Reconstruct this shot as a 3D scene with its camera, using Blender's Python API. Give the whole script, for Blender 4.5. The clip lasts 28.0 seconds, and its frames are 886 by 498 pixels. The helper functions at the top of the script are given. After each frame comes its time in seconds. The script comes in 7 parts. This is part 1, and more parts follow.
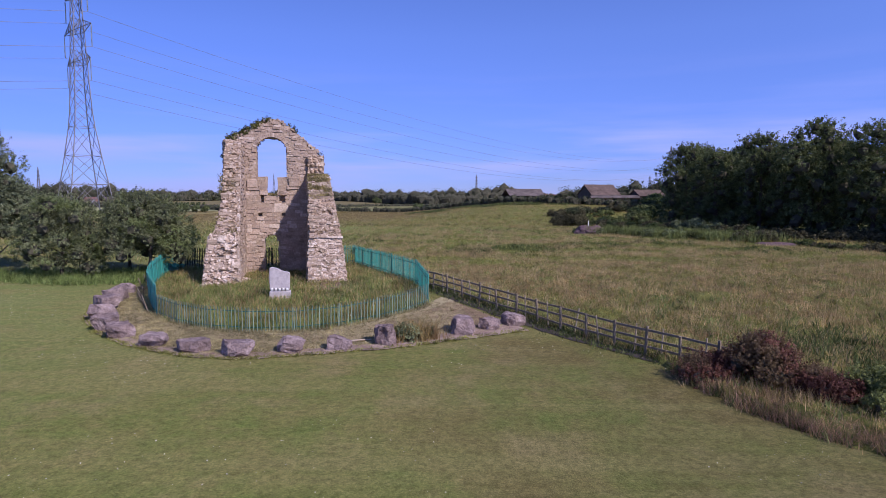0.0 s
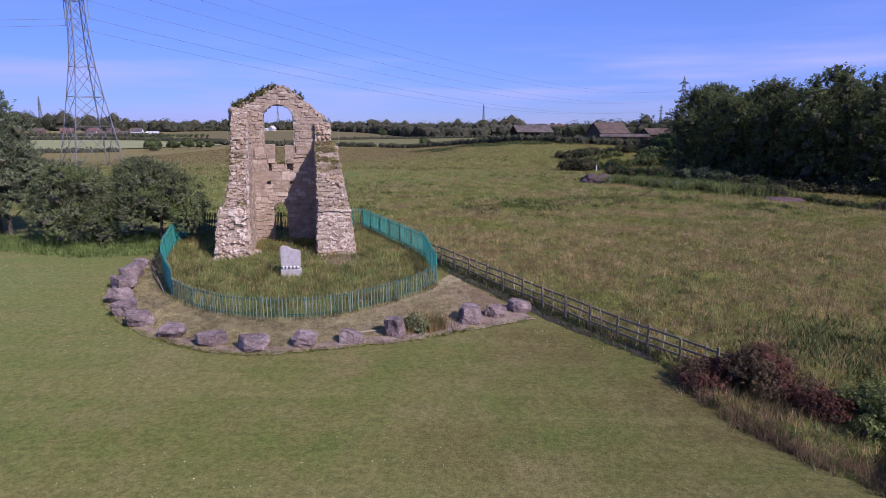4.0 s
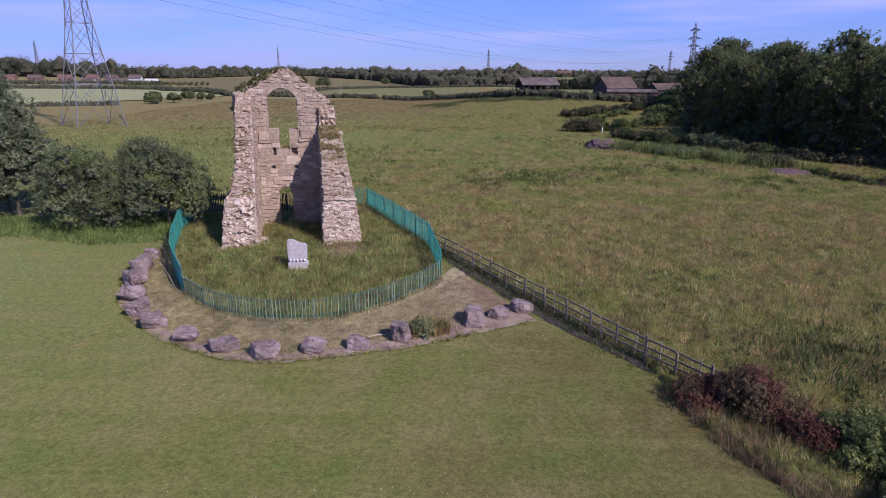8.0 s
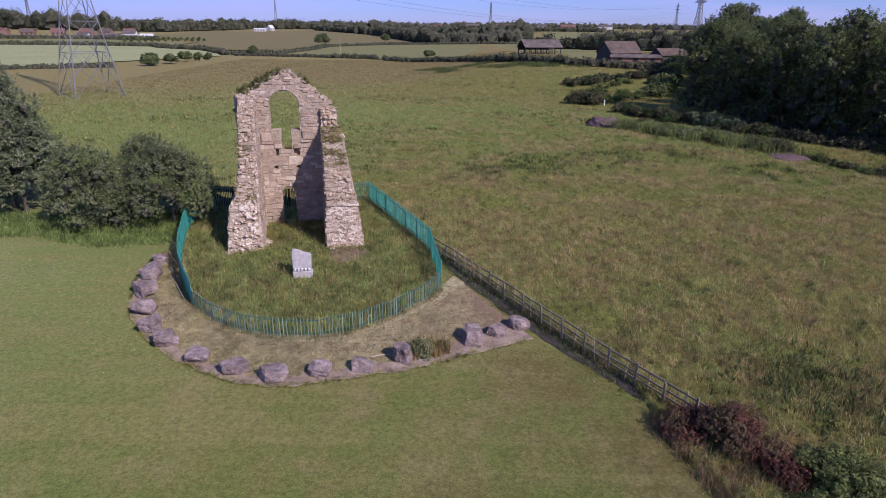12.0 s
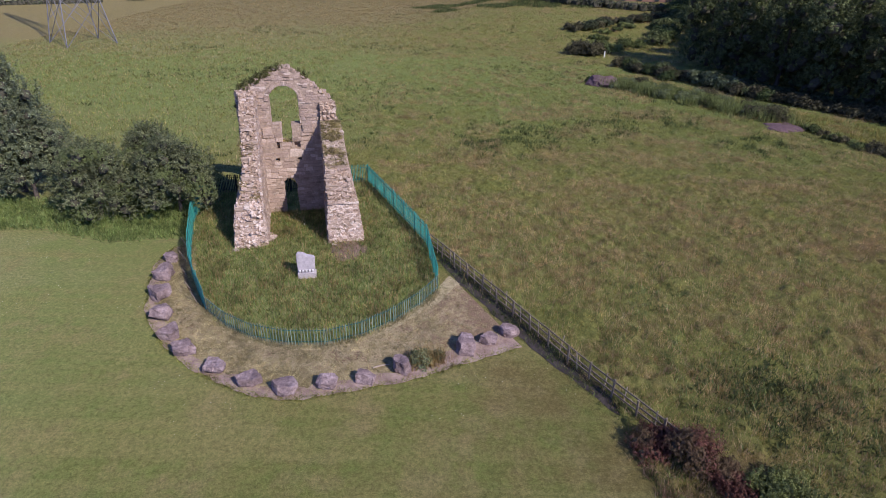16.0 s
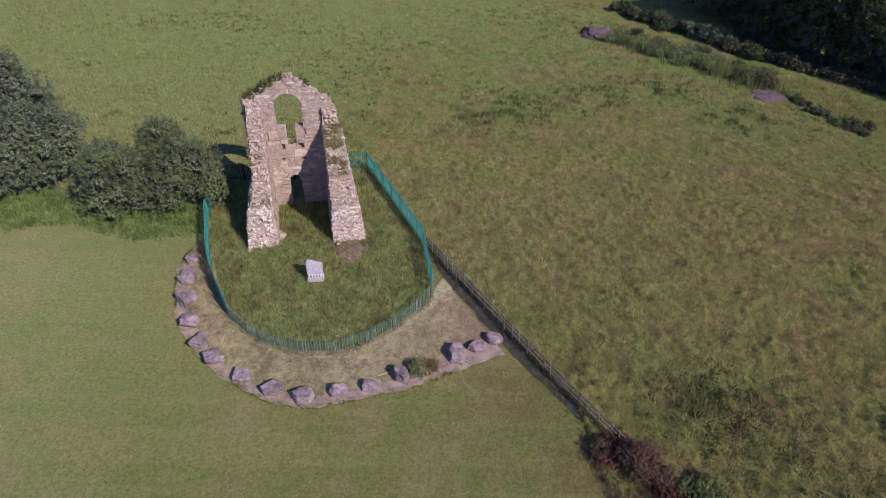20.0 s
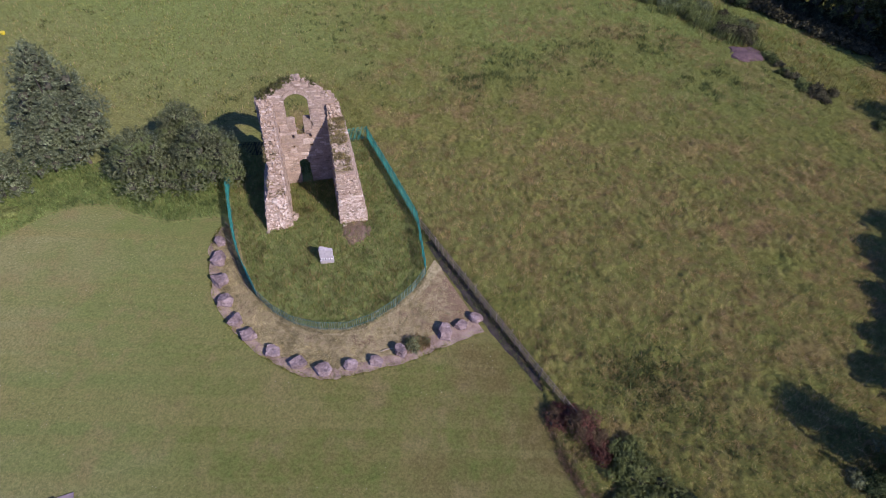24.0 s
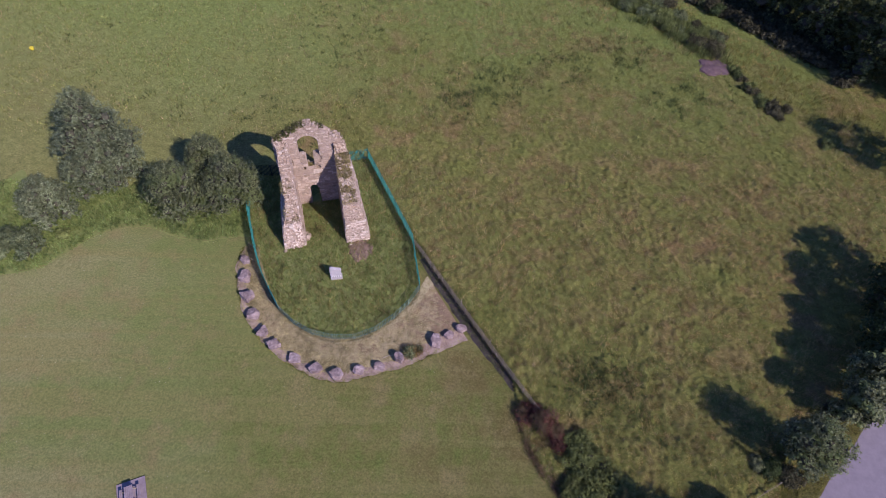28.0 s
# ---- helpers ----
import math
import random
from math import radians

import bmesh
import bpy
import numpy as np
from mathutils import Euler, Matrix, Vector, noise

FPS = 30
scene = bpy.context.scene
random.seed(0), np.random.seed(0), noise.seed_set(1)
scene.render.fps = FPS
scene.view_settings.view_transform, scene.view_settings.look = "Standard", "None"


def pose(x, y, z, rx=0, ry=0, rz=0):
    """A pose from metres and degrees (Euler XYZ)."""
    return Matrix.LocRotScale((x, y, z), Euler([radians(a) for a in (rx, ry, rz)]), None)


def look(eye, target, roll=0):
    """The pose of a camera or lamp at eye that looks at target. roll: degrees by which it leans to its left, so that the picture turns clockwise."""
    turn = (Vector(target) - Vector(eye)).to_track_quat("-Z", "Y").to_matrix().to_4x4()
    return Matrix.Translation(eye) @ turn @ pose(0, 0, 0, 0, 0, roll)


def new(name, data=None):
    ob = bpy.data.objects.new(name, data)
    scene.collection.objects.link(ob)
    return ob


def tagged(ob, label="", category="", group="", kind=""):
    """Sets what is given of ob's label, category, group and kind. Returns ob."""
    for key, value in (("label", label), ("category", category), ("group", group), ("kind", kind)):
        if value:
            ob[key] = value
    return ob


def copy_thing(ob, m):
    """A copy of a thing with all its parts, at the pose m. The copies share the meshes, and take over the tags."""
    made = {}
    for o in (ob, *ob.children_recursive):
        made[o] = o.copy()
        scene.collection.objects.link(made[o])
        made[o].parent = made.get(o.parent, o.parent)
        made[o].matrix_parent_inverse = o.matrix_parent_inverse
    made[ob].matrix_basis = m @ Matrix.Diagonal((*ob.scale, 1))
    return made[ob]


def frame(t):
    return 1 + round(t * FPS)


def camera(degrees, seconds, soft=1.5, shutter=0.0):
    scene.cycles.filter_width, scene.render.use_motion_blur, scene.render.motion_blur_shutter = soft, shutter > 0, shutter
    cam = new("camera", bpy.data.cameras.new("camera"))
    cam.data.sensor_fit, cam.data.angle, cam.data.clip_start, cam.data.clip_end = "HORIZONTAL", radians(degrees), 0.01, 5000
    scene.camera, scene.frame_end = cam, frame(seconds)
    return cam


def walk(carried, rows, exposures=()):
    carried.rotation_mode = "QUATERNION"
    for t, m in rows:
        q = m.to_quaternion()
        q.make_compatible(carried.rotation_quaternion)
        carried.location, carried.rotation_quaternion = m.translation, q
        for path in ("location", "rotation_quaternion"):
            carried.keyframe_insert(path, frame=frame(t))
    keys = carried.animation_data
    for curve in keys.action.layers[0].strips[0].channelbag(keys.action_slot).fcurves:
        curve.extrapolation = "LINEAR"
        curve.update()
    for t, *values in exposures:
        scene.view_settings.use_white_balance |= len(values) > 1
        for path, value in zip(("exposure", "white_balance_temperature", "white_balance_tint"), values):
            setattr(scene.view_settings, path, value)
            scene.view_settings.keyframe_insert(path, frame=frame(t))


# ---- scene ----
cam = camera(72.2, 28.0, 0.7)
METRES, EYE, TILT, LEAN, TURN = 51.4, 6.0, -4.7, 0.0, 0.0
ROWS = [
    (0.0, 0.0, 0.0, 0.0, -0.0, 0.0, -0.0),
    (0.5, -0.0002, -0.0004, 0.0072, 0.08, -0.94, 0.0),
    (1.0, 0.0002, -0.0005, 0.0136, 0.16, -1.78, 0.04),
    (1.5, 0.0012, -0.0014, 0.0204, 0.24, -2.6, 0.04),
    (2.0, 0.0018, -0.0025, 0.0291, 0.31, -3.4, -0.02),
    (2.5, 0.0008, -0.0036, 0.0374, 0.38, -4.2, -0.07),
    (3.0, -0.001, -0.0044, 0.0454, 0.45, -5.0, -0.12),
    (3.5, -0.0022, -0.0057, 0.0537, 0.52, -5.81, -0.16),
    (5.5, -0.0025, -0.007, 0.0862, 0.71, -8.82, -0.21),
    (6.0, -0.0018, -0.0065, 0.0936, 0.76, -9.38, -0.25),
    (6.5, -0.0018, -0.0065, 0.1004, 0.8, -9.94, -0.26),
    (7.0, -0.0022, -0.0067, 0.1072, 0.85, -10.49, -0.3),
    (7.5, -0.0029, -0.0076, 0.1143, 0.9, -11.03, -0.34),
    (8.0, -0.004, -0.0083, 0.1218, 0.92, -11.57, -0.36),
    (8.5, -0.0048, -0.0086, 0.1297, 0.95, -12.11, -0.4),
    (9.0, -0.005, -0.0085, 0.138, 0.98, -12.66, -0.41),
    (9.5, -0.005, -0.0087, 0.1458, 0.99, -13.17, -0.44),
    (10.0, -0.0045, -0.0087, 0.1547, 0.99, -13.68, -0.45),
    (10.5, -0.0043, -0.009, 0.1646, 1.0, -14.2, -0.5),
    (11.0, -0.0044, -0.0091, 0.1747, 1.01, -14.73, -0.54),
    (11.5, -0.0046, -0.01, 0.1849, 1.02, -15.25, -0.57),
    (12.0, -0.0049, -0.012, 0.1954, 1.0, -15.74, -0.6),
    (12.5, -0.0048, -0.014, 0.2058, 1.02, -16.22, -0.63),
    (14.5, -0.003, -0.0176, 0.2565, 0.97, -19.22, -0.7),
    (15.0, -0.0029, -0.0185, 0.2714, 0.95, -20.31, -0.72),
    (15.5, -0.0027, -0.0197, 0.2885, 0.94, -21.41, -0.75),
    (16.0, -0.0034, -0.0212, 0.3057, 0.89, -22.51, -0.79),
    (16.5, -0.004, -0.0233, 0.3228, 0.87, -23.65, -0.83),
    (17.0, -0.0044, -0.0252, 0.3412, 0.85, -24.8, -0.84),
    (17.5, -0.004, -0.0267, 0.3612, 0.82, -25.92, -0.89),
    (18.0, -0.003, -0.0277, 0.3829, 0.77, -27.08, -0.91),
    (18.5, -0.0018, -0.0293, 0.4062, 0.77, -28.18, -0.94),
    (19.0, -0.0018, -0.032, 0.4313, 0.69, -29.29, -1.0),
    (19.5, -0.002, -0.0351, 0.4584, 0.66, -30.4, -1.06),
    (20.0, -0.0028, -0.0375, 0.4863, 0.65, -31.55, -1.11),
    (20.5, -0.0045, -0.04, 0.5142, 0.62, -32.69, -1.16),
    (22.5, -0.0055, -0.0508, 0.6368, 0.55, -38.05, -1.46),
    (23.0, -0.0046, -0.0538, 0.6695, 0.52, -39.69, -1.53),
    (23.5, -0.0032, -0.0577, 0.7022, 0.51, -41.33, -1.59),
    (24.0, -0.0012, -0.0614, 0.7342, 0.49, -42.9, -1.63),
    (24.5, -0.0002, -0.0641, 0.7668, 0.46, -44.44, -1.69),
    (25.0, 0.0014, -0.0669, 0.7988, 0.43, -45.83, -1.73),
    (25.5, 0.0031, -0.0695, 0.8311, 0.45, -46.97, -1.76),
    (26.0, 0.0038, -0.0731, 0.8632, 0.45, -48.02, -1.79),
    (26.5, 0.004, -0.0758, 0.8966, 0.43, -48.63, -1.81),
    (27.0, 0.0051, -0.0818, 0.9298, 0.43, -48.57, -1.79),
    (27.5, 0.0057, -0.0867, 0.9625, 0.41, -48.48, -1.78),
    (28.0, 0.0069, -0.0905, 0.994, 0.39, -48.44, -1.77),
]
walk(cam, [(t, pose(0, 0, EYE, TILT, LEAN, TURN) @ pose(METRES * x, METRES * y, METRES * z, 90 + pitch, roll, yaw)) for t, x, y, z, yaw, pitch, roll in ROWS], [(0, 0.15, 6120, 28), (8, 0.17, 6200, 27), (17, 0.28, 6250, 24), (24, 0.28, 6250, 26), (26, 0.26, 6250, 28), (28, 0.28, 6200, 30)])

# ---- world, sun ----
SUN_EL, SUN_AZ = 38.0, 135.0   # height above the horizon; compass turn of the sun's place, clockwise from +y
world = bpy.data.worlds.new("sky")
scene.world = world
world.use_nodes = True
wn, wl = world.node_tree.nodes, world.node_tree.links
sky = wn.new("ShaderNodeTexSky")
sky.sky_type, sky.sun_disc = "NISHITA", False
sky.sun_elevation, sky.sun_rotation = radians(SUN_EL), radians(SUN_AZ)
sky.air_density, sky.dust_density, sky.ozone_density, sky.altitude = 1.0, 0.0, 6.0, 1500
# thin streaks of cloud low over the horizon
tc = wn.new("ShaderNodeTexCoord")
mp = wn.new("ShaderNodeMapping")
mp.inputs["Scale"].default_value = (1.2, 1.2, 14.0)
nz = wn.new("ShaderNodeTexNoise")
nz.inputs["Scale"].default_value, nz.inputs["Detail"].default_value = 2.2, 5.0
cr = wn.new("ShaderNodeValToRGB")
cr.color_ramp.elements[0].position, cr.color_ramp.elements[0].color = 0.43, (0, 0, 0, 1)
cr.color_ramp.elements[1].position, cr.color_ramp.elements[1].color = 0.78, (1, 1, 1, 1)
sp = wn.new("ShaderNodeSeparateXYZ")
band = wn.new("ShaderNodeValToRGB")
for k, (p, c) in enumerate(((0.0, 0.45), (0.06, 0.65), (0.13, 0.12), (0.22, 0.0))):
    e = band.color_ramp.elements[k] if k < 2 else band.color_ramp.elements.new(p)
    e.position, e.color = p, (c, c, c, 1)
mul = wn.new("ShaderNodeMath"); mul.operation = "MULTIPLY"
mix = wn.new("ShaderNodeMix"); mix.data_type = "RGBA"
mix.inputs["B"].default_value = (9.5, 8.4, 8.6, 1)
wl.new(tc.outputs["Generated"], mp.inputs["Vector"])
wl.new(mp.outputs["Vector"], nz.inputs["Vector"])
wl.new(nz.outputs["Fac"], cr.inputs["Fac"])
wl.new(tc.outputs["Generated"], sp.inputs["Vector"])
wl.new(sp.outputs["Z"], band.inputs["Fac"])
wl.new(cr.outputs["Color"], mul.inputs[0])
wl.new(band.outputs["Color"], mul.inputs[1])
wl.new(mul.outputs["Value"], mix.inputs["Factor"])
wl.new(sky.outputs["Color"], mix.inputs["A"])
grade = wn.new("ShaderNodeMix"); grade.data_type, grade.blend_type = "RGBA", "MULTIPLY"
grade.inputs["Factor"].default_value = 1.0
horizon = wn.new("ShaderNodeValToRGB")      # a clear dry sky that stays blue down to the horizon
for k, (p, c) in enumerate(((0.0, (0.33, 0.38, 0.70)), (0.10, (0.51, 0.56, 0.94)), (0.25, (0.74, 0.78, 1.12)), (0.6, (0.92, 0.95, 1.22)))):
    e = horizon.color_ramp.elements[k] if k < 2 else horizon.color_ramp.elements.new(p)
    e.position, e.color = p, (*c, 1)
wl.new(sp.outputs["Z"], horizon.inputs["Fac"])
wl.new(horizon.outputs["Color"], grade.inputs["B"])
wl.new(mix.outputs["Result"], grade.inputs["A"])
east = wn.new("ShaderNodeMapRange")         # multiplies the sky brighter and less blue towards +x
east.inputs["From Min"].default_value, east.inputs["From Max"].default_value = -0.7, 0.7
side = wn.new("ShaderNodeMix"); side.data_type = "RGBA"
side.inputs["A"].default_value, side.inputs["B"].default_value = (0.93, 0.94, 0.97, 1), (1.36, 1.30, 1.22, 1)
both = wn.new("ShaderNodeMix"); both.data_type, both.blend_type = "RGBA", "MULTIPLY"
both.inputs["Factor"].default_value = 1.0
wl.new(sp.outputs["X"], east.inputs["Value"])
wl.new(east.outputs["Result"], side.inputs["Factor"])
wl.new(grade.outputs["Result"], both.inputs["A"])
wl.new(side.outputs["Result"], both.inputs["B"])
wl.new(both.outputs["Result"], wn["Background"].inputs["Color"])
wn["Background"].inputs["Strength"].default_value = 0.115
sun = new("sun", bpy.data.lights.new("sun", "SUN"))
sun.data.energy, sun.data.angle, sun.data.color = 3.9, radians(0.5), (1.0, 0.95, 0.87)
az, el = radians(SUN_AZ), radians(SUN_EL)
to_sun = Vector((math.sin(az) * math.cos(el), math.cos(az) * math.cos(el), math.sin(el)))
sun.matrix_world = look(to_sun * 200, (0, 0, 0))

# ---- materials ----
def ramp(nt, fac, stops):
    r = nt.nodes.new("ShaderNodeValToRGB")
    for k, (p, c) in enumerate(stops):
        e = r.color_ramp.elements[k] if k < 2 else r.color_ramp.elements.new(p)
        e.position, e.color = p, (*c, 1)
    nt.links.new(fac, r.inputs["Fac"])
    return r.outputs["Color"]


def noise_tex(nt, scale, detail=4.0, rough=0.55, vec=None, stretch=None):
    n = nt.nodes.new("ShaderNodeTexNoise")
    n.inputs["Scale"].default_value, n.inputs["Detail"].default_value, n.inputs["Roughness"].default_value = scale, detail, rough
    if vec is None:
        vec = nt.nodes.new("ShaderNodeNewGeometry").outputs["Position"]
    if stretch:
        m = nt.nodes.new("ShaderNodeMapping")
        m.inputs["Scale"].default_value = stretch[:3]
        m.inputs["Rotation"].default_value = (0, 0, radians(stretch[3]))
        nt.links.new(vec, m.inputs["Vector"])
        vec = m.outputs["Vector"]
    nt.links.new(vec, n.inputs["Vector"])
    return n.outputs["Fac"]


def mixed(nt, fac, a, b, mode="MIX"):
    m = nt.nodes.new("ShaderNodeMix")
    m.data_type, m.blend_type = "RGBA", mode
    for value, name in ((fac, "Factor"), (a, "A"), (b, "B")):
        if isinstance(value, (int, float)):
            m.inputs[name].default_value = value
        elif isinstance(value, tuple):
            m.inputs[name].default_value = (*value, 1)
        else:
            nt.links.new(value, m.inputs[name])
    return m.outputs["Result"]


def math2(nt, op, a, b=0.0):
    m = nt.nodes.new("ShaderNodeMath")
    m.operation = op
    for k, value in enumerate((a, b)):
        if isinstance(value, (int, float)):
            m.inputs[k].default_value = value
        else:
            nt.links.new(value, m.inputs[k])
    return m.outputs["Value"]


def material(name, build, rough=0.85, metal=0.0, spec=0.3, thin=0.0, matt=0.0):
    """build(nt) gives the colour, and a height for the bump with its strength and depth, or None."""
    mat = bpy.data.materials.new(name)
    mat.use_nodes = True
    nt = mat.node_tree
    bsdf = nt.nodes["Principled BSDF"]
    bsdf.inputs["Roughness"].default_value, bsdf.inputs["Metallic"].default_value = rough, metal
    bsdf.inputs["Specular IOR Level"].default_value = spec
    bsdf.inputs["Diffuse Roughness"].default_value = matt
    colour, bump = build(nt)
    if isinstance(colour, tuple):
        bsdf.inputs["Base Color"].default_value = (*colour, 1)
    else:
        nt.links.new(colour, bsdf.inputs["Base Color"])
    if bump:
        b = nt.nodes.new("ShaderNodeBump")
        b.inputs["Strength"].default_value, b.inputs["Distance"].default_value = bump[1], bump[2]
        nt.links.new(bump[0], b.inputs["Height"])
        nt.links.new(b.outputs["Normal"], bsdf.inputs["Normal"])
    if thin:                                            # leaves let light through
        tr, mx = nt.nodes.new("ShaderNodeBsdfTranslucent"), nt.nodes.new("ShaderNodeMixShader")
        mx.inputs["Fac"].default_value = thin
        nt.links.new(colour, tr.inputs["Color"])
        nt.links.new(bsdf.outputs["BSDF"], mx.inputs[1])
        nt.links.new(tr.outputs["BSDF"], mx.inputs[2])
        nt.links.new(mx.outputs["Shader"], nt.nodes["Material Output"].inputs["Surface"])
    return mat


def own_random(nt):
    """A number of its own for every object and every loose piece of a mesh."""
    a = nt.nodes.new("ShaderNodeObjectInfo").outputs["Random"]
    b = nt.nodes.new("ShaderNodeNewGeometry").outputs["Random Per Island"]
    return math2(nt, "FRACT", math2(nt, "ADD", a, b))


def lawn_build(nt):
    big = noise_tex(nt, 0.10, 4, 0.6)
    mid = noise_tex(nt, 0.7, 6, 0.7)
    fine = noise_tex(nt, 5.0, 3, 0.7)
    grain = noise_tex(nt, 14.0, 3, 0.7)
    tiny = noise_tex(nt, 40.0, 3, 0.8)
    lines = noise_tex(nt, 0.5, 3, 0.5, None, (0.05, 1.6, 1.0, 24))
    c = ramp(nt, mid, ((0.3, (0.104, 0.136, 0.034)), (0.5, (0.132, 0.141, 0.042)), (0.7, (0.168, 0.147, 0.056))))
    c = mixed(nt, ramp(nt, big, ((0.45, (0, 0, 0)), (0.64, (0.6, 0.6, 0.6)))), c, (0.185, 0.155, 0.064))
    sep = nt.nodes.new("ShaderNodeSeparateXYZ")
    nt.links.new(nt.nodes.new("ShaderNodeNewGeometry").outputs["Position"], sep.inputs["Vector"])
    # darker, browner towards +x, paler towards -x; partly sun-angle brightness put into colour
    east = math2(nt, "ADD", math2(nt, "MULTIPLY", sep.outputs["X"], 0.036), math2(nt, "MULTIPLY", math2(nt, "SUBTRACT", big, 0.5), 1.6))
    c = mixed(nt, ramp(nt, east, ((-0.0, (0, 0, 0)), (0.3, (0.75, 0.75, 0.75)))), c, (0.122, 0.096, 0.038))
    west = math2(nt, "ADD", math2(nt, "MULTIPLY", math2(nt, "ADD", sep.outputs["X"], 10.0), -0.05), math2(nt, "MULTIPLY", math2(nt, "SUBTRACT", big, 0.5), 1.6))
    c = mixed(nt, ramp(nt, west, ((0.0, (0, 0, 0)), (0.8, (0.75, 0.75, 0.75)))), c, (0.150, 0.178, 0.062))
    bare = math2(nt, "ADD", math2(nt, "MULTIPLY", math2(nt, "ADD", sep.outputs["X"], 22.0), -0.03), math2(nt, "MULTIPLY", math2(nt, "SUBTRACT", noise_tex(nt, 0.16, 5, 0.6, None, (0.45, 1.0, 1.0, 20)), 0.5), 3.6))
    c = mixed(nt, ramp(nt, bare, ((0.1, (0, 0, 0)), (0.75, (0.52, 0.52, 0.52)))), c, (0.236, 0.208, 0.110))
    worn = noise_tex(nt, 0.33, 5, 0.65)
    c = mixed(nt, ramp(nt, worn, ((0.50, (0, 0, 0)), (0.66, (0.6, 0.6, 0.6)))), c, (0.205, 0.165, 0.080))
    c = mixed(nt, ramp(nt, lines, ((0.45, (0, 0, 0)), (0.60, (0.5, 0.5, 0.5)))), c, (0.188, 0.172, 0.068))
    c = mixed(nt, 1.0, c, ramp(nt, fine, ((0.32, (0.72, 0.74, 0.70)), (0.68, (1.27, 1.25, 1.23)))), "MULTIPLY")
    c = mixed(nt, 1.0, c, ramp(nt, grain, ((0.32, (0.74, 0.76, 0.72)), (0.68, (1.26, 1.25, 1.23)))), "MULTIPLY")
    c = mixed(nt, 0.7, c, ramp(nt, tiny, ((0.28, (0.4, 0.42, 0.38)), (0.72, (1.55, 1.55, 1.5)))), "MULTIPLY")
    return c, (grain, 0.7, 0.05)


def meadow_build(nt):
    big = noise_tex(nt, 0.035, 4, 0.6)
    mid = noise_tex(nt, 0.22, 5, 0.65)
    tuft = noise_tex(nt, 1.1, 4, 0.7)
    fine = noise_tex(nt, 4.2, 6, 0.85)
    c = ramp(nt, mid, ((0.34, (0.148, 0.166, 0.044)), (0.52, (0.176, 0.170, 0.053)), (0.64, (0.232, 0.166, 0.074))))
    c = mixed(nt, ramp(nt, big, ((0.4, (0, 0, 0)), (0.6, (0.6, 0.6, 0.6)))), c, (0.152, 0.168, 0.047))
    # the tone is paler and more even on the far left
    sep = nt.nodes.new("ShaderNodeSeparateXYZ")
    nt.links.new(nt.nodes.new("ShaderNodeNewGeometry").outputs["Position"], sep.inputs["Vector"])
    west = math2(nt, "ADD", math2(nt, "MULTIPLY", sep.outputs["X"], -0.012), math2(nt, "MULTIPLY", math2(nt, "SUBTRACT", big, 0.5), 1.4))
    c = mixed(nt, ramp(nt, west, ((0.0, (0, 0, 0)), (0.5, (0.8, 0.8, 0.8)))), c, (0.190, 0.196, 0.074))
    belt = math2(nt, "ADD", math2(nt, "MULTIPLY", sep.outputs["Y"], 0.008), math2(nt, "MULTIPLY", math2(nt, "SUBTRACT", big, 0.5), 0.7))
    c = mixed(nt, ramp(nt, belt, ((0.5, (0, 0, 0)), (0.75, (0.8, 0.8, 0.8)), (1.25, (0.7, 0.7, 0.7)), (1.7, (0, 0, 0)))), c, (0.158, 0.203, 0.056))
    # brown rough pasture in the north-west
    away = math2(nt, "SUBTRACT", math2(nt, "SUBTRACT", sep.outputs["Y"], math2(nt, "MULTIPLY", sep.outputs["X"], 0.45)), 163.0)
    away = math2(nt, "ADD", math2(nt, "MULTIPLY", away, 0.02), math2(nt, "MULTIPLY", math2(nt, "SUBTRACT", noise_tex(nt, 0.03, 5, 0.7, None, (1, 2.5, 1, 12)), 0.5), 3.0))
    c = mixed(nt, ramp(nt, away, ((0.0, (0, 0, 0)), (0.9, (0.7, 0.7, 0.7)))), c, (0.216, 0.165, 0.076))
    c = mixed(nt, 0.5, c, ramp(nt, tuft, ((0.3, (0.55, 0.58, 0.5)), (0.7, (1.35, 1.33, 1.35)))), "MULTIPLY")
    c = mixed(nt, 1.0, c, ramp(nt, fine, ((0.3, (0.36, 0.38, 0.33)), (0.7, (1.6, 1.58, 1.55)))), "MULTIPLY")
    return c, (fine, 0.9, 0.2)


def plain_field(a, b):
    def build(nt):
        c = ramp(nt, noise_tex(nt, 0.03, 5, 0.7, None, (1, 3, 1, 15)), ((0.35, a), (0.65, b)))
        return mixed(nt, 0.35, c, ramp(nt, noise_tex(nt, 0.5, 4, 0.7), ((0.3, (0.5, 0.5, 0.5)), (0.7, (1.4, 1.4, 1.4)))), "MULTIPLY"), None
    return build


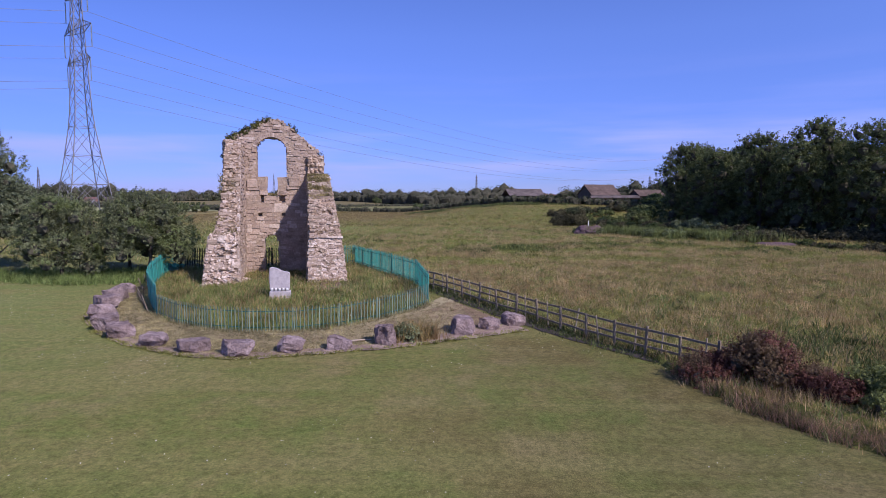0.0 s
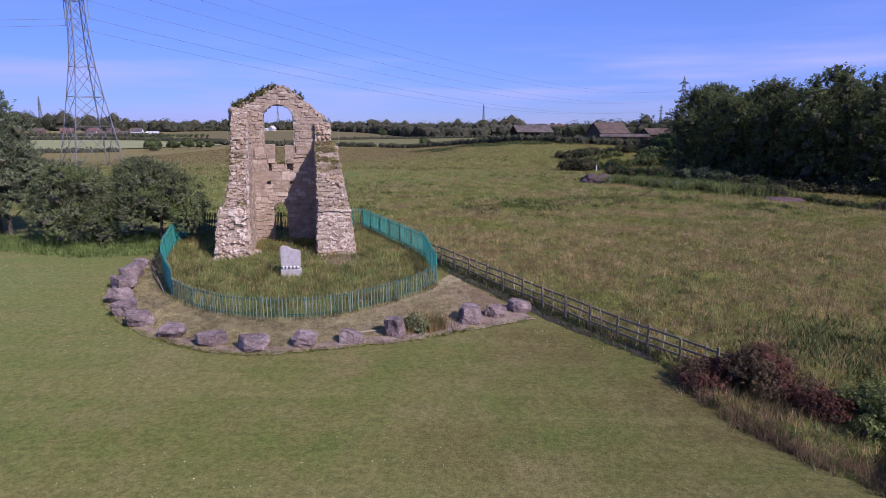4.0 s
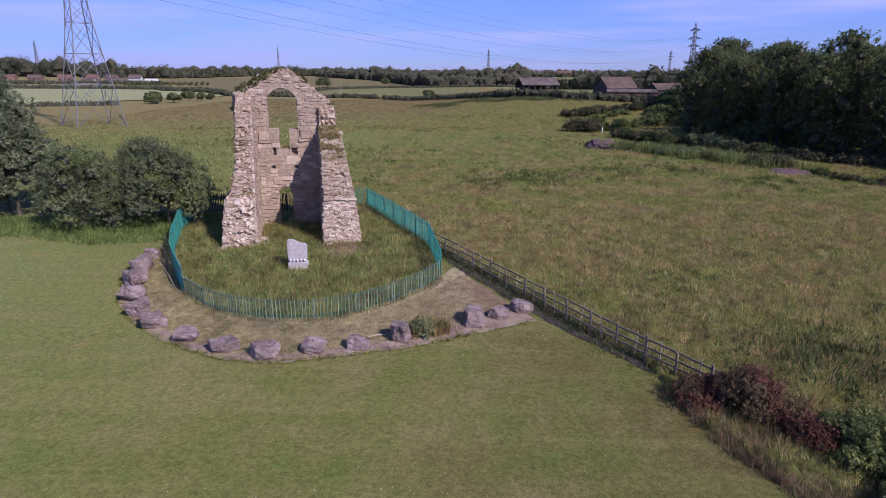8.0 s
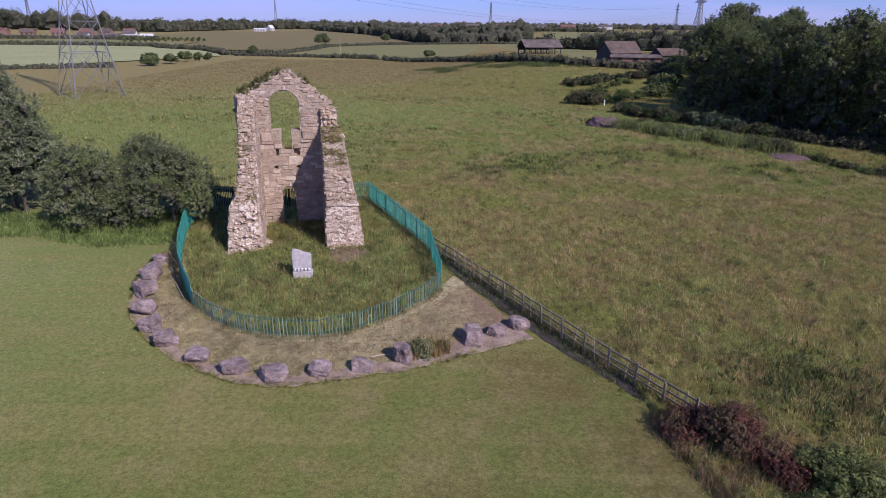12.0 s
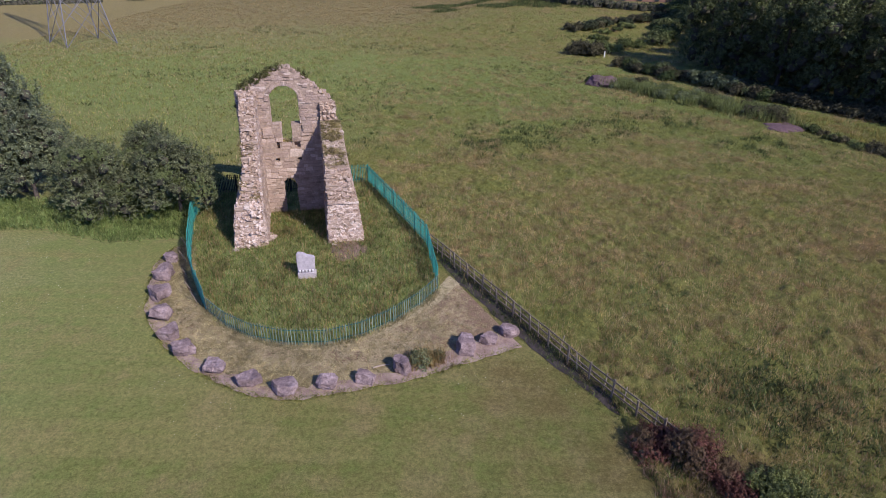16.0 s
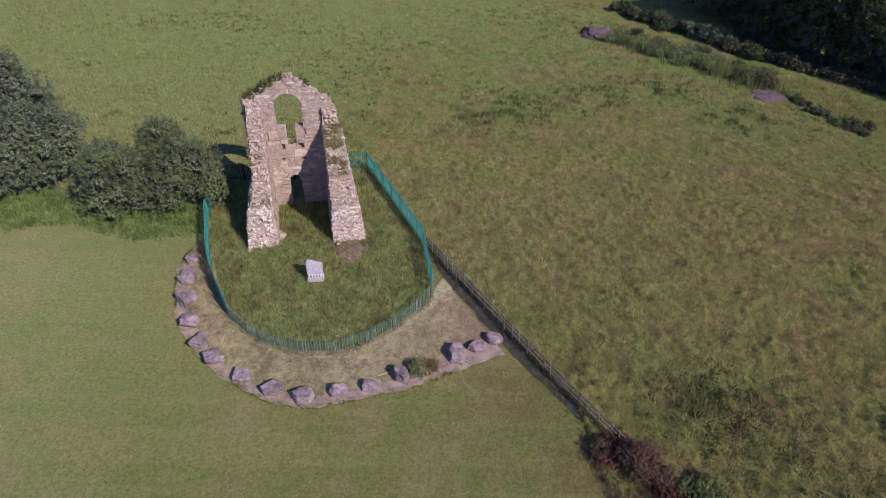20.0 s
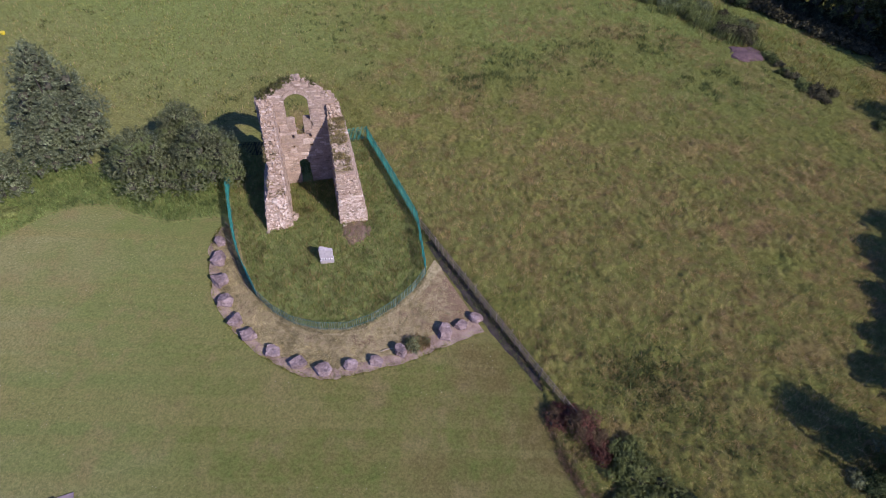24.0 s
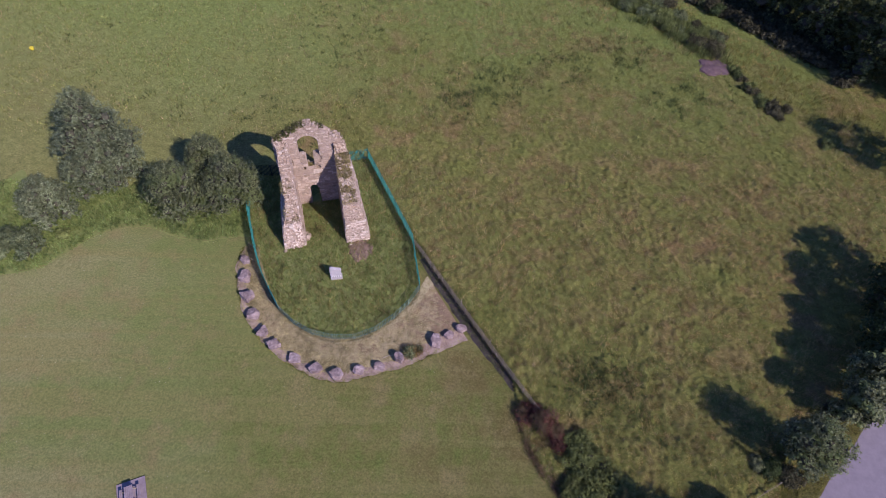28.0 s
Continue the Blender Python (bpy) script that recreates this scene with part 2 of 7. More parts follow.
def dry_build(nt):
    mid = noise_tex(nt, 0.6, 5, 0.7)
    fine = noise_tex(nt, 6.0, 6, 0.8)
    c = ramp(nt, mid, ((0.3, (0.165, 0.140, 0.062)), (0.44, (0.275, 0.222, 0.116)), (0.55, (0.425, 0.345, 0.195)), (0.68, (0.215, 0.145, 0.092))))
    sep = nt.nodes.new("ShaderNodeSeparateXYZ")
    nt.links.new(nt.nodes.new("ShaderNodeNewGeometry").outputs["Position"], sep.inputs["Vector"])
    rake = math2(nt, "ADD", math2(nt, "MULTIPLY", math2(nt, "ADD", sep.outputs["X"], 4.5), 0.09), math2(nt, "MULTIPLY", math2(nt, "SUBTRACT", noise_tex(nt, 0.8, 6, 0.75), 0.5), 2.4))
    c = mixed(nt, ramp(nt, rake, ((0.2, (0, 0, 0)), (0.6, (0.75, 0.75, 0.75)))), c, (0.215, 0.135, 0.092))
    return mixed(nt, 0.6, c, ramp(nt, fine, ((0.25, (0.35, 0.35, 0.33)), (0.75, (1.6, 1.6, 1.6)))), "MULTIPLY"), (fine, 0.9, 0.08)


def gravel_build(nt):
    fine = noise_tex(nt, 9.0, 6, 0.8)
    c = ramp(nt, noise_tex(nt, 1.1, 4), ((0.35, (0.27, 0.190, 0.148)), (0.65, (0.43, 0.325, 0.27))))
    return mixed(nt, 0.6, c, ramp(nt, fine, ((0.3, (0.5, 0.5, 0.5)), (0.7, (1.4, 1.4, 1.4)))), "MULTIPLY"), (fine, 0.7, 0.04)


def stone_build(light, dark, pale, amount):
    def build(nt):
        r = own_random(nt)
        mid = noise_tex(nt, 1.4, 5, 0.65)
        fine = noise_tex(nt, 9.0, 6, 0.75)
        c = ramp(nt, r, ((0.0, dark), (0.2, tuple(v * 0.86 for v in light)), (0.85, tuple(v * 1.08 for v in light)), (1.0, pale)))
        c = mixed(nt, ramp(nt, mid, ((0.5, (0, 0, 0)), (0.66, (amount, amount, amount)))), c, pale)
        c = mixed(nt, ramp(nt, noise_tex(nt, 0.9, 5, 0.7), ((0.53, (0, 0, 0)), (0.68, (0.5, 0.5, 0.5)))), c, (0.115, 0.10, 0.065))
        c = mixed(nt, 0.75, c, ramp(nt, fine, ((0.25, (0.45, 0.44, 0.42)), (0.72, (1.35, 1.35, 1.35)))), "MULTIPLY")
        return c, (fine, 0.9, 0.05)
    return build


def rubble_build(dark, mid_tone, pale):
    """Broken wall core: stones and mortar of mixed tone with earth in the hollows."""
    def build(nt):
        cell = nt.nodes.new("ShaderNodeTexVoronoi")
        cell.inputs["Scale"].default_value = 4.5
        nt.links.new(nt.nodes.new("ShaderNodeNewGeometry").outputs["Position"], cell.inputs["Vector"])
        tone = nt.nodes.new("ShaderNodeSeparateXYZ")
        nt.links.new(cell.outputs["Color"], tone.inputs["Vector"])
        c = ramp(nt, tone.outputs["X"], ((0.0, dark), (0.5, mid_tone), (1.0, pale)))
        c = mixed(nt, ramp(nt, noise_tex(nt, 1.3, 5, 0.7), ((0.46, (0, 0, 0)), (0.62, (0.7, 0.7, 0.7)))), c, mid_tone)
        c = mixed(nt, ramp(nt, noise_tex(nt, 0.75, 5, 0.7), ((0.56, (0, 0, 0)), (0.66, (0.7, 0.7, 0.7)))), c, (0.15, 0.122, 0.07))
        fine = noise_tex(nt, 11.0, 6, 0.78)
        c = mixed(nt, 0.7, c, ramp(nt, fine, ((0.26, (0.5, 0.49, 0.47)), (0.72, (1.35, 1.35, 1.35)))), "MULTIPLY")
        return c, (fine, 1.0, 0.05)
    return build


def boulder_build(nt):
    fine = noise_tex(nt, 5.0, 7, 0.78)
    c = ramp(nt, noise_tex(nt, 1.3, 5, 0.7), ((0.3, (0.16, 0.116, 0.104)), (0.50, (0.29, 0.216, 0.198)), (0.68, (0.46, 0.36, 0.335))))
    return mixed(nt, 0.75, c, ramp(nt, fine, ((0.30, (0.25, 0.24, 0.25)), (0.46, (0.95, 0.95, 0.95)), (0.7, (1.45, 1.45, 1.45)))), "MULTIPLY"), (fine, 1.0, 0.14)


def leaf_build(dark, light, extra=None, tufts=0.9):
    def build(nt):
        r = own_random(nt)
        c = ramp(nt, r, ((0.0, dark), (0.6, tuple((p + q) / 2 for p, q in zip(dark, light))), (1.0, light)))
        patch = ramp(nt, noise_tex(nt, 0.55, 4, 0.6), ((0.35, (0.6, 0.6, 0.6)), (0.7, (1.35, 1.35, 1.3))))
        c = mixed(nt, 1.0, c, patch, "MULTIPLY")
        spray = ramp(nt, noise_tex(nt, 2.3, 3, 0.65), ((0.34, (0.55, 0.57, 0.55)), (0.66, (1.42, 1.42, 1.40))))
        c = mixed(nt, min(1.0, tufts), c, spray, "MULTIPLY")
        if tufts > 1:
            c = mixed(nt, tufts - 1, c, ramp(nt, noise_tex(nt, 5.0, 3, 0.7), ((0.33, (0.42, 0.44, 0.42)), (0.67, (1.58, 1.56, 1.54)))), "MULTIPLY")
        if extra:
            c = mixed(nt, ramp(nt, noise_tex(nt, 0.6, 3), ((0.5, (0, 0, 0)), (0.6, (0.8, 0.8, 0.8)))), c, extra)
        return c, None
    return build


def wood_build(a, b):
    def build(nt):
        g = noise_tex(nt, 6.0, 5, 0.7, None, (1, 1, 6, 0))
        return ramp(nt, g, ((0.3, a), (0.7, b))), (g, 0.5, 0.02)
    return build


def paint_build(a, b, worn):
    def build(nt):
        r = own_random(nt)
        c = ramp(nt, r, ((0.0, a), (1.0, b)))
        return mixed(nt, ramp(nt, noise_tex(nt, 1.7, 5, 0.7), ((0.52, (0, 0, 0)), (0.68, (0.7, 0.7, 0.7)))), c, worn), None
    return build


def speckle(a, b, scale, bump=0.0):
    def build(nt):
        f = noise_tex(nt, scale, 5, 0.7)
        return ramp(nt, f, ((0.3, a), (0.7, b))), ((f, bump, 0.03) if bump else None)
    return build


LAWN = material("mown_grass", lawn_build, 0.95, spec=0.1, matt=0.4)
MEADOW = material("meadow_grass", meadow_build, 0.95, spec=0.1, matt=0.5)
DRY = material("dry_cut_grass", dry_build, 0.95, spec=0.1)
RIM = material("pale_straw_ground", speckle((0.180, 0.150, 0.074), (0.560, 0.470, 0.280), 4.5, 0.9), 0.95, spec=0.1)
GRAVEL = material("sandy_gravel", gravel_build, 0.95, spec=0.1)
CROP = material("pale_crop", plain_field((0.31, 0.32, 0.14), (0.37, 0.37, 0.18)), 0.95, spec=0.1)
BROWN = material("brown_rough_pasture", plain_field((0.222, 0.164, 0.076), (0.182, 0.170, 0.066)), 0.95, spec=0.1)
PASTURE = material("olive_pasture", plain_field((0.190, 0.195, 0.070), (0.230, 0.205, 0.085)), 0.95, spec=0.1)
SOIL = material("bare_soil", speckle((0.095, 0.062, 0.064), (0.180, 0.120, 0.122), 2.5, 0.8), 0.95, spec=0.1)
EARTH = material("reddish_earth", speckle((0.15, 0.10, 0.072), (0.29, 0.20, 0.15), 3.0, 0.8), 0.95, spec=0.1)
# dark soil, darkened further for the shade of the timber fence
VERGE = material("soil_with_fence_shade", speckle((0.036, 0.031, 0.028), (0.092, 0.076, 0.068), 1.8, 0.9), 0.95, spec=0.1)
# the turquoise darkened for the shade that the pales throw on the rails
RAIL_SHADED = material("shaded_turquoise_paint", paint_build((0.014, 0.10, 0.085), (0.028, 0.17, 0.145), (0.09, 0.13, 0.10)), 0.6, spec=0.3)
ASPHALT = material("asphalt", speckle((0.20, 0.17, 0.19), (0.25, 0.215, 0.235), 1.2, 0.2), 0.9)
SLAB = material("concrete_slab", speckle((0.20, 0.155, 0.165), (0.31, 0.245, 0.25), 2.0, 0.2), 0.9)
STONE = material("sandstone", stone_build((0.445, 0.335, 0.256), (0.31, 0.225, 0.166), (0.62, 0.505, 0.405), 0.4), 0.95, spec=0.15)
WASHED = material("limewashed_rubble", stone_build((0.50, 0.385, 0.296), (0.30, 0.215, 0.155), (0.78, 0.67, 0.557), 0.75), 0.95, spec=0.15)
MORTAR = material("mortar_core", speckle((0.25, 0.185, 0.131), (0.47, 0.365, 0.271), 5.0, 1.0), 0.98, spec=0.1)
BOULDER = material("grey_limestone", boulder_build, 0.92, spec=0.2)
RUBBLE = material("rubble_core", rubble_build((0.22, 0.155, 0.103), (0.44, 0.325, 0.232), (0.66, 0.54, 0.423)), 0.97, spec=0.1)
PALE_RUBBLE = material("limewashed_core", rubble_build((0.34, 0.245, 0.175), (0.55, 0.425, 0.331), (0.80, 0.69, 0.575)), 0.97, spec=0.1)
MOSSY = material("mossy_rubble", rubble_build((0.24, 0.19, 0.120), (0.37, 0.295, 0.202), (0.54, 0.43, 0.336)), 0.97, spec=0.1)
MOSS_GREEN = material("wall_weeds", leaf_build((0.115, 0.125, 0.045), (0.235, 0.220, 0.090)), 0.9, spec=0.1, thin=0.3)
MOSS = material("dry_moss_grass", leaf_build((0.25, 0.21, 0.095), (0.42, 0.345, 0.165)), 0.9, spec=0.1, thin=0.3)
MEMORIAL = material("memorial_stone", speckle((0.36, 0.32, 0.32), (0.56, 0.51, 0.50), 4.0, 0.5), 0.9)
MEMDARK = material("carved_shadow", speckle((0.16, 0.14, 0.14), (0.22, 0.2, 0.2), 4.0), 0.9)
LEAF = material("leaf", leaf_build((0.037, 0.062, 0.020), (0.106, 0.144, 0.050)), 0.6, spec=0.25, thin=0.4)
LEAF_GREY = material("greyish_leaf", leaf_build((0.095, 0.125, 0.056), (0.315, 0.355, 0.190)), 0.6, spec=0.25, thin=0.4)
LEAF_ALDER = material("pale_grey_leaf", leaf_build((0.120, 0.150, 0.076), (0.375, 0.410, 0.240)), 0.65, spec=0.2, thin=0.45)
LEAF_HAW = material("hawthorn_leaf", leaf_build((0.100, 0.122, 0.060), (0.325, 0.345, 0.182), (0.235, 0.290, 0.105)), 0.65, spec=0.2, thin=0.45)
LEAF_WOOD = material("woodland_leaf", leaf_build((0.085, 0.112, 0.050), (0.240, 0.270, 0.118)), 0.85, spec=0.08, thin=0.45)
LEAF_FAR = material("far_leaf", leaf_build((0.040, 0.054, 0.030), (0.120, 0.138, 0.070)), 0.7, spec=0.15, thin=0.35)
LEAF_THORN = material("thorn_leaf", leaf_build((0.062, 0.062, 0.034), (0.175, 0.158, 0.088)), 0.7, spec=0.15, thin=0.35)
LEAF_FRESH = material("fresh_leaf", leaf_build((0.120, 0.150, 0.044), (0.310, 0.335, 0.115)), 0.6, spec=0.25, thin=0.4)
LEAF_RED = material("red_leaf", leaf_build((0.100, 0.046, 0.034), (0.300, 0.130, 0.095), (0.19, 0.145, 0.075)), 0.65, spec=0.2, thin=0.4)
GRASS = material("long_grass", leaf_build((0.222, 0.207, 0.060), (0.404, 0.349, 0.120), None, 1.75), 0.85, spec=0.15, thin=0.45)
GRASS_LUSH = material("lush_grass", leaf_build((0.145, 0.214, 0.062), (0.300, 0.360, 0.128), None, 1.8), 0.85, spec=0.15, thin=0.4)
RANK = material("rank_weed", leaf_build((0.150, 0.190, 0.062), (0.285, 0.315, 0.120)), 0.85, spec=0.15, thin=0.4)
TURF = material("shaded_turf", speckle((0.145, 0.185, 0.050), (0.230, 0.245, 0.082), 1.6, 0.6), 0.95, spec=0.1)
GRASS_MID = material("green_meadow_grass", leaf_build((0.208, 0.226, 0.058), (0.368, 0.352, 0.108), None, 1.75), 0.85, spec=0.15, thin=0.45)
WEED = material("dark_weed", leaf_build((0.075, 0.105, 0.036), (0.165, 0.185, 0.068)), 0.85, spec=0.15, thin=0.35)
GRASS_SEED = material("seeding_grass", leaf_build((0.285, 0.210, 0.086), (0.490, 0.358, 0.168), (0.37, 0.245, 0.118), 1.7), 0.9, spec=0.1, thin=0.45)
GRASS_BROWN = material("brown_pasture_grass", leaf_build((0.25, 0.190, 0.086), (0.42, 0.318, 0.152), None, 1.4), 0.9, spec=0.1, thin=0.45)
SEED_HEAD = material("seed_head", leaf_build((0.46, 0.325, 0.160), (0.71, 0.520, 0.300)), 0.9, spec=0.1, thin=0.45)
GRASS_RED = material("russet_grass", leaf_build((0.26, 0.160, 0.105), (0.49, 0.325, 0.225)), 0.9, spec=0.1, thin=0.4)
FLOWER = material("pale_flower_head", leaf_build((0.55, 0.52, 0.40), (0.75, 0.72, 0.62)), 0.9, spec=0.1)
# dark colour of the crown cores, in place of shade among the leaves
CROWN_SHADE = material("crown_shade", speckle((0.050, 0.050, 0.034), (0.120, 0.112, 0.074), 3.0, 0.6), 0.95, spec=0.1)
BARK = material("bark", wood_build((0.06, 0.05, 0.04), (0.17, 0.14, 0.11)), 0.95, spec=0.1)
TIMBER = material("weathered_timber", wood_build((0.145, 0.116, 0.084), (0.325, 0.268, 0.196)), 0.9, spec=0.2)
FADED_PAINT = material("faded_green_paint", paint_build((0.075, 0.135, 0.098), (0.235, 0.32, 0.235), (0.20, 0.175, 0.115)), 0.6, spec=0.3)
RUST = material("rusty_wire", speckle((0.07, 0.042, 0.028), (0.16, 0.10, 0.065), 6.0), 0.85, spec=0.2)
STRAW = material("dry_straw", leaf_build((0.34, 0.295, 0.15), (0.56, 0.485, 0.275)), 0.9, spec=0.1, thin=0.4)
STAKE = material("pale_stake", wood_build((0.32, 0.26, 0.19), (0.46, 0.38, 0.29)), 0.9, spec=0.2)
GREEN_PAINT = material("turquoise_paint", paint_build((0.018, 0.19, 0.155), (0.040, 0.34, 0.28), (0.10, 0.18, 0.135)), 0.55, spec=0.4)
NEAR_BLACK = material("black_paint", paint_build((0.012, 0.016, 0.014), (0.025, 0.03, 0.027), (0.05, 0.045, 0.035)), 0.6, spec=0.3)
STEEL = material("galvanised_steel", speckle((0.13, 0.13, 0.14), (0.26, 0.26, 0.27), 0.6), 0.6, 0.2)
CABLE = material("aluminium_cable", speckle((0.20, 0.22, 0.30), (0.26, 0.28, 0.36), 1.0), 0.5, 0.3)
GLASSY = material("glass_insulator", speckle((0.20, 0.24, 0.26), (0.30, 0.34, 0.36), 2.0), 0.3)
ROOF = material("old_barn_roof", speckle((0.075, 0.056, 0.048), (0.175, 0.128, 0.108), 0.5), 0.95, spec=0.1)
ROOF_GREY = material("grey_sheet_roof", speckle((0.070, 0.058, 0.054), (0.20, 0.165, 0.15), 0.35), 0.95, spec=0.1)
RED_TILE = material("red_tile_roof", speckle((0.15, 0.075, 0.06), (0.22, 0.12, 0.10), 0.8), 0.9)
WHITEWALL = material("white_render", speckle((0.52, 0.51, 0.50), (0.70, 0.69, 0.67), 0.4), 0.9)
BRICK = material("brick_wall", speckle((0.20, 0.115, 0.085), (0.30, 0.18, 0.14), 0.7), 0.9)
DARKWALL = material("dark_and_shaded_wall", speckle((0.05, 0.045, 0.04), (0.10, 0.09, 0.08), 0.8), 0.9)
PANE = material("window_glass", speckle((0.03, 0.035, 0.04), (0.05, 0.055, 0.06), 0.5), 0.1, spec=0.5)
YELLOW = material("yellow_plastic", speckle((0.65, 0.50, 0.03), (0.75, 0.60, 0.05), 2.0), 0.5)
WHITE = material("white_paint", speckle((0.68, 0.66, 0.62), (0.80, 0.78, 0.74), 3.0), 0.7)

# ---- ways of building ----
rng = np.random.default_rng(7)


def smooth(a, b, x):
    k = min(1.0, max(0.0, (x - a) / (b - a)))
    return k * k * (3 - 2 * k)


RUIN = (-12.6, 46.0, 13.0)


def gz(x, y):
    """Height of the ground."""
    d = math.hypot(x, y)
    z = -0.95 + 0.75 * smooth(26, 44, y) + 0.2 * smooth(60, 130, y)
    z += 0.22 * math.exp(-((x + 12.0) ** 2 + (y - 45.0) ** 2) / 45.0)
    z += 5.0 * smooth(420, 1100, d) * smooth(0, 200, y)
    z += 4.8 * smooth(138, 200, y) * smooth(-25, 30, x) * (1 - 0.7 * smooth(260, 400, y))   # the meadow climbs to the farm
    return z


def mesh_from(name, verts, faces, mat):
    me = bpy.data.meshes.new(name)
    me.from_pydata([tuple(v) for v in verts], [], [tuple(f) for f in faces])
    me.materials.append(mat)
    me.update()
    return me


def quick_mesh(name, verts, size, mat):
    """A mesh of separate faces with size corners each, from an array of their corners."""
    verts = np.asarray(verts, np.float32).reshape(-1, 3)
    n = len(verts)
    me = bpy.data.meshes.new(name)
    me.vertices.add(n)
    me.vertices.foreach_set("co", verts.ravel())
    me.loops.add(n)
    me.loops.foreach_set("vertex_index", np.arange(n, dtype=np.int32))
    me.polygons.add(n // size)
    me.polygons.foreach_set("loop_start", np.arange(0, n, size, dtype=np.int32))
    me.materials.append(mat)
    me.update(calc_edges=True)
    return me


def part(name, data, mat, parent, label=""):
    """One mesh object under a thing or a part; data: a mesh or a bmesh."""
    if isinstance(data, bmesh.types.BMesh):
        me = bpy.data.meshes.new(name)
        data.to_mesh(me)
        data.free()
        me.materials.append(mat)
        data = me
    ob = new(name, data)
    ob.parent = parent
    return tagged(ob, label)


def thing(name, place, label, category, group="", kind="", turn=0):
    ob = new(name)
    ob.matrix_basis = pose(*place, 0, 0, turn)
    return tagged(ob, label, category, group, kind)


def box(bm, centre, size, m=None, bevel=0.0):
    r = bmesh.ops.create_cube(bm, size=1, matrix=Matrix.Translation(centre) @ Matrix.Diagonal((*size, 1)))
    vs = r["verts"]
    if bevel:
        es = list({e for v in vs for e in v.link_edges})
        rb = bmesh.ops.bevel(bm, geom=es, offset=bevel, segments=1, affect="EDGES")
        vs = list({v for f in rb["faces"] for v in f.verts} | {v for v in vs if v.is_valid})
    if m:
        bmesh.ops.transform(bm, matrix=m, verts=vs)
    return vs


def tube(bm, path, radii, sides=6):
    """A tapered tube along a path of points."""
    rings = []
    for k, p in enumerate(path):
        p = Vector(p)
        d = (Vector(path[min(k + 1, len(path) - 1)]) - Vector(path[max(k - 1, 0)])).normalized()
        a = d.orthogonal().normalized() if abs(d.z) > 0.9 else d.cross(Vector((0, 0, 1))).normalized()
        b = d.cross(a)
        rings.append([bm.verts.new(p + radii[k] * (math.cos(t) * a + math.sin(t) * b)) for t in [2 * math.pi * s / sides for s in range(sides)]])
    for r0, r1 in zip(rings, rings[1:]):
        for s in range(sides):
            bm.faces.new((r0[s], r0[(s + 1) % sides], r1[(s + 1) % sides], r1[s]))
    bm.faces.new(rings[0][::-1])
    bm.faces.new(rings[-1])


def interp(points, x):
    """A broken line through points, read at x."""
    return float(np.interp(x, [p[0] for p in points], [p[1] for p in points]))


def sheet(name, xs, lows, highs, rows, mat, lift, label, category):
    """A sheet on the ground, from column to column, between two edges."""
    verts, faces = [], []
    n = rows + 1
    for x, lo, hi in zip(xs, lows, highs):
        for k in range(n):
            y = lo + (hi - lo) * k / rows
            verts.append((x, y, gz(x, y) + lift))
    for i in range(len(xs) - 1):
        for k in range(rows):
            a = i * n + k
            faces.append((a, a + n, a + n + 1, a + 1))
    me = mesh_from(name, verts, faces, mat)
    me.shade_smooth()
    return tagged(new(name, me), label, category, kind="structure")


def leaves(n, clumps, size, seed, squash=1.0, inner=0.72):
    """Corners of n leaf-shaped faces round clumps (x, y, z, radius)."""
    g = np.random.default_rng(seed)
    c = np.asarray(clumps, float)
    w = c[:, 3] ** 2
    pick = g.choice(len(c), n, p=w / w.sum())
    d = g.normal(size=(n, 3))
    d /= np.linalg.norm(d, axis=1)[:, None]
    d[:, 2] = np.where(d[:, 2] < -0.35, -d[:, 2] * 0.6, d[:, 2])
    bump = 1 + 0.22 * np.sin(d[:, 0] * 7 + pick) * np.cos(d[:, 1] * 6 + pick * 1.7) + 0.12 * np.sin(d[:, 2] * 9 + pick * 2.3)
    r = c[pick, 3] * bump * (inner + (1.06 - inner) * g.random(n) ** 0.6)
    p = c[pick, :3] + d * r[:, None] * np.array((1, 1, squash))
    if n > 7000 and size < 0.4:                                        # leaves stand in sprays that point out and up
        m = n // 14
        of = g.integers(0, m, n)
        way = d[of] + np.array((0, 0, 0.5))
        p = p[of] + way * (g.random(n) * min(size * 4.5, 0.2 + 2.0 * size))[:, None] + g.normal(scale=size * 0.85, size=(n, 3))
        d = d[of]
    nrm = d + g.normal(scale=0.55, size=(n, 3)) + np.array((0, 0, 0.25))
    nrm /= np.linalg.norm(nrm, axis=1)[:, None]
    a = np.cross(nrm, g.normal(size=(n, 3)))
    a /= np.linalg.norm(a, axis=1)[:, None]
    b = np.cross(nrm, a)
    s = size * (0.6 + 0.9 * g.random(n))[:, None]
    q = np.stack((p - a * s, p + b * s * 0.55 + nrm * s * 0.15, p + a * s, p - b * s * 0.55 + nrm * s * 0.15), 1)
    return q


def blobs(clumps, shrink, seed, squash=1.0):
    """Faces of dark lumps, one for each clump, that stand in for the shade inside a crown."""
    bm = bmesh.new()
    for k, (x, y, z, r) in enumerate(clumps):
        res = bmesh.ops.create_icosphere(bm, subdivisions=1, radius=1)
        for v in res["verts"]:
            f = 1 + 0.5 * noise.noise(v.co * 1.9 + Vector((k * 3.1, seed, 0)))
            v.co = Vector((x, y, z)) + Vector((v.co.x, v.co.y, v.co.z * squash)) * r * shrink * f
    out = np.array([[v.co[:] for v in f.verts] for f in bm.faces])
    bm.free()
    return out


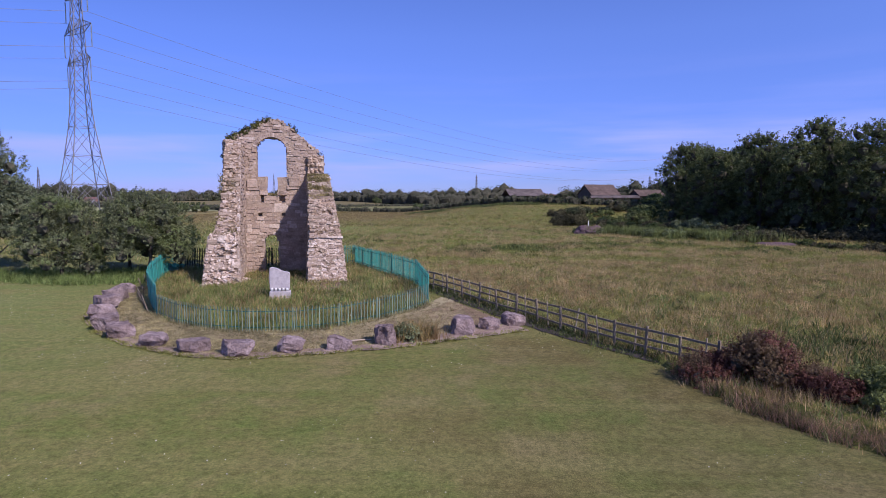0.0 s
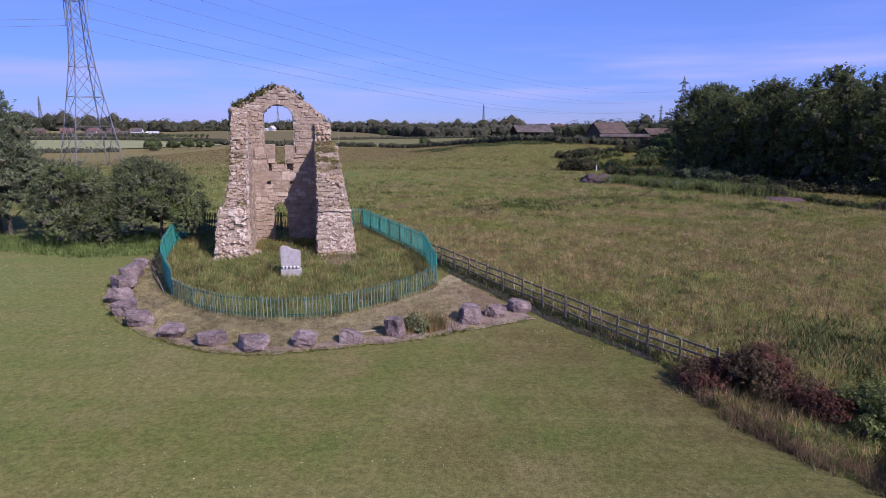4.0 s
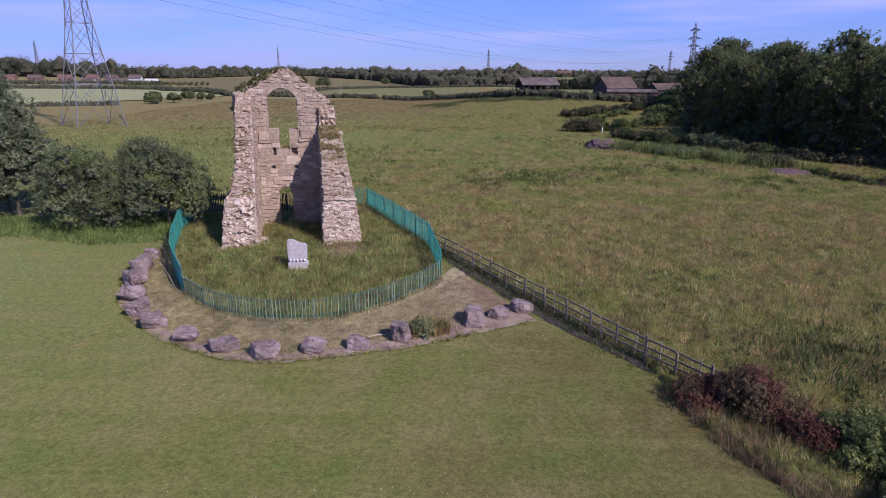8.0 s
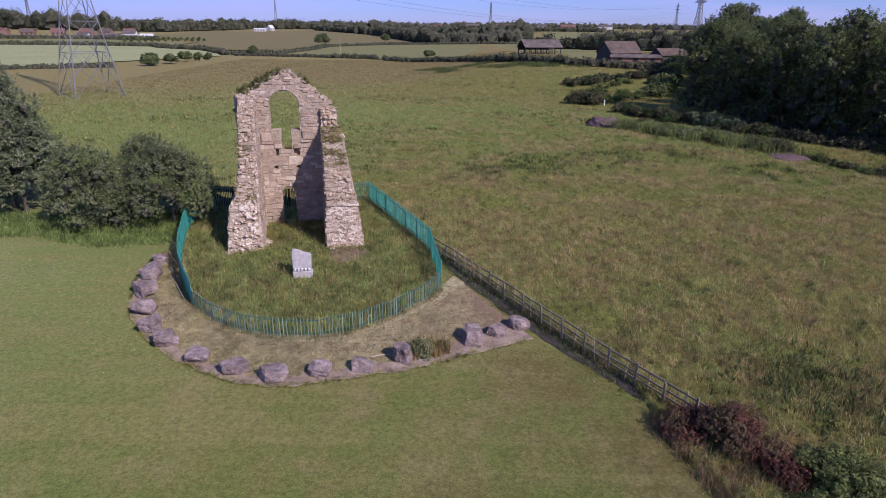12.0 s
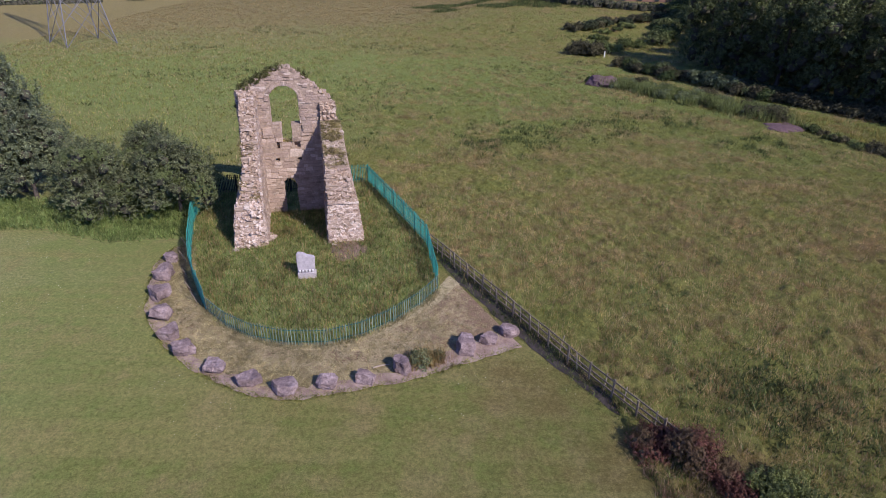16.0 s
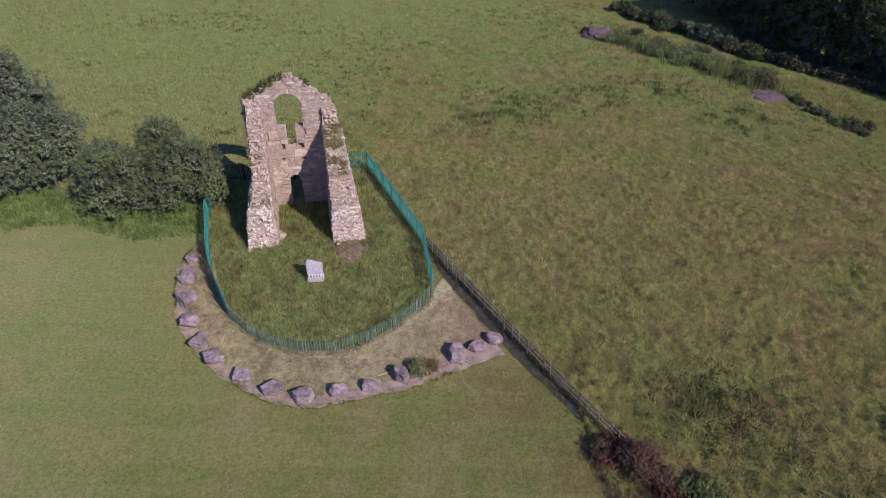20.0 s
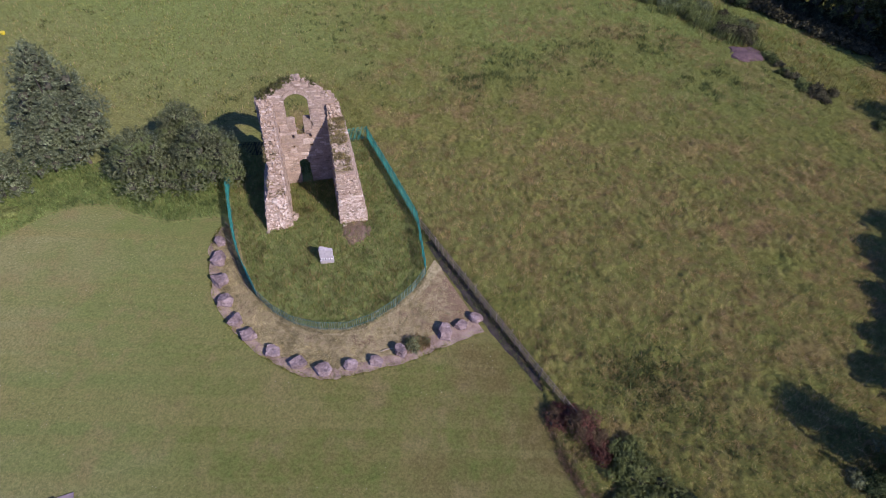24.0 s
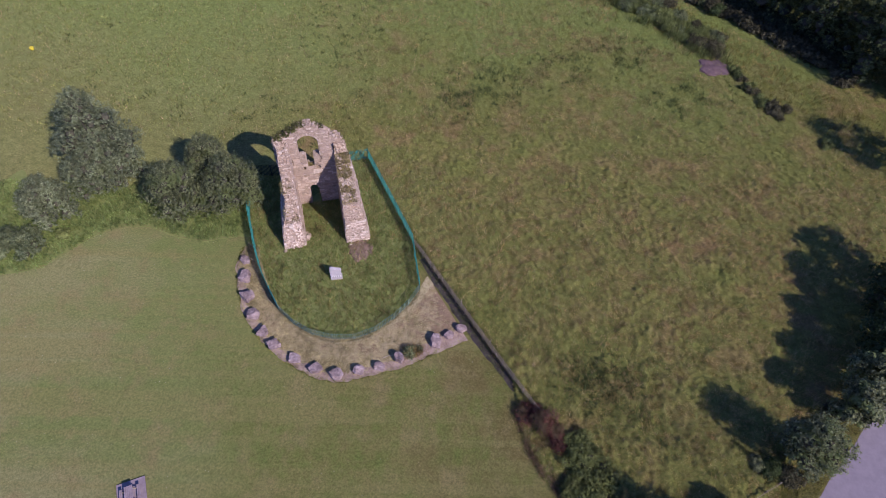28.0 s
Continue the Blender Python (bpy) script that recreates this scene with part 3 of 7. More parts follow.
def crown_mesh(name, clumps, n, size, seed, mat, squash=1.0, core=0.7):
    """A crown of leaves round clumps, with dark lumps at its core for the shade among them."""
    q = leaves(n, clumps, size, seed, squash)
    nq = len(q)
    verts = q.reshape(-1, 3)
    me = bpy.data.meshes.new(name)
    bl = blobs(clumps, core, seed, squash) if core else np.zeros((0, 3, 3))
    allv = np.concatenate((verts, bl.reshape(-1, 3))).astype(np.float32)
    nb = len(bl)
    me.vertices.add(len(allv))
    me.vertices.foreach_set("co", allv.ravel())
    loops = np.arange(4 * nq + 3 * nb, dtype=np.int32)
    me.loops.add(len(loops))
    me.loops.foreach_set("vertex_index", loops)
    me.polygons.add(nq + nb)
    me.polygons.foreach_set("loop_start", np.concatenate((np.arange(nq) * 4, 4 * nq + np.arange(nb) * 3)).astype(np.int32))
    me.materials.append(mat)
    me.materials.append(CROWN_SHADE)
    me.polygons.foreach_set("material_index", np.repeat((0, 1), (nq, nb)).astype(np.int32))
    me.update(calc_edges=True)
    return me


def blades(points, height, width, seed, per=4, spread=0.15, lean=0.35):
    """Corners of thin three-cornered blades in tufts at points."""
    g = np.random.default_rng(seed)
    p = np.repeat(np.asarray(points, float), per, 0)
    n = len(p)
    p[:, :2] += g.normal(scale=spread, size=(n, 2))
    t = g.random(n) * 2 * math.pi
    h = height * (0.5 + 0.8 * g.random(n))
    side = np.stack((np.cos(t), np.sin(t), np.zeros(n)), 1) * (width * (0.6 + 0.8 * g.random(n)))[:, None]
    tip = np.stack((g.normal(scale=lean, size=n) * h, g.normal(scale=lean, size=n) * h, h), 1)
    return np.stack((p - side, p + side, p + tip), 1)


def scatter(n, x0, x1, y0, y1, seed, keep):
    """Places on the ground within a box where keep(x, y) holds."""
    g = np.random.default_rng(seed)
    x, y = g.uniform(x0, x1, n), g.uniform(y0, y1, n)
    return np.array([(a, b, gz(a, b)) for a, b in zip(x, y) if keep(a, b)])


def inside(poly, x, y):
    r = False
    for (x0, y0), (x1, y1) in zip(poly, poly[1:] + poly[:1]):
        if (y0 > y) != (y1 > y) and x < (x1 - x0) * (y - y0) / (y1 - y0) + x0:
            r = not r
    return r

# ---- ground and what lies on it ----
def steps(lo, hi, near_lo, near_hi, fine):
    v = list(np.arange(near_lo, near_hi + 0.01, fine))
    s = fine
    while v[-1] < hi:
        s *= 1.25
        v.append(min(hi, v[-1] + s))
    s = fine
    while v[0] > lo:
        s *= 1.25
        v.insert(0, max(lo, v[0] - s))
    return v


gx, gy = steps(-3800, 3800, -90, 100, 2.0), steps(-1500, 4300, -30, 230, 2.0)
gv = [(x, y, gz(x, y)) for x in gx for y in gy]
ny = len(gy)
gf = [(i * ny + j, (i + 1) * ny + j, (i + 1) * ny + j + 1, i * ny + j + 1) for i in range(len(gx) - 1) for j in range(ny - 1)]
me = mesh_from("ground", gv, gf, MEADOW)
me.shade_smooth()
tagged(new("ground", me), "rough meadow of olive and brown summer grass", "ground", kind="structure")

FENCE_A, FENCE_B = Vector((-1.65, 42.95)), Vector((11.9, 22.1))   # ends of the timber fence
LAWN_TOP = [(-400, 20), (-60, 36), (-46.3, 38.1), (-43.6, 38.9), (-41.5, 41.2), (-39.2, 43.5), (-36.6, 45.1), (-33.3, 45.0), (-29.6, 43.5), (-26.3, 43.0), (-22.7, 43.9), (-2.0, 43.4), (-1.5, 42.7), (1.95, 37.2), (5.1, 32.3), (8.15, 27.6), (9.05, 26.2), (9.25, 24.4), (9.4, 22.0), (9.75, 20.0), (10.4, 18.3), (11.3, 16.6), (12.4, 15.2), (13.9, 12.4), (19.3, 5.6), (40, -14)]
lx = sorted(set([-400, -300, -200, -140, -100, -80] + list(np.arange(-60, 40.1, 0.5)) + [p[0] for p in LAWN_TOP]))
sheet("lawn", lx, [-200] * len(lx), [interp(LAWN_TOP, x) + 0.12 * math.sin(x * 2.3) * math.sin(x * 0.7) for x in lx], 110, LAWN, 0.02, "mown lawn with dry brownish patches", "lawn")

RING = [(-22.9, 53.6), (-22.0, 47.3), (-20.3, 42.3), (-18.9, 38.6), (-17.4, 35.9), (-16.2, 34.0), (-15.0, 32.75), (-12.6, 31.3), (-10.8, 30.75), (-9.0, 30.6), (-7.6, 30.75), (-6.2, 31.2), (-4.8, 32.2), (-3.45, 33.4), (-2.2, 34.9), (-1.4, 35.7), (-0.87, 37.1), (-1.4, 40.2), (-1.92, 43.5), (-4.5, 49.1), (-8.35, 57.3), (-11.3, 56.4), (-15.2, 54.0)]
OUTER = [(-21.6, 42.2), (-22.0, 40.2), (-21.3, 36.6), (-19.8, 33.1), (-17.7, 30.5), (-14.7, 28.0), (-11.6, 26.35), (-8.9, 25.75), (-6, 26.5), (-1.6, 27.95), (0.9, 29.3), (4.9, 31.2)]
INNER = [(-20, 42.3), (-19.4, 40.4), (-18.4, 37.8), (-17.4, 35.9), (-15.8, 33.5), (-13.5, 31.7), (-11, 30.8), (-9, 30.6), (-6.7, 31), (-3.6, 33.1), (-1.3, 35.8), (0.35, 38.9)]


def along(path, n):
    p = np.array(path, float)
    s = np.concatenate(((0,), np.cumsum(np.linalg.norm(np.diff(p, axis=0), axis=1))))
    t = np.linspace(0, s[-1], n)
    return np.stack((np.interp(t, s, p[:, 0]), np.interp(t, s, p[:, 1])), 1)


def rounded(path, n):
    """The path with its corners rounded off."""
    p = along(path, n)
    for _ in range(3):
        p[1:-1] = (p[:-2] + 2 * p[1:-1] + p[2:]) / 4
    return p


def loft(name, a, b, rows, mat, lift, label, category):
    verts, faces = [], []
    for p, q in zip(a, b):
        for k in range(rows + 1):
            x, y = p + (q - p) * k / rows
            verts.append((x, y, gz(x, y) + lift))
    n = rows + 1
    for i in range(len(a) - 1):
        for k in range(rows):
            j = i * n + k
            faces.append((j, j + n, j + n + 1, j + 1))
    me = mesh_from(name, verts, faces, mat)
    me.shade_smooth()
    return tagged(new(name, me), label, category, kind="structure")


oa = np.concatenate([along(OUTER[k:k + 2], 9)[:8] for k in range(11)])
ia = np.concatenate([along(INNER[k:k + 2], 9)[:8] for k in range(11)])
wob = np.array([[0.07 * math.sin(k * 1.1) + 0.07 * math.sin(k * 0.47), 0.05 * math.sin(k * 1.7)] for k in range(len(oa))])
for _ in range(4):
    oa[1:-1] = (oa[:-2] + 2 * oa[1:-1] + oa[2:]) / 4
    ia[1:-1] = (ia[:-2] + 2 * ia[1:-1] + ia[2:]) / 4
loft("dry_grass_strip", oa + wob, ia + (ia - oa) * 0.04, 8, DRY, 0.045, "strip of pale dried cut grass round the railings", "dry grass")
loft("straw_rim", ia + (oa - ia) * 0.10 + wob * 1.3 + 0.06 * np.sin(np.arange(len(ia)) * 2.1)[:, None], ia + (ia - oa) * 0.05, 3, RIM, 0.055, "pale rim of dry straw along the foot of the railings", "dry grass")
loft("gravel_border", oa + wob * 1.5 - (ia - oa) * 0.005, oa + (ia - oa) * 0.20 + wob[::-1] * 3, 4, GRAVEL, 0.06, "pinkish sandy border under the boulders", "border")
vx = [x for x in lx if -70 <= x <= -20.4]
sheet("rough_verge", vx, [interp(LAWN_TOP, x) - 0.2 for x in vx], [52.0 + 0.9 * math.sin(x * 0.7) + 0.8 * math.sin(x * 1.9) if x < -23.5 else 47.5 for x in vx], 12, TURF, 0.03, "rough green verge under the trees", "verge")
rim = rounded([p for p in LAWN_TOP if -47 < p[0] < -22.5] + [(-21.2, 43.2)], 120)
loft("lawn_edge", rim + np.array((0, -0.03)), rim + np.array((0, 0.05)), 1, BROWN, 0.035, "thin dry rim where the mown lawn meets the rough verge", "verge")
ctr = np.array((-12.0, 44.0))
turf_edge = rounded(RING + [RING[0]], 90)
loft("enclosure_turf", turf_edge, turf_edge * 0.02 + ctr * 0.98, 14, TURF, 0.03, "green turf under the uncut grass inside the palisade", "turf")
# soil strip whose colour also carries the fence's shadow
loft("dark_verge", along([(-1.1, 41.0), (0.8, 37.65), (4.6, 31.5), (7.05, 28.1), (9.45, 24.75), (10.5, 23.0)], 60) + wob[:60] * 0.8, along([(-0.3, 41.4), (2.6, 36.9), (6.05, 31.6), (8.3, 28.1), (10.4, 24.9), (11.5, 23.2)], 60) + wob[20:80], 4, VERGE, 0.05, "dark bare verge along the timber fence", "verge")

# far fields, laid on the land
sheet("crop_field", [-420, -290, -193, -150, -112], [120, 200, 217, 222, 300], [330, 399, 407, 380, 304], 8, CROP, 0.35, "pale green field of ripening crop", "field")
sheet("far_pasture", [-104, -83, -54, -25, 0, 45, 75], [325, 306, 298, 283, 252, 190, 182], [368, 421, 464, 481, 475, 470, 470], 8, PASTURE, 0.3, "grazed olive pasture behind the field hedge", "field")
sheet("east_pasture", [75, 120, 200, 300], [182, 240, 320, 340], [470, 900, 900, 900], 6, PASTURE, 0.3, "olive pasture behind the farm", "field")
sheet("north_pasture", [-30, 20, 75], [500, 490, 475], [900, 900, 900], 6, PASTURE, 0.34, "olive pasture on the skyline", "field")
sheet("far_brown_field", [-300, -217, -190, -140, -100, -85, -57, -36], [620, 520, 470, 356, 372, 428, 490, 538], [780, 810, 880, 790, 730, 705, 600, 550], 8, BROWN, 0.45, "brown grazed field rising to the wood", "field")
sheet("town_field", [-420, -330, -260, -190], [430, 425, 420, 415], [520, 510, 505, 470], 4, PASTURE, 0.4, "olive field before the town", "field")

# road at the lower edge
ra, rd = Vector((36.6, 15.0)), Vector((8.3, 7.9)).normalized()
rn = Vector((rd.y, -rd.x))
loft("road", np.array([(ra + rd * s)[:] for s in range(-60, 90, 5)]), np.array([(ra + rd * s + rn * 6)[:] for s in range(-60, 90, 5)]), 3, ASPHALT, 0.07, "narrow road of worn purplish asphalt", "road")
loft("road_verge", np.array([(ra + rd * s - rn * (1.7 + 0.35 * math.sin(s * 0.9) + 0.25 * math.sin(s * 2.3)))[:] for s in range(-60, 90)]), np.array([(ra + rd * s + rn * (0.06 + 0.07 * math.sin(s * 1.7)))[:] for s in range(-60, 90)]), 2, LAWN, 0.09, "short grass verge beside the road", "verge")


def mound(name, x, y, r, h, label):
    bm = bmesh.new()
    bmesh.ops.create_uvsphere(bm, u_segments=22, v_segments=10, radius=1)
    for v in bm.verts:
        f = 1 + 0.35 * noise.noise(v.co * 2.1 + Vector((x, y, 0)))
        v.co = Vector((v.co.x * r * f, v.co.y * r * 0.8 * f, max(v.co.z, -0.1) * h * f))
    me = bpy.data.meshes.new(name)
    bm.to_mesh(me)
    bm.free()
    me.materials.append(SOIL)
    ob = new(name, me)
    ob.location = (x, y, gz(x, y))
    return tagged(ob, label, "soil mound")


mound("soil_mound", 25.3, 103.9, 2.9, 1.5, "bare purplish-brown soil heap in the meadow")
mound("soil_mound", 43.6, 79.1, 2.8, 0.55, "low bare patch of purplish-brown soil")

# ---- the ruin ----
ruin = thing("chapel_ruin", (RUIN[0], RUIN[1], 0.0), "ruined sandstone chapel gable with two broken side walls", "ruin", turn=RUIN[2])


def slab_from_mask(name, mask, a0, a1, b0, b1, step, place, mat, parent, jitter, label=""):
    """A rough wall: cells (a, b) where mask holds; place(a, b, side) gives the corner on either side."""
    na, nb = round((a1 - a0) / step), round((b1 - b0) / step)
    on = [[mask(a0 + (i + 0.5) * step, b0 + (j + 0.5) * step) for j in range(nb)] for i in range(na)]
    ids, verts, faces = {}, [], []

    def vert(i, j, s):
        if (i, j, s) not in ids:
            p = Vector(place(a0 + i * step, b0 + j * step, s))
            p += noise.noise_vector(p * 1.5) * jitter * 0.9 + noise.noise_vector(p * 5.0) * jitter
            ids[(i, j, s)] = len(verts)
            verts.append(p)
        return ids[(i, j, s)]

    for i in range(na):
        for j in range(nb):
            if not on[i][j]:
                continue
            faces.append([vert(*k, 0) for k in ((i, j), (i + 1, j), (i + 1, j + 1), (i, j + 1))])
            faces.append([vert(*k, 1) for k in ((i, j), (i, j + 1), (i + 1, j + 1), (i + 1, j))])
            for di, dj, p, q in ((-1, 0, (i, j), (i, j + 1)), (1, 0, (i + 1, j + 1), (i + 1, j)), (0, -1, (i + 1, j), (i, j)), (0, 1, (i, j + 1), (i + 1, j + 1))):
                k, l = i + di, j + dj
                if not (0 <= k < na and 0 <= l < nb and on[k][l]):
                    faces.append([vert(*p, 0), vert(*q, 0), vert(*q, 1), vert(*p, 1)])
    return part(name, mesh_from(name, verts, faces, mat), mat, parent, label)


GABLE_TOP = [(-4.12, 9.0), (-4.05, 10.3), (-3.2, 10.85), (-2.0, 11.4), (-1.2, 11.95), (-0.1, 12.35), (0.5, 12.0), (1.28, 11.45), (2.3, 10.5), (3.2, 9.8), (3.55, 9.0), (3.8, 8.0)]


def in_gable(u, z):
    if not (-4.12 < u < 3.78):
        return False
    if u > 3.45 and z > 8.6 + 0.5 * math.sin(z * 9):
        return False
    if z > interp(GABLE_TOP, u) + 0.10 * math.sin(u * 9.1) + 0.08 * math.sin(u * 23):
        return False
    w = u + 0.41
    if abs(w) < 1.19:                                   # window
        if 7.7 <= z < 9.75:
            return False
        if z >= 9.75 and w * w + (z - 9.75) ** 2 < 1.19 ** 2:
            return False
        if 7.3 < z <= 7.7 and -1.0 < u < -0.05:
            return False
        if 6.25 + 0.15 * math.sin(u * 5) < z <= 7.4 and -0.88 < u < -0.06:
            return False
    d = u + 0.58
    if abs(d) < 0.52 and (z < 2.6 or d * d + (z - 2.6) ** 2 < 0.52 ** 2):
        return False
    return True


HOLES = ((-1.35, 4.80, 0.18, 0.13), (0.40, 4.80, 0.20, 0.13), (-1.20, 6.02, 0.17, 0.28), (0.37, 6.03, 0.2, 0.32))


def gable_front(u, z):
    return in_gable(u, z) and not any(abs(u - a) < b and abs(z - c) < d for a, c, b, d in HOLES)


V0, V1 = 3.62, 4.6
gable = slab_from_mask("gable_wall", gable_front, -4.2, 3.84, -0.4, 12.6, 0.12, lambda u, z, s: (u, V0 - 0.005 if s == 0 else 4.05, z), MORTAR, ruin, 0.035, "tall sandstone gable wall pierced by an arched window and doorway")
slab_from_mask("gable_backing", in_gable, -4.2, 3.84, -0.4, 12.6, 0.12, lambda u, z, s: (u, 4.03 if s == 0 else V1, z), MORTAR, ruin, 0.06)

LEFT_TOP = [(-2.95, -0.4), (-2.85, 0.6), (-2.6, 1.8), (-2.3, 3.35), (-1.75, 3.6), (-1.3, 4.5), (-0.3, 6.5), (0.4, 8.2), (1.0, 9.2), (1.8, 9.9), (3.0, 10.4), (3.7, 10.6)]
RIGHT_TOP = [(-3.5, -0.4), (-3.35, 1.2), (-3.15, 3.2), (-3.0, 5.7), (-2.8, 6.1), (-1.2, 6.75), (0.2, 7.3), (1.5, 7.6), (2.4, 7.75), (3.7, 7.9)]


def left_out(v, z):
    f = smooth(3.8, 2.4, v)
    return -4.12 * (1 - f) + f * interp([(0, -4.98), (2, -4.78), (3.3, -4.5), (3.7, -4.22), (4.5, -4.08), (5.5, -3.88), (7, -3.76), (11, -3.74)], z)


def left_in(v, z):
    return -2.55 + 0.1 * smooth(3, -2, v) * smooth(4, 0, z)


def right_out(v, z):
    return interp([(0, 5.0), (3.3, 4.6), (5.9, 4.15), (8, 3.95)], z) - 0.25 * smooth(-1.5, 3, v) * smooth(6, 0, z)


def right_in(v, z):
    return 2.38 - 0.16 * smooth(4, 0, z)


def ragged(top, v, z, k):
    return z < interp(top, v) + 0.08 * math.sin(v * 11 + k) + 0.06 * math.sin(v * 27 + k) and v > top[0][0]


lw = slab_from_mask("side_wall", lambda v, z: ragged(LEFT_TOP, v, z, 0), -3.0, 3.72, -0.4, 10.8, 0.12, lambda v, z, s: ((left_out if s == 0 else left_in)(v, z), v, z), MORTAR, ruin, 0.13, "broken side wall sloping down to pale rubble")
rw = slab_from_mask("side_wall", lambda v, z: ragged(RIGHT_TOP, v, z, 2), -3.6, 3.72, -0.4, 8.8, 0.12, lambda v, z, s: ((right_in if s == 0 else right_out)(v, z), v, z), MORTAR, ruin, 0.11, "broken side wall with a steep front and grassy top")

# stones: ten rough blocks, used at many sizes
BLOCKS = []
for k in range(10):
    bm = bmesh.new()
    bmesh.ops.create_cube(bm, size=1)
    bmesh.ops.bevel(bm, geom=bm.edges[:], offset=0.06, segments=1, affect="EDGES")
    for v in bm.verts:
        v.co += noise.noise_vector(v.co * 1.7 + Vector((k * 5.3, 0, 0))) * 0.11
    BLOCKS.append(bm)


def block_mesh(k, mat):
    me = bpy.data.meshes.new("stone")
    BLOCKS[k].to_mesh(me)
    me.materials.append(mat)
    return me


STONE_MESH = {m: [block_mesh(k, m) for k in range(10)] for m in (STONE, WASHED)}
BLOCK_V = [np.array([v.co[:] for v in b.verts]) for b in BLOCKS]
BLOCK_F = [[[v.index for v in f.verts] for f in b.faces] for b in BLOCKS]


class Course:
    """Collects stones: the first ones become parts, the others one joined mesh."""

    def __init__(self, parent, most):
        self.parent, self.most, self.count, self.rest = parent, most, 0, {STONE: [[], []], WASHED: [[], []]}

    def add(self, m, mat, single=True):
        k = int(rng.integers(10))
        if single and self.count < self.most:
            self.count += 1
            ob = new("stone", STONE_MESH[mat][k])
            ob.parent = self.parent
            ob.matrix_basis = m
        else:
            vs, fs = self.rest[mat]
            n = len(vs)
            a = np.array(m)
            vs.extend((BLOCK_V[k] @ a[:3, :3].T + a[:3, 3]).tolist())
            fs.extend([[i + n for i in f] for f in BLOCK_F[k]])

    def close(self):
        for mat, (vs, fs) in self.rest.items():
            if vs:
                ob = part("rubble", mesh_from("rubble", vs, fs, mat), mat, self.parent)
                tagged(ob, kind="stuff")


def stone_pose(p, x, n, w, h, d, turn=0.0):
    """A stone at p, its width along x, facing n."""
    x, n = Vector(x).normalized(), Vector(n).normalized()
    z = n.cross(x).normalized()
    x = z.cross(n)
    m = Matrix((x, n, z)).transposed().to_4x4()
    return Matrix.Translation(p) @ m @ Matrix.Rotation(turn, 4, "Y") @ Matrix.Diagonal((w, d, h, 1))


def lay(course, z0, z1, edges, place, holds, mat_of, low, high, wide, gap=0.012, single=lambda a, b: True, depth=0.2, rough=0.03, miss=0.03):
    """Courses of stones from z0 up to z1 between edges(z); place(a, z) gives point, direction and outward normal."""
    z = z0
    while z < z1:
        h = rng.uniform(low, high)
        a, b = edges(z + h / 2)
        a += rng.uniform(-0.15, 0.05)
        while a < b - 0.08:
            w = min(rng.uniform(*wide), max(0.15, b - a))
            c = a + w / 2
            if holds(c, z + h / 2) and holds(a + 0.05, z + 0.05) and holds(a + w - 0.05, z + h - 0.05) and holds(a + 0.05, z + h - 0.05) and holds(a + w - 0.05, z + 0.05):
                p, x, n = place(c, z + h / 2)
                hh = h * rng.uniform(0.75, 1.12)
                if rng.random() < miss:
                    a += w
                    continue
                p = Vector(p) + Vector(n).normalized() * (rng.uniform(-0.06, 0.02) + rng.choice((0, 0, 0, 1)) * rough * rng.random()) + Vector((0, 0, rng.normal(0, 0.02 + 0.25 * rough)))
                course.add(stone_pose(p, x, Vector(n) + Vector(rng.normal(0, rough, 3)), max(0.08, w - gap), max(0.06, hh - gap), depth, rng.normal(0, 0.03 + rough)), mat_of(c, z), single(c, z))
            a += w
        z += h


gc = Course(gable, 300)
# big squared blocks at the foot of the window, then the ring of the arch, then the courses
for u, z, w, h, deep in ((-1.97, 7.24, 0.74, 0.66, 0.08), (1.33, 7.38, 0.86, 0.80, 0.06), (-1.2, 7.38, 0.78, 0.84, 0.52), (0.46, 7.30, 0.60, 0.96, 0.55), (-1.16, 6.86, 0.60, 0.42, 0.16), (-1.95, 6.86, 0.95, 0.30, 0.12), (1.22, 6.95, 0.98, 0.34, 0.12), (-1.1, 6.5, 0.6, 0.36, 0.12), (0.42, 6.48, 0.62, 0.36, 0.12), (-0.55, 6.05, 0.85, 0.36, 0.2), (-1.05, 5.15, 1.25, 0.48, 0.2), (0.25, 5.3, 1.2, 0.7, 0.2)):
    gc.add(stone_pose((u, V0 + deep, z), (1, 0, 0), (0, -1, 0), w, h, 0.45), WASHED if deep > 0.5 else STONE)
for k in range(29):
    t = math.pi * (k + 0.5) / 29
    p = Vector((-0.41 + 1.37 * math.cos(t), V0 + 0.02, 9.75 + 1.37 * math.sin(t)))
    ob = part("voussoir", STONE_MESH[STONE][k % 10], STONE, gable)
    ob.matrix_basis = stone_pose(p, (math.sin(t), 0, -math.cos(t)), (0, -1, 0), 0.135, 0.34, 0.26)
for k in range(9):
    t = math.pi * (k + 0.5) / 9
    p = Vector((-0.58 + 0.66 * math.cos(t), V0 + 0.02, 2.6 + 0.66 * math.sin(t)))
    ob = part("voussoir", STONE_MESH[STONE][k % 10], STONE, gable)
    ob.matrix_basis = stone_pose(p, (math.sin(t), 0, -math.cos(t)), (0, -1, 0), 0.2, 0.26, 0.2)


def gable_holds(u, z):
    if abs(u + 0.41) < 1.6 and z > 9.7 and (u + 0.41) ** 2 + (z - 9.75) ** 2 < 1.6 ** 2:
        return False
    if (u + 0.58) ** 2 + (z - 2.6) ** 2 < 0.76 ** 2 and z > 2.6:
        return False
    if -2.45 < u < 1.78 and 6.7 < z < 7.76:
        return False
    if (-1.65 < u < -0.45 or -0.3 < u < 0.82) and 4.95 < z < 5.45:
        return False
    return gable_front(u, z)


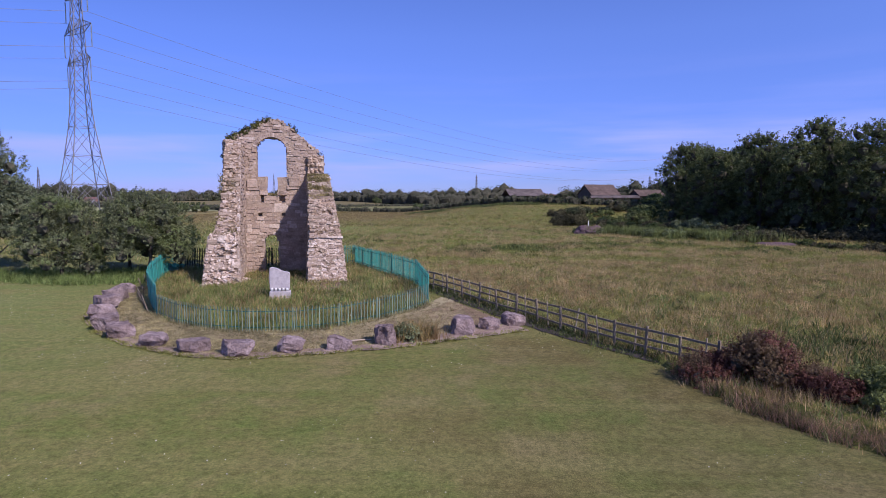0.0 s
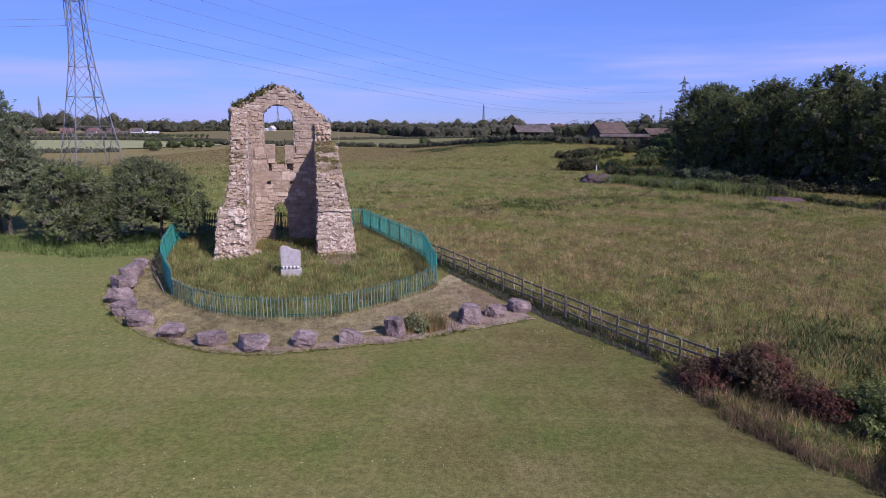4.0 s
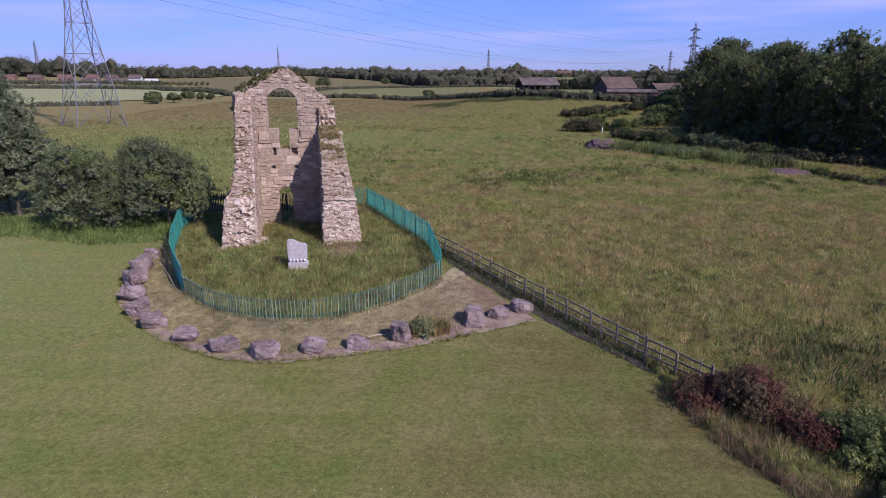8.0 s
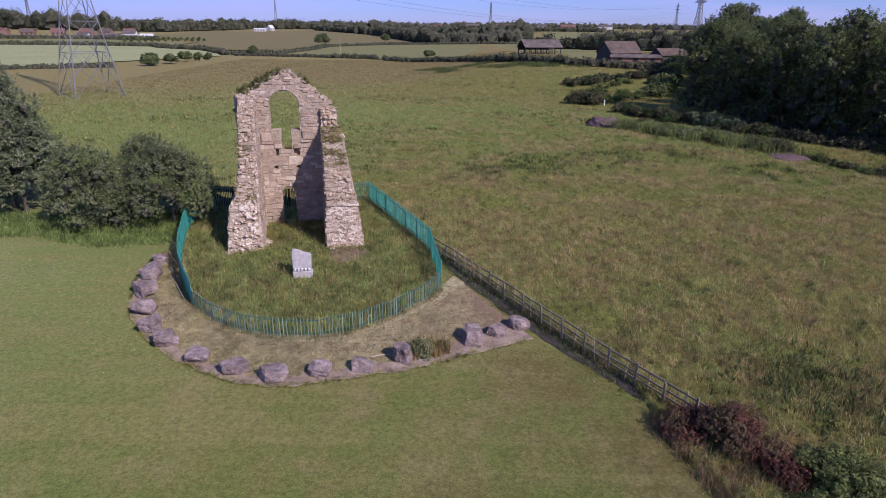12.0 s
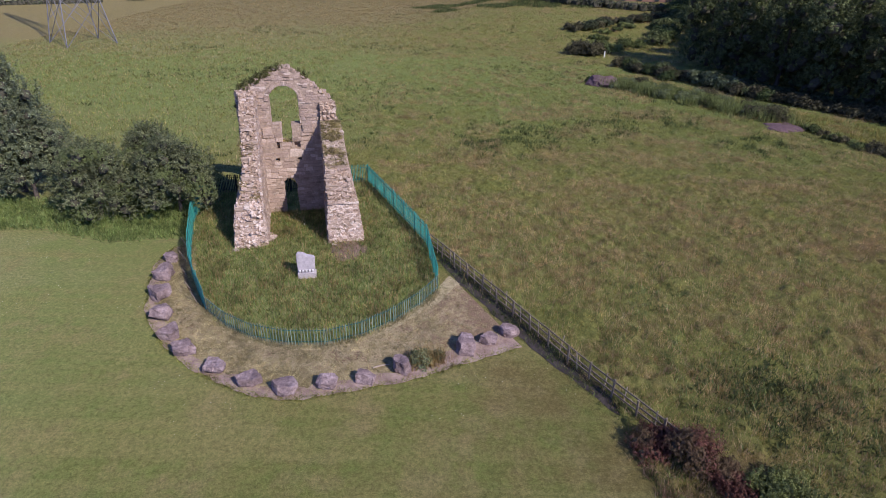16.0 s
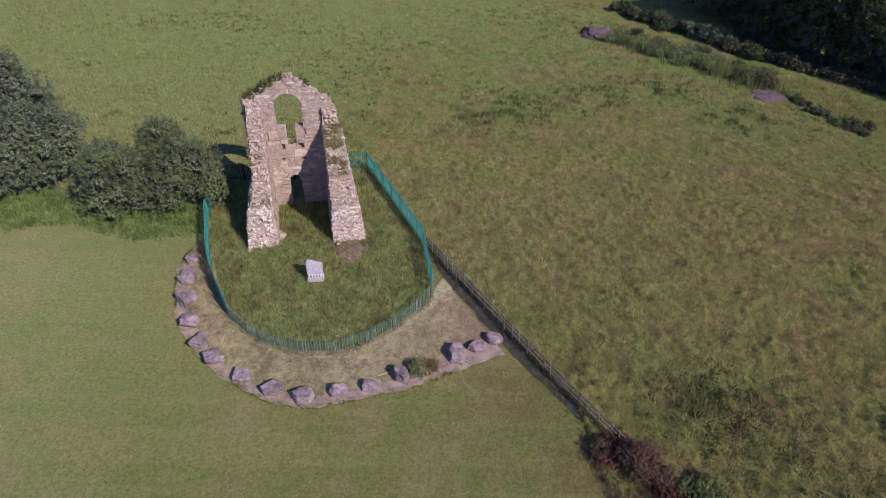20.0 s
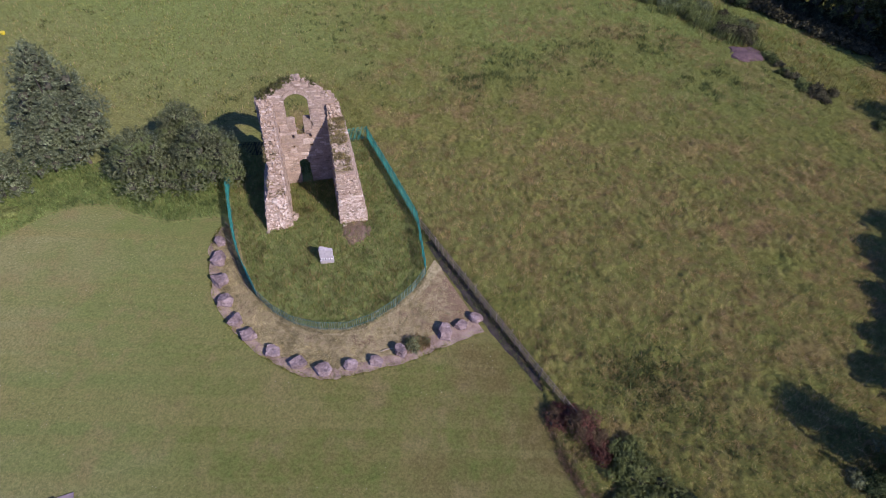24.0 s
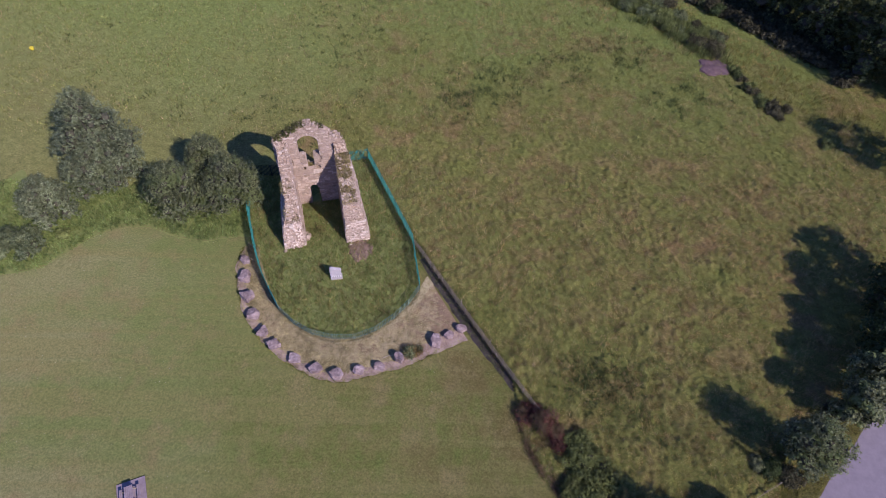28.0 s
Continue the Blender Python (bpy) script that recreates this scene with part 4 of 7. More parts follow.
lay(gc, 2.4, 7.0, lambda z: (-2.55, 2.35), lambda u, z: ((u, V0 + 0.03, z), (1, 0, 0), (0, -1, 0)), gable_holds, lambda u, z: STONE, 0.2, 0.36, (0.28, 0.95), 0.008, rough=0.012, miss=0.015)
lay(gc, 7.0, 12.4, lambda z: (-2.6 if z < 8.6 else -4.05, 2.35 if z < 8.2 else 3.7), lambda u, z: ((u, V0 + 0.03, z), (1, 0, 0), (0, -1, 0)), gable_holds, lambda u, z: STONE, 0.13, 0.28, (0.2, 0.6), 0.01, rough=0.02)
lay(gc, 0.0, 2.4, lambda z: (-2.55, 2.3), lambda u, z: ((u, V0 + 0.03, z), (1, 0, 0), (0, -1, 0)), gable_holds, lambda u, z: STONE, 0.17, 0.34, (0.25, 0.8), 0.01, rough=0.02)
# ragged coping stones along the broken top
for u in np.arange(-4.0, 3.7, 0.2):
    z = interp(GABLE_TOP, u)
    for v in (3.75, 4.1, 4.45):
        gc.add(stone_pose((u + rng.normal(0, 0.06), v, z + rng.uniform(-0.08, 0.14)), (1, rng.normal(0, 0.3), rng.normal(0, 0.3)), (0, -1, rng.normal(0, 0.3)), rng.uniform(0.15, 0.34), rng.uniform(0.1, 0.26), rng.uniform(0.2, 0.4)), STONE, False)
# reveals of the window
for side, u in ((1, -1.6), (-1, 0.78)):
    for z in np.arange(7.8, 9.7, 0.3):
        for v in (3.85, 4.3):
            gc.add(stone_pose((u, v, z + 0.13), (0, 1, 0), (side, 0, 0), 0.42, 0.26, 0.12), STONE, False)
gc.close()


def front(top):
    """Reads a wall end's slope: its place and outward normal at a height."""
    zs = [p[1] for p in top]
    vs = [p[0] for p in top]

    def read(z):
        v = float(np.interp(z, zs, vs))
        dv = (float(np.interp(z + 0.25, zs, vs)) - float(np.interp(z - 0.25, zs, vs))) / 0.5
        return v, Vector((0, -1, dv)).normalized()
    return read


def core_skin(name, top, out, inn, z0, z1, mat, parent, deep, seed):
    """A rough skin over a broken wall end and its sloping top, bulging like packed rubble."""
    path = along([(v, z) for v, z in top], 420)
    path = [p for p in path if z0 <= p[1] <= z1]
    verts, faces, n = [], [], 34
    for k, (v, z) in enumerate(path):
        a, b = path[max(0, k - 6)], path[min(len(path) - 1, k + 6)]
        d = Vector((0, b[0] - a[0], b[1] - a[1])).normalized()
        nrm = Vector((0, -d.z, d.y))
        lo, hi = sorted((out(v, z), inn(v, z)))
        for i in range(n + 1):
            u = lo + (hi - lo) * i / n
            p = Vector((u, v, z))
            q = Vector((u * 2.9 + seed, v * 2.9, z * 4.6)) + noise.noise_vector(p * 2.0) * 0.6
            dist, spots = noise.voronoi(q)
            face = smooth(0.02, 0.22, dist[1] - dist[0])
            own = noise.noise(spots[0] * 3.7)
            hole = -1.3 if own < -0.26 else 0.0
            big = noise.noise(p * 0.9 + Vector((seed, 0, 0)))
            side = min(i, n - i) / n
            p += nrm * (deep * (0.38 * face + 1.1 * own + hole + 0.8 * big - 0.1 + 0.5 * noise.noise(p * 4.0)) + 0.05 - 0.25 * max(0.0, 0.12 - side))
            p += noise.noise_vector(p * 6.0) * 0.035
            verts.append(p)
    for k in range(len(path) - 1):
        for i in range(n):
            j = k * (n + 1) + i
            faces.append((j, j + 1, j + n + 2, j + n + 1))
    return part(name, mesh_from(name, verts, faces, mat), mat, parent)


def end_face(course, top, out, inn, z0, z1, mat_of, low, high, wide, single, rough, miss, back=0.02):
    read = front(top)

    def place(u, z):
        v, n = read(z)
        return (u, v + back, z), (1, 0, 0), n
    lo = lambda z: sorted((out(read(z)[0], z), inn(read(z)[0], z)))
    lay(course, z0, z1, lambda z: (lo(z)[0] + 0.02, lo(z)[1] - 0.02), place, lambda u, z: lo(z)[0] - 0.1 < u < lo(z)[1] + 0.1, mat_of, low, high, wide, 0.0, single, 0.3, rough, miss)


lc, rc = Course(lw, 300), Course(rw, 300)
core_skin("rubble_core", LEFT_TOP, left_out, left_in, -0.4, 3.55, PALE_RUBBLE, lw, 0.24, 1.0)
core_skin("rubble_core", LEFT_TOP, left_out, left_in, 3.4, 10.6, RUBBLE, lw, 0.18, 2.0)
core_skin("rubble_core", RIGHT_TOP, right_out, right_in, -0.4, 3.3, PALE_RUBBLE, rw, 0.10, 3.0)
core_skin("rubble_core", RIGHT_TOP, right_out, right_in, 3.2, 6.0, RUBBLE, rw, 0.10, 4.0)
core_skin("grassy_top", RIGHT_TOP, right_out, right_in, 5.85, 7.9, MOSSY, rw, 0.16, 5.0)
end_face(lc, LEFT_TOP, left_out, left_in, -0.2, 3.3, lambda u, z: WASHED, 0.22, 0.6, (0.25, 0.8), lambda a, b: True, 0.16, 0.45, 0.10)
end_face(lc, LEFT_TOP, left_out, left_in, 3.4, 10.0, lambda u, z: WASHED if rng.random() < 0.12 else STONE, 0.12, 0.32, (0.15, 0.5), lambda a, b: True, 0.14, 0.62, 0.09)
end_face(rc, RIGHT_TOP, right_out, right_in, -0.2, 3.2, lambda u, z: WASHED, 0.10, 0.26, (0.22, 0.85), lambda a, b: True, 0.035, 0.16, 0.07)
end_face(rc, RIGHT_TOP, right_out, right_in, 3.3, 5.9, lambda u, z: WASHED if rng.random() < 0.45 else STONE, 0.09, 0.22, (0.18, 0.7), lambda a, b: True, 0.05, 0.24, 0.06)
for k in range(6):
    rc.add(stone_pose((2.55 + 0.4 * k, -3.2, 3.28 + 0.04 * math.sin(k)), (1, 0, 0), (0, -1, 0), 0.4, 0.14, 0.3), WASHED)
# pale quoins up the inner corner of the one wall
for z in np.arange(0.3, 9.2, 0.32):
    v = float(np.interp(z, [p[1] for p in LEFT_TOP], [p[0] for p in LEFT_TOP]))
    lc.add(stone_pose((left_in(v, z) - 0.05, v + 0.10, z), (1, 0, 0), (0, -1, 0), rng.uniform(0.15, 0.20), 0.325, 0.36), WASHED, False)
# loose stones on the sloping tops
for course, top, out, inn, v0, odds in ((rc, RIGHT_TOP, right_out, right_in, -2.9, 0.16), (lc, LEFT_TOP, left_out, left_in, 1.0, 0.35)):
    for v in np.arange(v0, 3.6, 0.24):
        z = interp(top, v)
        a, b = sorted((out(v, z), inn(v, z)))
        for u in np.arange(a + 0.1, b, 0.3):
            if rng.random() < odds:
                course.add(stone_pose((u, v, z + rng.uniform(-0.06, 0.08)), (1, rng.normal(0, 0.4), 0), (rng.normal(0, 0.3), -0.5, 1), rng.uniform(0.15, 0.34), rng.uniform(0.15, 0.34), 0.25), WASHED if rng.random() < 0.25 else STONE, False)
for course, top, fn, sgn in ((rc, RIGHT_TOP, right_in, -1), (rc, RIGHT_TOP, right_out, 1), (lc, LEFT_TOP, left_in, 1), (lc, LEFT_TOP, left_out, -1)):
    zt = top[-1][1]
    lay(course, 0, zt, lambda z: (-3.4, 3.55), lambda v, z, f=fn, s=sgn: ((f(v, z) - s * 0.02, v, z), (0, 1, 0), (s, 0, 0.08)), lambda v, z, t=top: v > -3.3 and z < interp(t, v) - 0.05 and v > float(np.interp(z, [p[1] for p in t], [p[0] for p in t])) + 0.05, lambda v, z: STONE, 0.2, 0.36, (0.25, 0.7), 0.012, lambda a, b: False)


def scar(u0, u1, z0, z1, seed):
    """A rough stub of torn-off wall standing out from the gable's shoulder."""
    bm = bmesh.new()
    bmesh.ops.create_cube(bm, size=1)
    bmesh.ops.subdivide_edges(bm, edges=bm.edges[:], cuts=16, use_grid_fill=True)
    for v in bm.verts:
        p = Vector((u0 + (u1 - u0) * (v.co.x + 0.5), 3.52 + 0.55 * v.co.y, z0 + (z1 - z0) * (v.co.z + 0.5)))
        dist = noise.voronoi(Vector((p.x * 2.6 + seed, p.y * 2.6, p.z * 3.4)))[0]
        q = v.co.normalized()
        v.co = p + Vector((q.x * 0.3, q.y, q.z * 0.4)) * (0.5 * min(0.5, dist[1] - dist[0]) - 0.12 + 0.25 * noise.noise(p * 1.3))
    part("wall_scar", bm, RUBBLE, gable)


scar(2.42, 3.70, 7.7, 9.55, 1.0)
scar(-4.05, -2.75, 9.0, 10.1, 2.0)
lc.close()
rc.close()
# fallen stones at the feet
for x, y, s in ((-2.2, -2.0, 0.5), (-2.0, -1.6, 0.4), (-2.3, -1.2, 0.35), (-4.9, -3.3, 0.3), (2.6, -3.9, 0.25), (3.8, -4.1, 0.22)):
    p = Matrix.Translation((RUIN[0], RUIN[1], 0)) @ Matrix.Rotation(radians(RUIN[2]), 4, "Z") @ Vector((x, y, 0))
    ob = new("fallen_stone", STONE_MESH[WASHED][int(rng.integers(10))])
    ob.matrix_basis = Matrix.Translation((p.x, p.y, gz(p.x, p.y) + s * 0.25)) @ Euler((0.3, 0.2, rng.uniform(0, 3))).to_matrix().to_4x4() @ Matrix.Diagonal((s * 1.3, s, s * 0.8, 1))
    tagged(ob, "fallen pale stone lying in the grass by the ruin", "stone", "fallen stones")
bm = bmesh.new()
bmesh.ops.create_grid(bm, x_segments=30, y_segments=26, size=1)
p = Matrix.Translation((RUIN[0], RUIN[1], 0)) @ Matrix.Rotation(radians(RUIN[2]), 4, "Z") @ Vector((3.6, -4.7, 0))
for v in list(bm.verts):
    f = 1 - math.hypot(v.co.x, v.co.y) + 0.35 * noise.noise(v.co * 2.5)
    x, y = p.x + v.co.x * 1.5, p.y + v.co.y * 1.85
    v.co = Vector((x, y, gz(x, y) + min(0.16, 0.5 * f) + 0.05 * noise.noise(v.co * 6)))
me = bpy.data.meshes.new("bare_soil")
bm.to_mesh(me)
bm.free()
me.materials.append(EARTH)
tagged(new("bare_soil", me), "bare reddish-brown earth at the foot of the wall", "soil", kind="structure")
# growth on the wall tops
tops = []
for _ in range(2600):
    u = rng.uniform(-4.1, -0.9)
    tops.append((u, rng.uniform(3.7, 4.6), interp(GABLE_TOP, u) + 0.02))
for _ in range(220):
    u = rng.uniform(-0.9, 3.3)
    tops.append((u, rng.uniform(3.8, 4.6), interp(GABLE_TOP, u) + 0.02))
for _ in range(2600):
    v, u = rng.uniform(-2.9, 3.3), rng.uniform(2.4, 4.0)
    if noise.noise(Vector((u * 0.9, v * 0.8, 4.0))) + 0.05 * v > -0.2:
        tops.append((u, v, interp(RIGHT_TOP, v) + 0.10))
for _ in range(1500):
    z = rng.uniform(3.5, 9.5)
    v, u = float(np.interp(z, [p[1] for p in LEFT_TOP], [p[0] for p in LEFT_TOP])), rng.uniform(-4.2, -2.8)
    if noise.noise(Vector((u * 1.2, z * 0.8, 9.0))) > 0.25:
        tops.append((u, v - 0.03, z))
for _ in range(160):
    tops.append((rng.uniform(-4.2, -2.7), rng.uniform(-2.2, -1.6), 3.55))
for _ in range(120):
    tops.append((rng.uniform(-0.85, -0.1), rng.uniform(3.6, 4.1), 6.3))
vg = part("wall_growth", quick_mesh("wall_growth", blades(np.array(tops), 0.16, 0.020, 5, 3, 0.05, 0.8), 3, MOSS), MOSS, ruin, "grass and weeds growing on the broken wall tops")
tagged(vg, kind="stuff")
tuft = [(u, 3.8, interp(GABLE_TOP, u) + 0.02 + 0.12 * math.sin(u * 11), 0.16 + 0.08 * math.sin(u * 7)) for u in np.arange(-4.1, -0.5, 0.22)] + [(-3.6, 4.2, 10.75, 0.26), (-3.2, 4.3, 10.95, 0.24), (-1.3, 4.2, 12.0, 0.24), (-0.6, 4.3, 12.25, 0.18), (-2.3, 4.2, 11.45, 0.28), (-1.7, 4.2, 11.75, 0.25), (1.35, 4.2, 11.5, 0.22), (0.9, 4.3, 11.85, 0.15), (-2.9, 4.2, 11.0, 0.22), (3.4, 4.2, 9.6, 0.15), (3.5, 4.0, 9.3, 0.12)]
part("wall_shrub", crown_mesh("wall_shrub", tuft, 7500, 0.045, 3, MOSS_GREEN, 1.0, 0.5), MOSS_GREEN, ruin, "small dark shrubs rooted in the gable top")

# ---- inside and round the enclosure ----
def memorial(x, y, turn):
    t = thing("memorial_stone", (x, y, gz(x, y) - 0.05), "upright grey memorial slab on a carved stone base", "memorial", turn=turn)
    bm = bmesh.new()
    ring = [(-0.62, 0.62), (0.60, 0.62), (0.62, 1.1), (0.64, 1.62), (0.57, 1.72), (0.1, 1.82), (-0.15, 1.98), (-0.52, 2.06), (-0.64, 2.0), (-0.66, 1.4)]
    f = [bm.verts.new((u, -0.2, z)) for u, z in ring]
    b = [bm.verts.new((u * 0.97, 0.2, z)) for u, z in ring]
    bm.faces.new(f)
    bm.faces.new(b[::-1])
    for k in range(len(ring)):
        bm.faces.new((f[k - 1], b[k - 1], b[k], f[k]))
    bmesh.ops.recalc_face_normals(bm, faces=bm.faces[:])
    bmesh.ops.bevel(bm, geom=bm.edges[:], offset=0.04, segments=2, affect="EDGES")
    part("slab", bm, MEMORIAL, t, "weathered grey slab with a sloping broken top")
    bm = bmesh.new()
    box(bm, (0, 0, 0.26), (1.3, 0.56, 0.56), None, 0.04)
    part("base", bm, MEMORIAL, t)
    bm = bmesh.new()
    for k in range(5):
        box(bm, (-0.46 + 0.23 * k, -0.22, 0.66), (0.15, 0.12, 0.17), Matrix.Rotation(0.0, 4, "Z"), 0.03)
    part("carved_band", bm, WHITE, t, "row of pale carved letters too worn to read")
    # dark blocks between the letters, the shade of the carving put into colour
    for k in range(4):
        bm = bmesh.new()
        box(bm, (-0.35 + 0.23 * k, -0.262, 0.66), (0.05, 0.11, 0.16))
        part("carved_recess", bm, MEMDARK, t)
    return t


memorial(-10.35, 38.3, 8)


def palisade(points, pitch=0.15):
    """Panels of upright pales on two rails, with a post at each joint."""
    pts = along(points, 400)
    for _ in range(40 if len(points) > 5 else 0):
        pts[1:-1] = (pts[:-2] + 2 * pts[1:-1] + pts[2:]) / 4
    s = np.concatenate(((0,), np.cumsum(np.linalg.norm(np.diff(pts, axis=0), axis=1))))
    count = round(s[-1] / 2.41)
    stops = np.linspace(0, s[-1], count + 1)
    px, py = np.interp(stops, s, pts[:, 0]), np.interp(stops, s, pts[:, 1])
    bm = bmesh.new()
    box(bm, (0, 0, 0.65), (0.028, 0.036, 1.22), None, 0.006)
    top = bmesh.ops.create_cone(bm, cap_ends=True, segments=4, radius1=0.03, radius2=0.003, depth=0.14, matrix=Matrix.Translation((0, 0, 1.33)) @ Matrix.Diagonal((1, 0.35, 1, 1)) @ Matrix.Rotation(radians(45), 4, "Z"))
    pale = bpy.data.meshes.new("pale")
    bm.to_mesh(pale)
    bm.free()
    pale.materials.append(GREEN_PAINT)
    bm = bmesh.new()                                   # thin bar whose head bends outwards
    box(bm, (0, 0, 0.64), (0.032, 0.03, 1.24), None, 0.006)
    tube(bm, ((0, 0, 1.24), (0, -0.015, 1.31), (0, -0.06, 1.365), (0, -0.115, 1.37)), (0.017, 0.016, 0.014, 0.006), 5)
    bar = bpy.data.meshes.new("bar")
    bm.to_mesh(bar)
    bm.free()
    bar.materials.append(FADED_PAINT)
    bm = bmesh.new()
    box(bm, (0, 0.03, 0.66), (0.038, 0.04, 1.36), None, 0.006)
    post = bpy.data.meshes.new("post")
    bm.to_mesh(post)
    bm.free()
    post.materials.append(GREEN_PAINT)
    bm = bmesh.new()
    box(bm, (0, 0.024, 0), (1.0, 0.03, 0.030))
    rail = bpy.data.meshes.new("rail")
    bm.to_mesh(rail)
    bm.free()
    rail.materials.append(RAIL_SHADED)
    dark, dull = {}, {}
    for me in (pale, post, rail):
        dark[me], dull[me] = me.copy(), me.copy()
        dark[me].materials[0] = NEAR_BLACK
        dull[me].materials[0] = FADED_PAINT
    for k in range(count):
        a, b = Vector((px[k], py[k])), Vector((px[k + 1], py[k + 1]))
        d = b - a
        back = (a.y + b.y) / 2 > 53.5 and a.x < -10.6
        m = (a + b) / 2
        tall = m.y > (34.0 if m.x < -12 else 36.3)
        front = not tall
        use = (lambda me: dark[me]) if back else (lambda me: dull[me]) if front else (lambda me: me)
        ang = math.atan2(d.y, d.x)
        z0, z1 = gz(*a), gz(*b)
        t = thing("fence_panel", (a.x, a.y, min(z0, z1)), "black painted steel palisade panel behind the ruin" if back else "low railing panel of thin faded green bars with bent heads" if front else "tall turquoise painted steel palisade panel with close pales", "fence", "palisade round the ruin", turn=math.degrees(ang))
        if a.x < -17.5 and a.y < 56:
            t.matrix_basis = t.matrix_basis @ pose(0, 0, 0, rng.uniform(1.0, 3.0))
        dz = (z0 - min(z0, z1), z1 - min(z0, z1))
        rise = 1.36 if tall else 0.95
        o = part("post", use(post), GREEN_PAINT, t)
        o.location, o.scale = (0, 0, dz[0]), (0.9, 0.8, rise) if front else (2.0, 1.4, rise * 1.02)
        n = round(d.length / (0.195 if front else pitch))
        for i in range(n):
            f = (i + 0.6) / n
            o = part("bar", bar, FADED_PAINT, t) if front else part("pale", use(pale), GREEN_PAINT, t)
            o.location = (f * d.length, -0.012, dz[0] + f * (dz[1] - dz[0]) + rng.uniform(-0.015, 0.015))
            o.rotation_euler = (0, rng.normal(0, 0.012), 0)
            o.scale = (1.5 if front else 2.3 if m.x < -15 else 1.3, 1, rise)
        for h in (0.28 * rise, 1.14 * rise):
            o = part("rail", rail if front else use(rail), GREEN_PAINT, t)
            o.location = (d.length / 2, 0, (dz[0] + dz[1]) / 2 + h)
            o.scale = (d.length, 1, 1)
            o.rotation_euler = (0, -math.atan2(dz[1] - dz[0], d.length), 0)


for lo, hi in ((0, 5), (5, 16), (16, 18), (18, 20)):
    palisade(RING[lo:hi + 1])
palisade(RING[20:] + RING[:1])


def netting(points):
    """A slack run of old wire netting on short leaning stakes."""
    t = thing("wire_netting", (points[0][0], points[0][1], 0), "sagging rusty wire netting on leaning stakes outside the railings", "netting")
    x0, y0 = points[0]
    tops, feet = [], []
    for k, (x, y) in enumerate(points):
        foot = Vector((x - x0, y - y0, gz(x, y) - 0.1))
        top = foot + Vector((-0.32 - 0.1 * (k % 2), -0.12, 1.15 - 0.12 * (k % 3)))
        bm = bmesh.new()
        tube(bm, (foot, top), (0.035, 0.028), 6)
        part("stake", bm, TIMBER, t)
        tops.append(top)
        feet.append(foot)
    for r in range(6):
        f = 0.14 + 0.84 * r / 5
        for k in range(len(points) - 1):
            a, b = feet[k].lerp(tops[k], f), feet[k + 1].lerp(tops[k + 1], f)
            bm = bmesh.new()
            tube(bm, [a.lerp(b, g / 6) - Vector((0, 0, 0.10 * 4 * (g / 6) * (1 - g / 6))) for g in range(7)], [0.008] * 7, 4)
            part("wire", bm, RUST, t)
    return t


netting([(-17.1, 34.9), (-17.9, 36.2), (-18.9, 38.0), (-19.8, 40.1), (-20.6, 42.3)])


def timber_fence(a, b):
    t = thing("timber_fence", (a.x, a.y, 0), "weathered brown post and rail fence, slightly leaning", "fence")
    d = (b - a).normalized()
    length = (b - a).length
    ang = math.atan2(d.y, d.x)
    bm = bmesh.new()
    box(bm, (0, 0, 0.56), (0.11, 0.09, 1.54), None, 0.012)
    post = bpy.data.meshes.new("post")
    bm.to_mesh(post)
    bm.free()
    post.materials.append(TIMBER)
    bm = bmesh.new()
    box(bm, (0, 0, 0.6), (0.055, 0.05, 1.5), None, 0.01)
    stake = bpy.data.meshes.new("stake")
    bm.to_mesh(stake)
    bm.free()
    stake.materials.append(STAKE)
    n = int(length / 1.75)
    spots = []
    for k in range(n + 1):
        p = a + d * (k * length / n)
        o = part("post", post, TIMBER, t)
        o.matrix_basis = pose(p.x - a.x, p.y - a.y, gz(*p), rng.normal(0, 2.5), rng.normal(0, 2.5), math.degrees(ang)) @ Matrix.Diagonal((1, 1, rng.uniform(0.9, 1.06), 1))
        spots.append(p)
        if k < n:
            q = p + d * (length / n) * rng.uniform(0.35, 0.65)
            o = part("stake", stake, STAKE, t, "thin pale wooden stake")
            o.matrix_basis = pose(q.x - a.x + 0.08, q.y - a.y + 0.05, gz(*q), rng.normal(0, 6), rng.normal(0, 6), math.degrees(ang))
    for p, q in zip(spots, spots[1:]):
        for h in (0.38, 0.76, 1.16):
            bm = bmesh.new()
            e = q - p
            box(bm, (0, 0, 0), (e.length + 0.1, 0.045, 0.10), None, 0.008)
            m = (p + q) / 2
            o = part("rail", bm, TIMBER, t)
            o.matrix_basis = pose(m.x - a.x - 0.065 * d.y, m.y - a.y + 0.065 * d.x, (gz(*p) + gz(*q)) / 2 + h + rng.normal(0, 0.025), 0, -math.degrees(math.atan2(gz(*q) - gz(*p), e.length)) + rng.normal(0, 1.0), math.degrees(ang))
    return t


timber_fence(FENCE_A, FENCE_B)


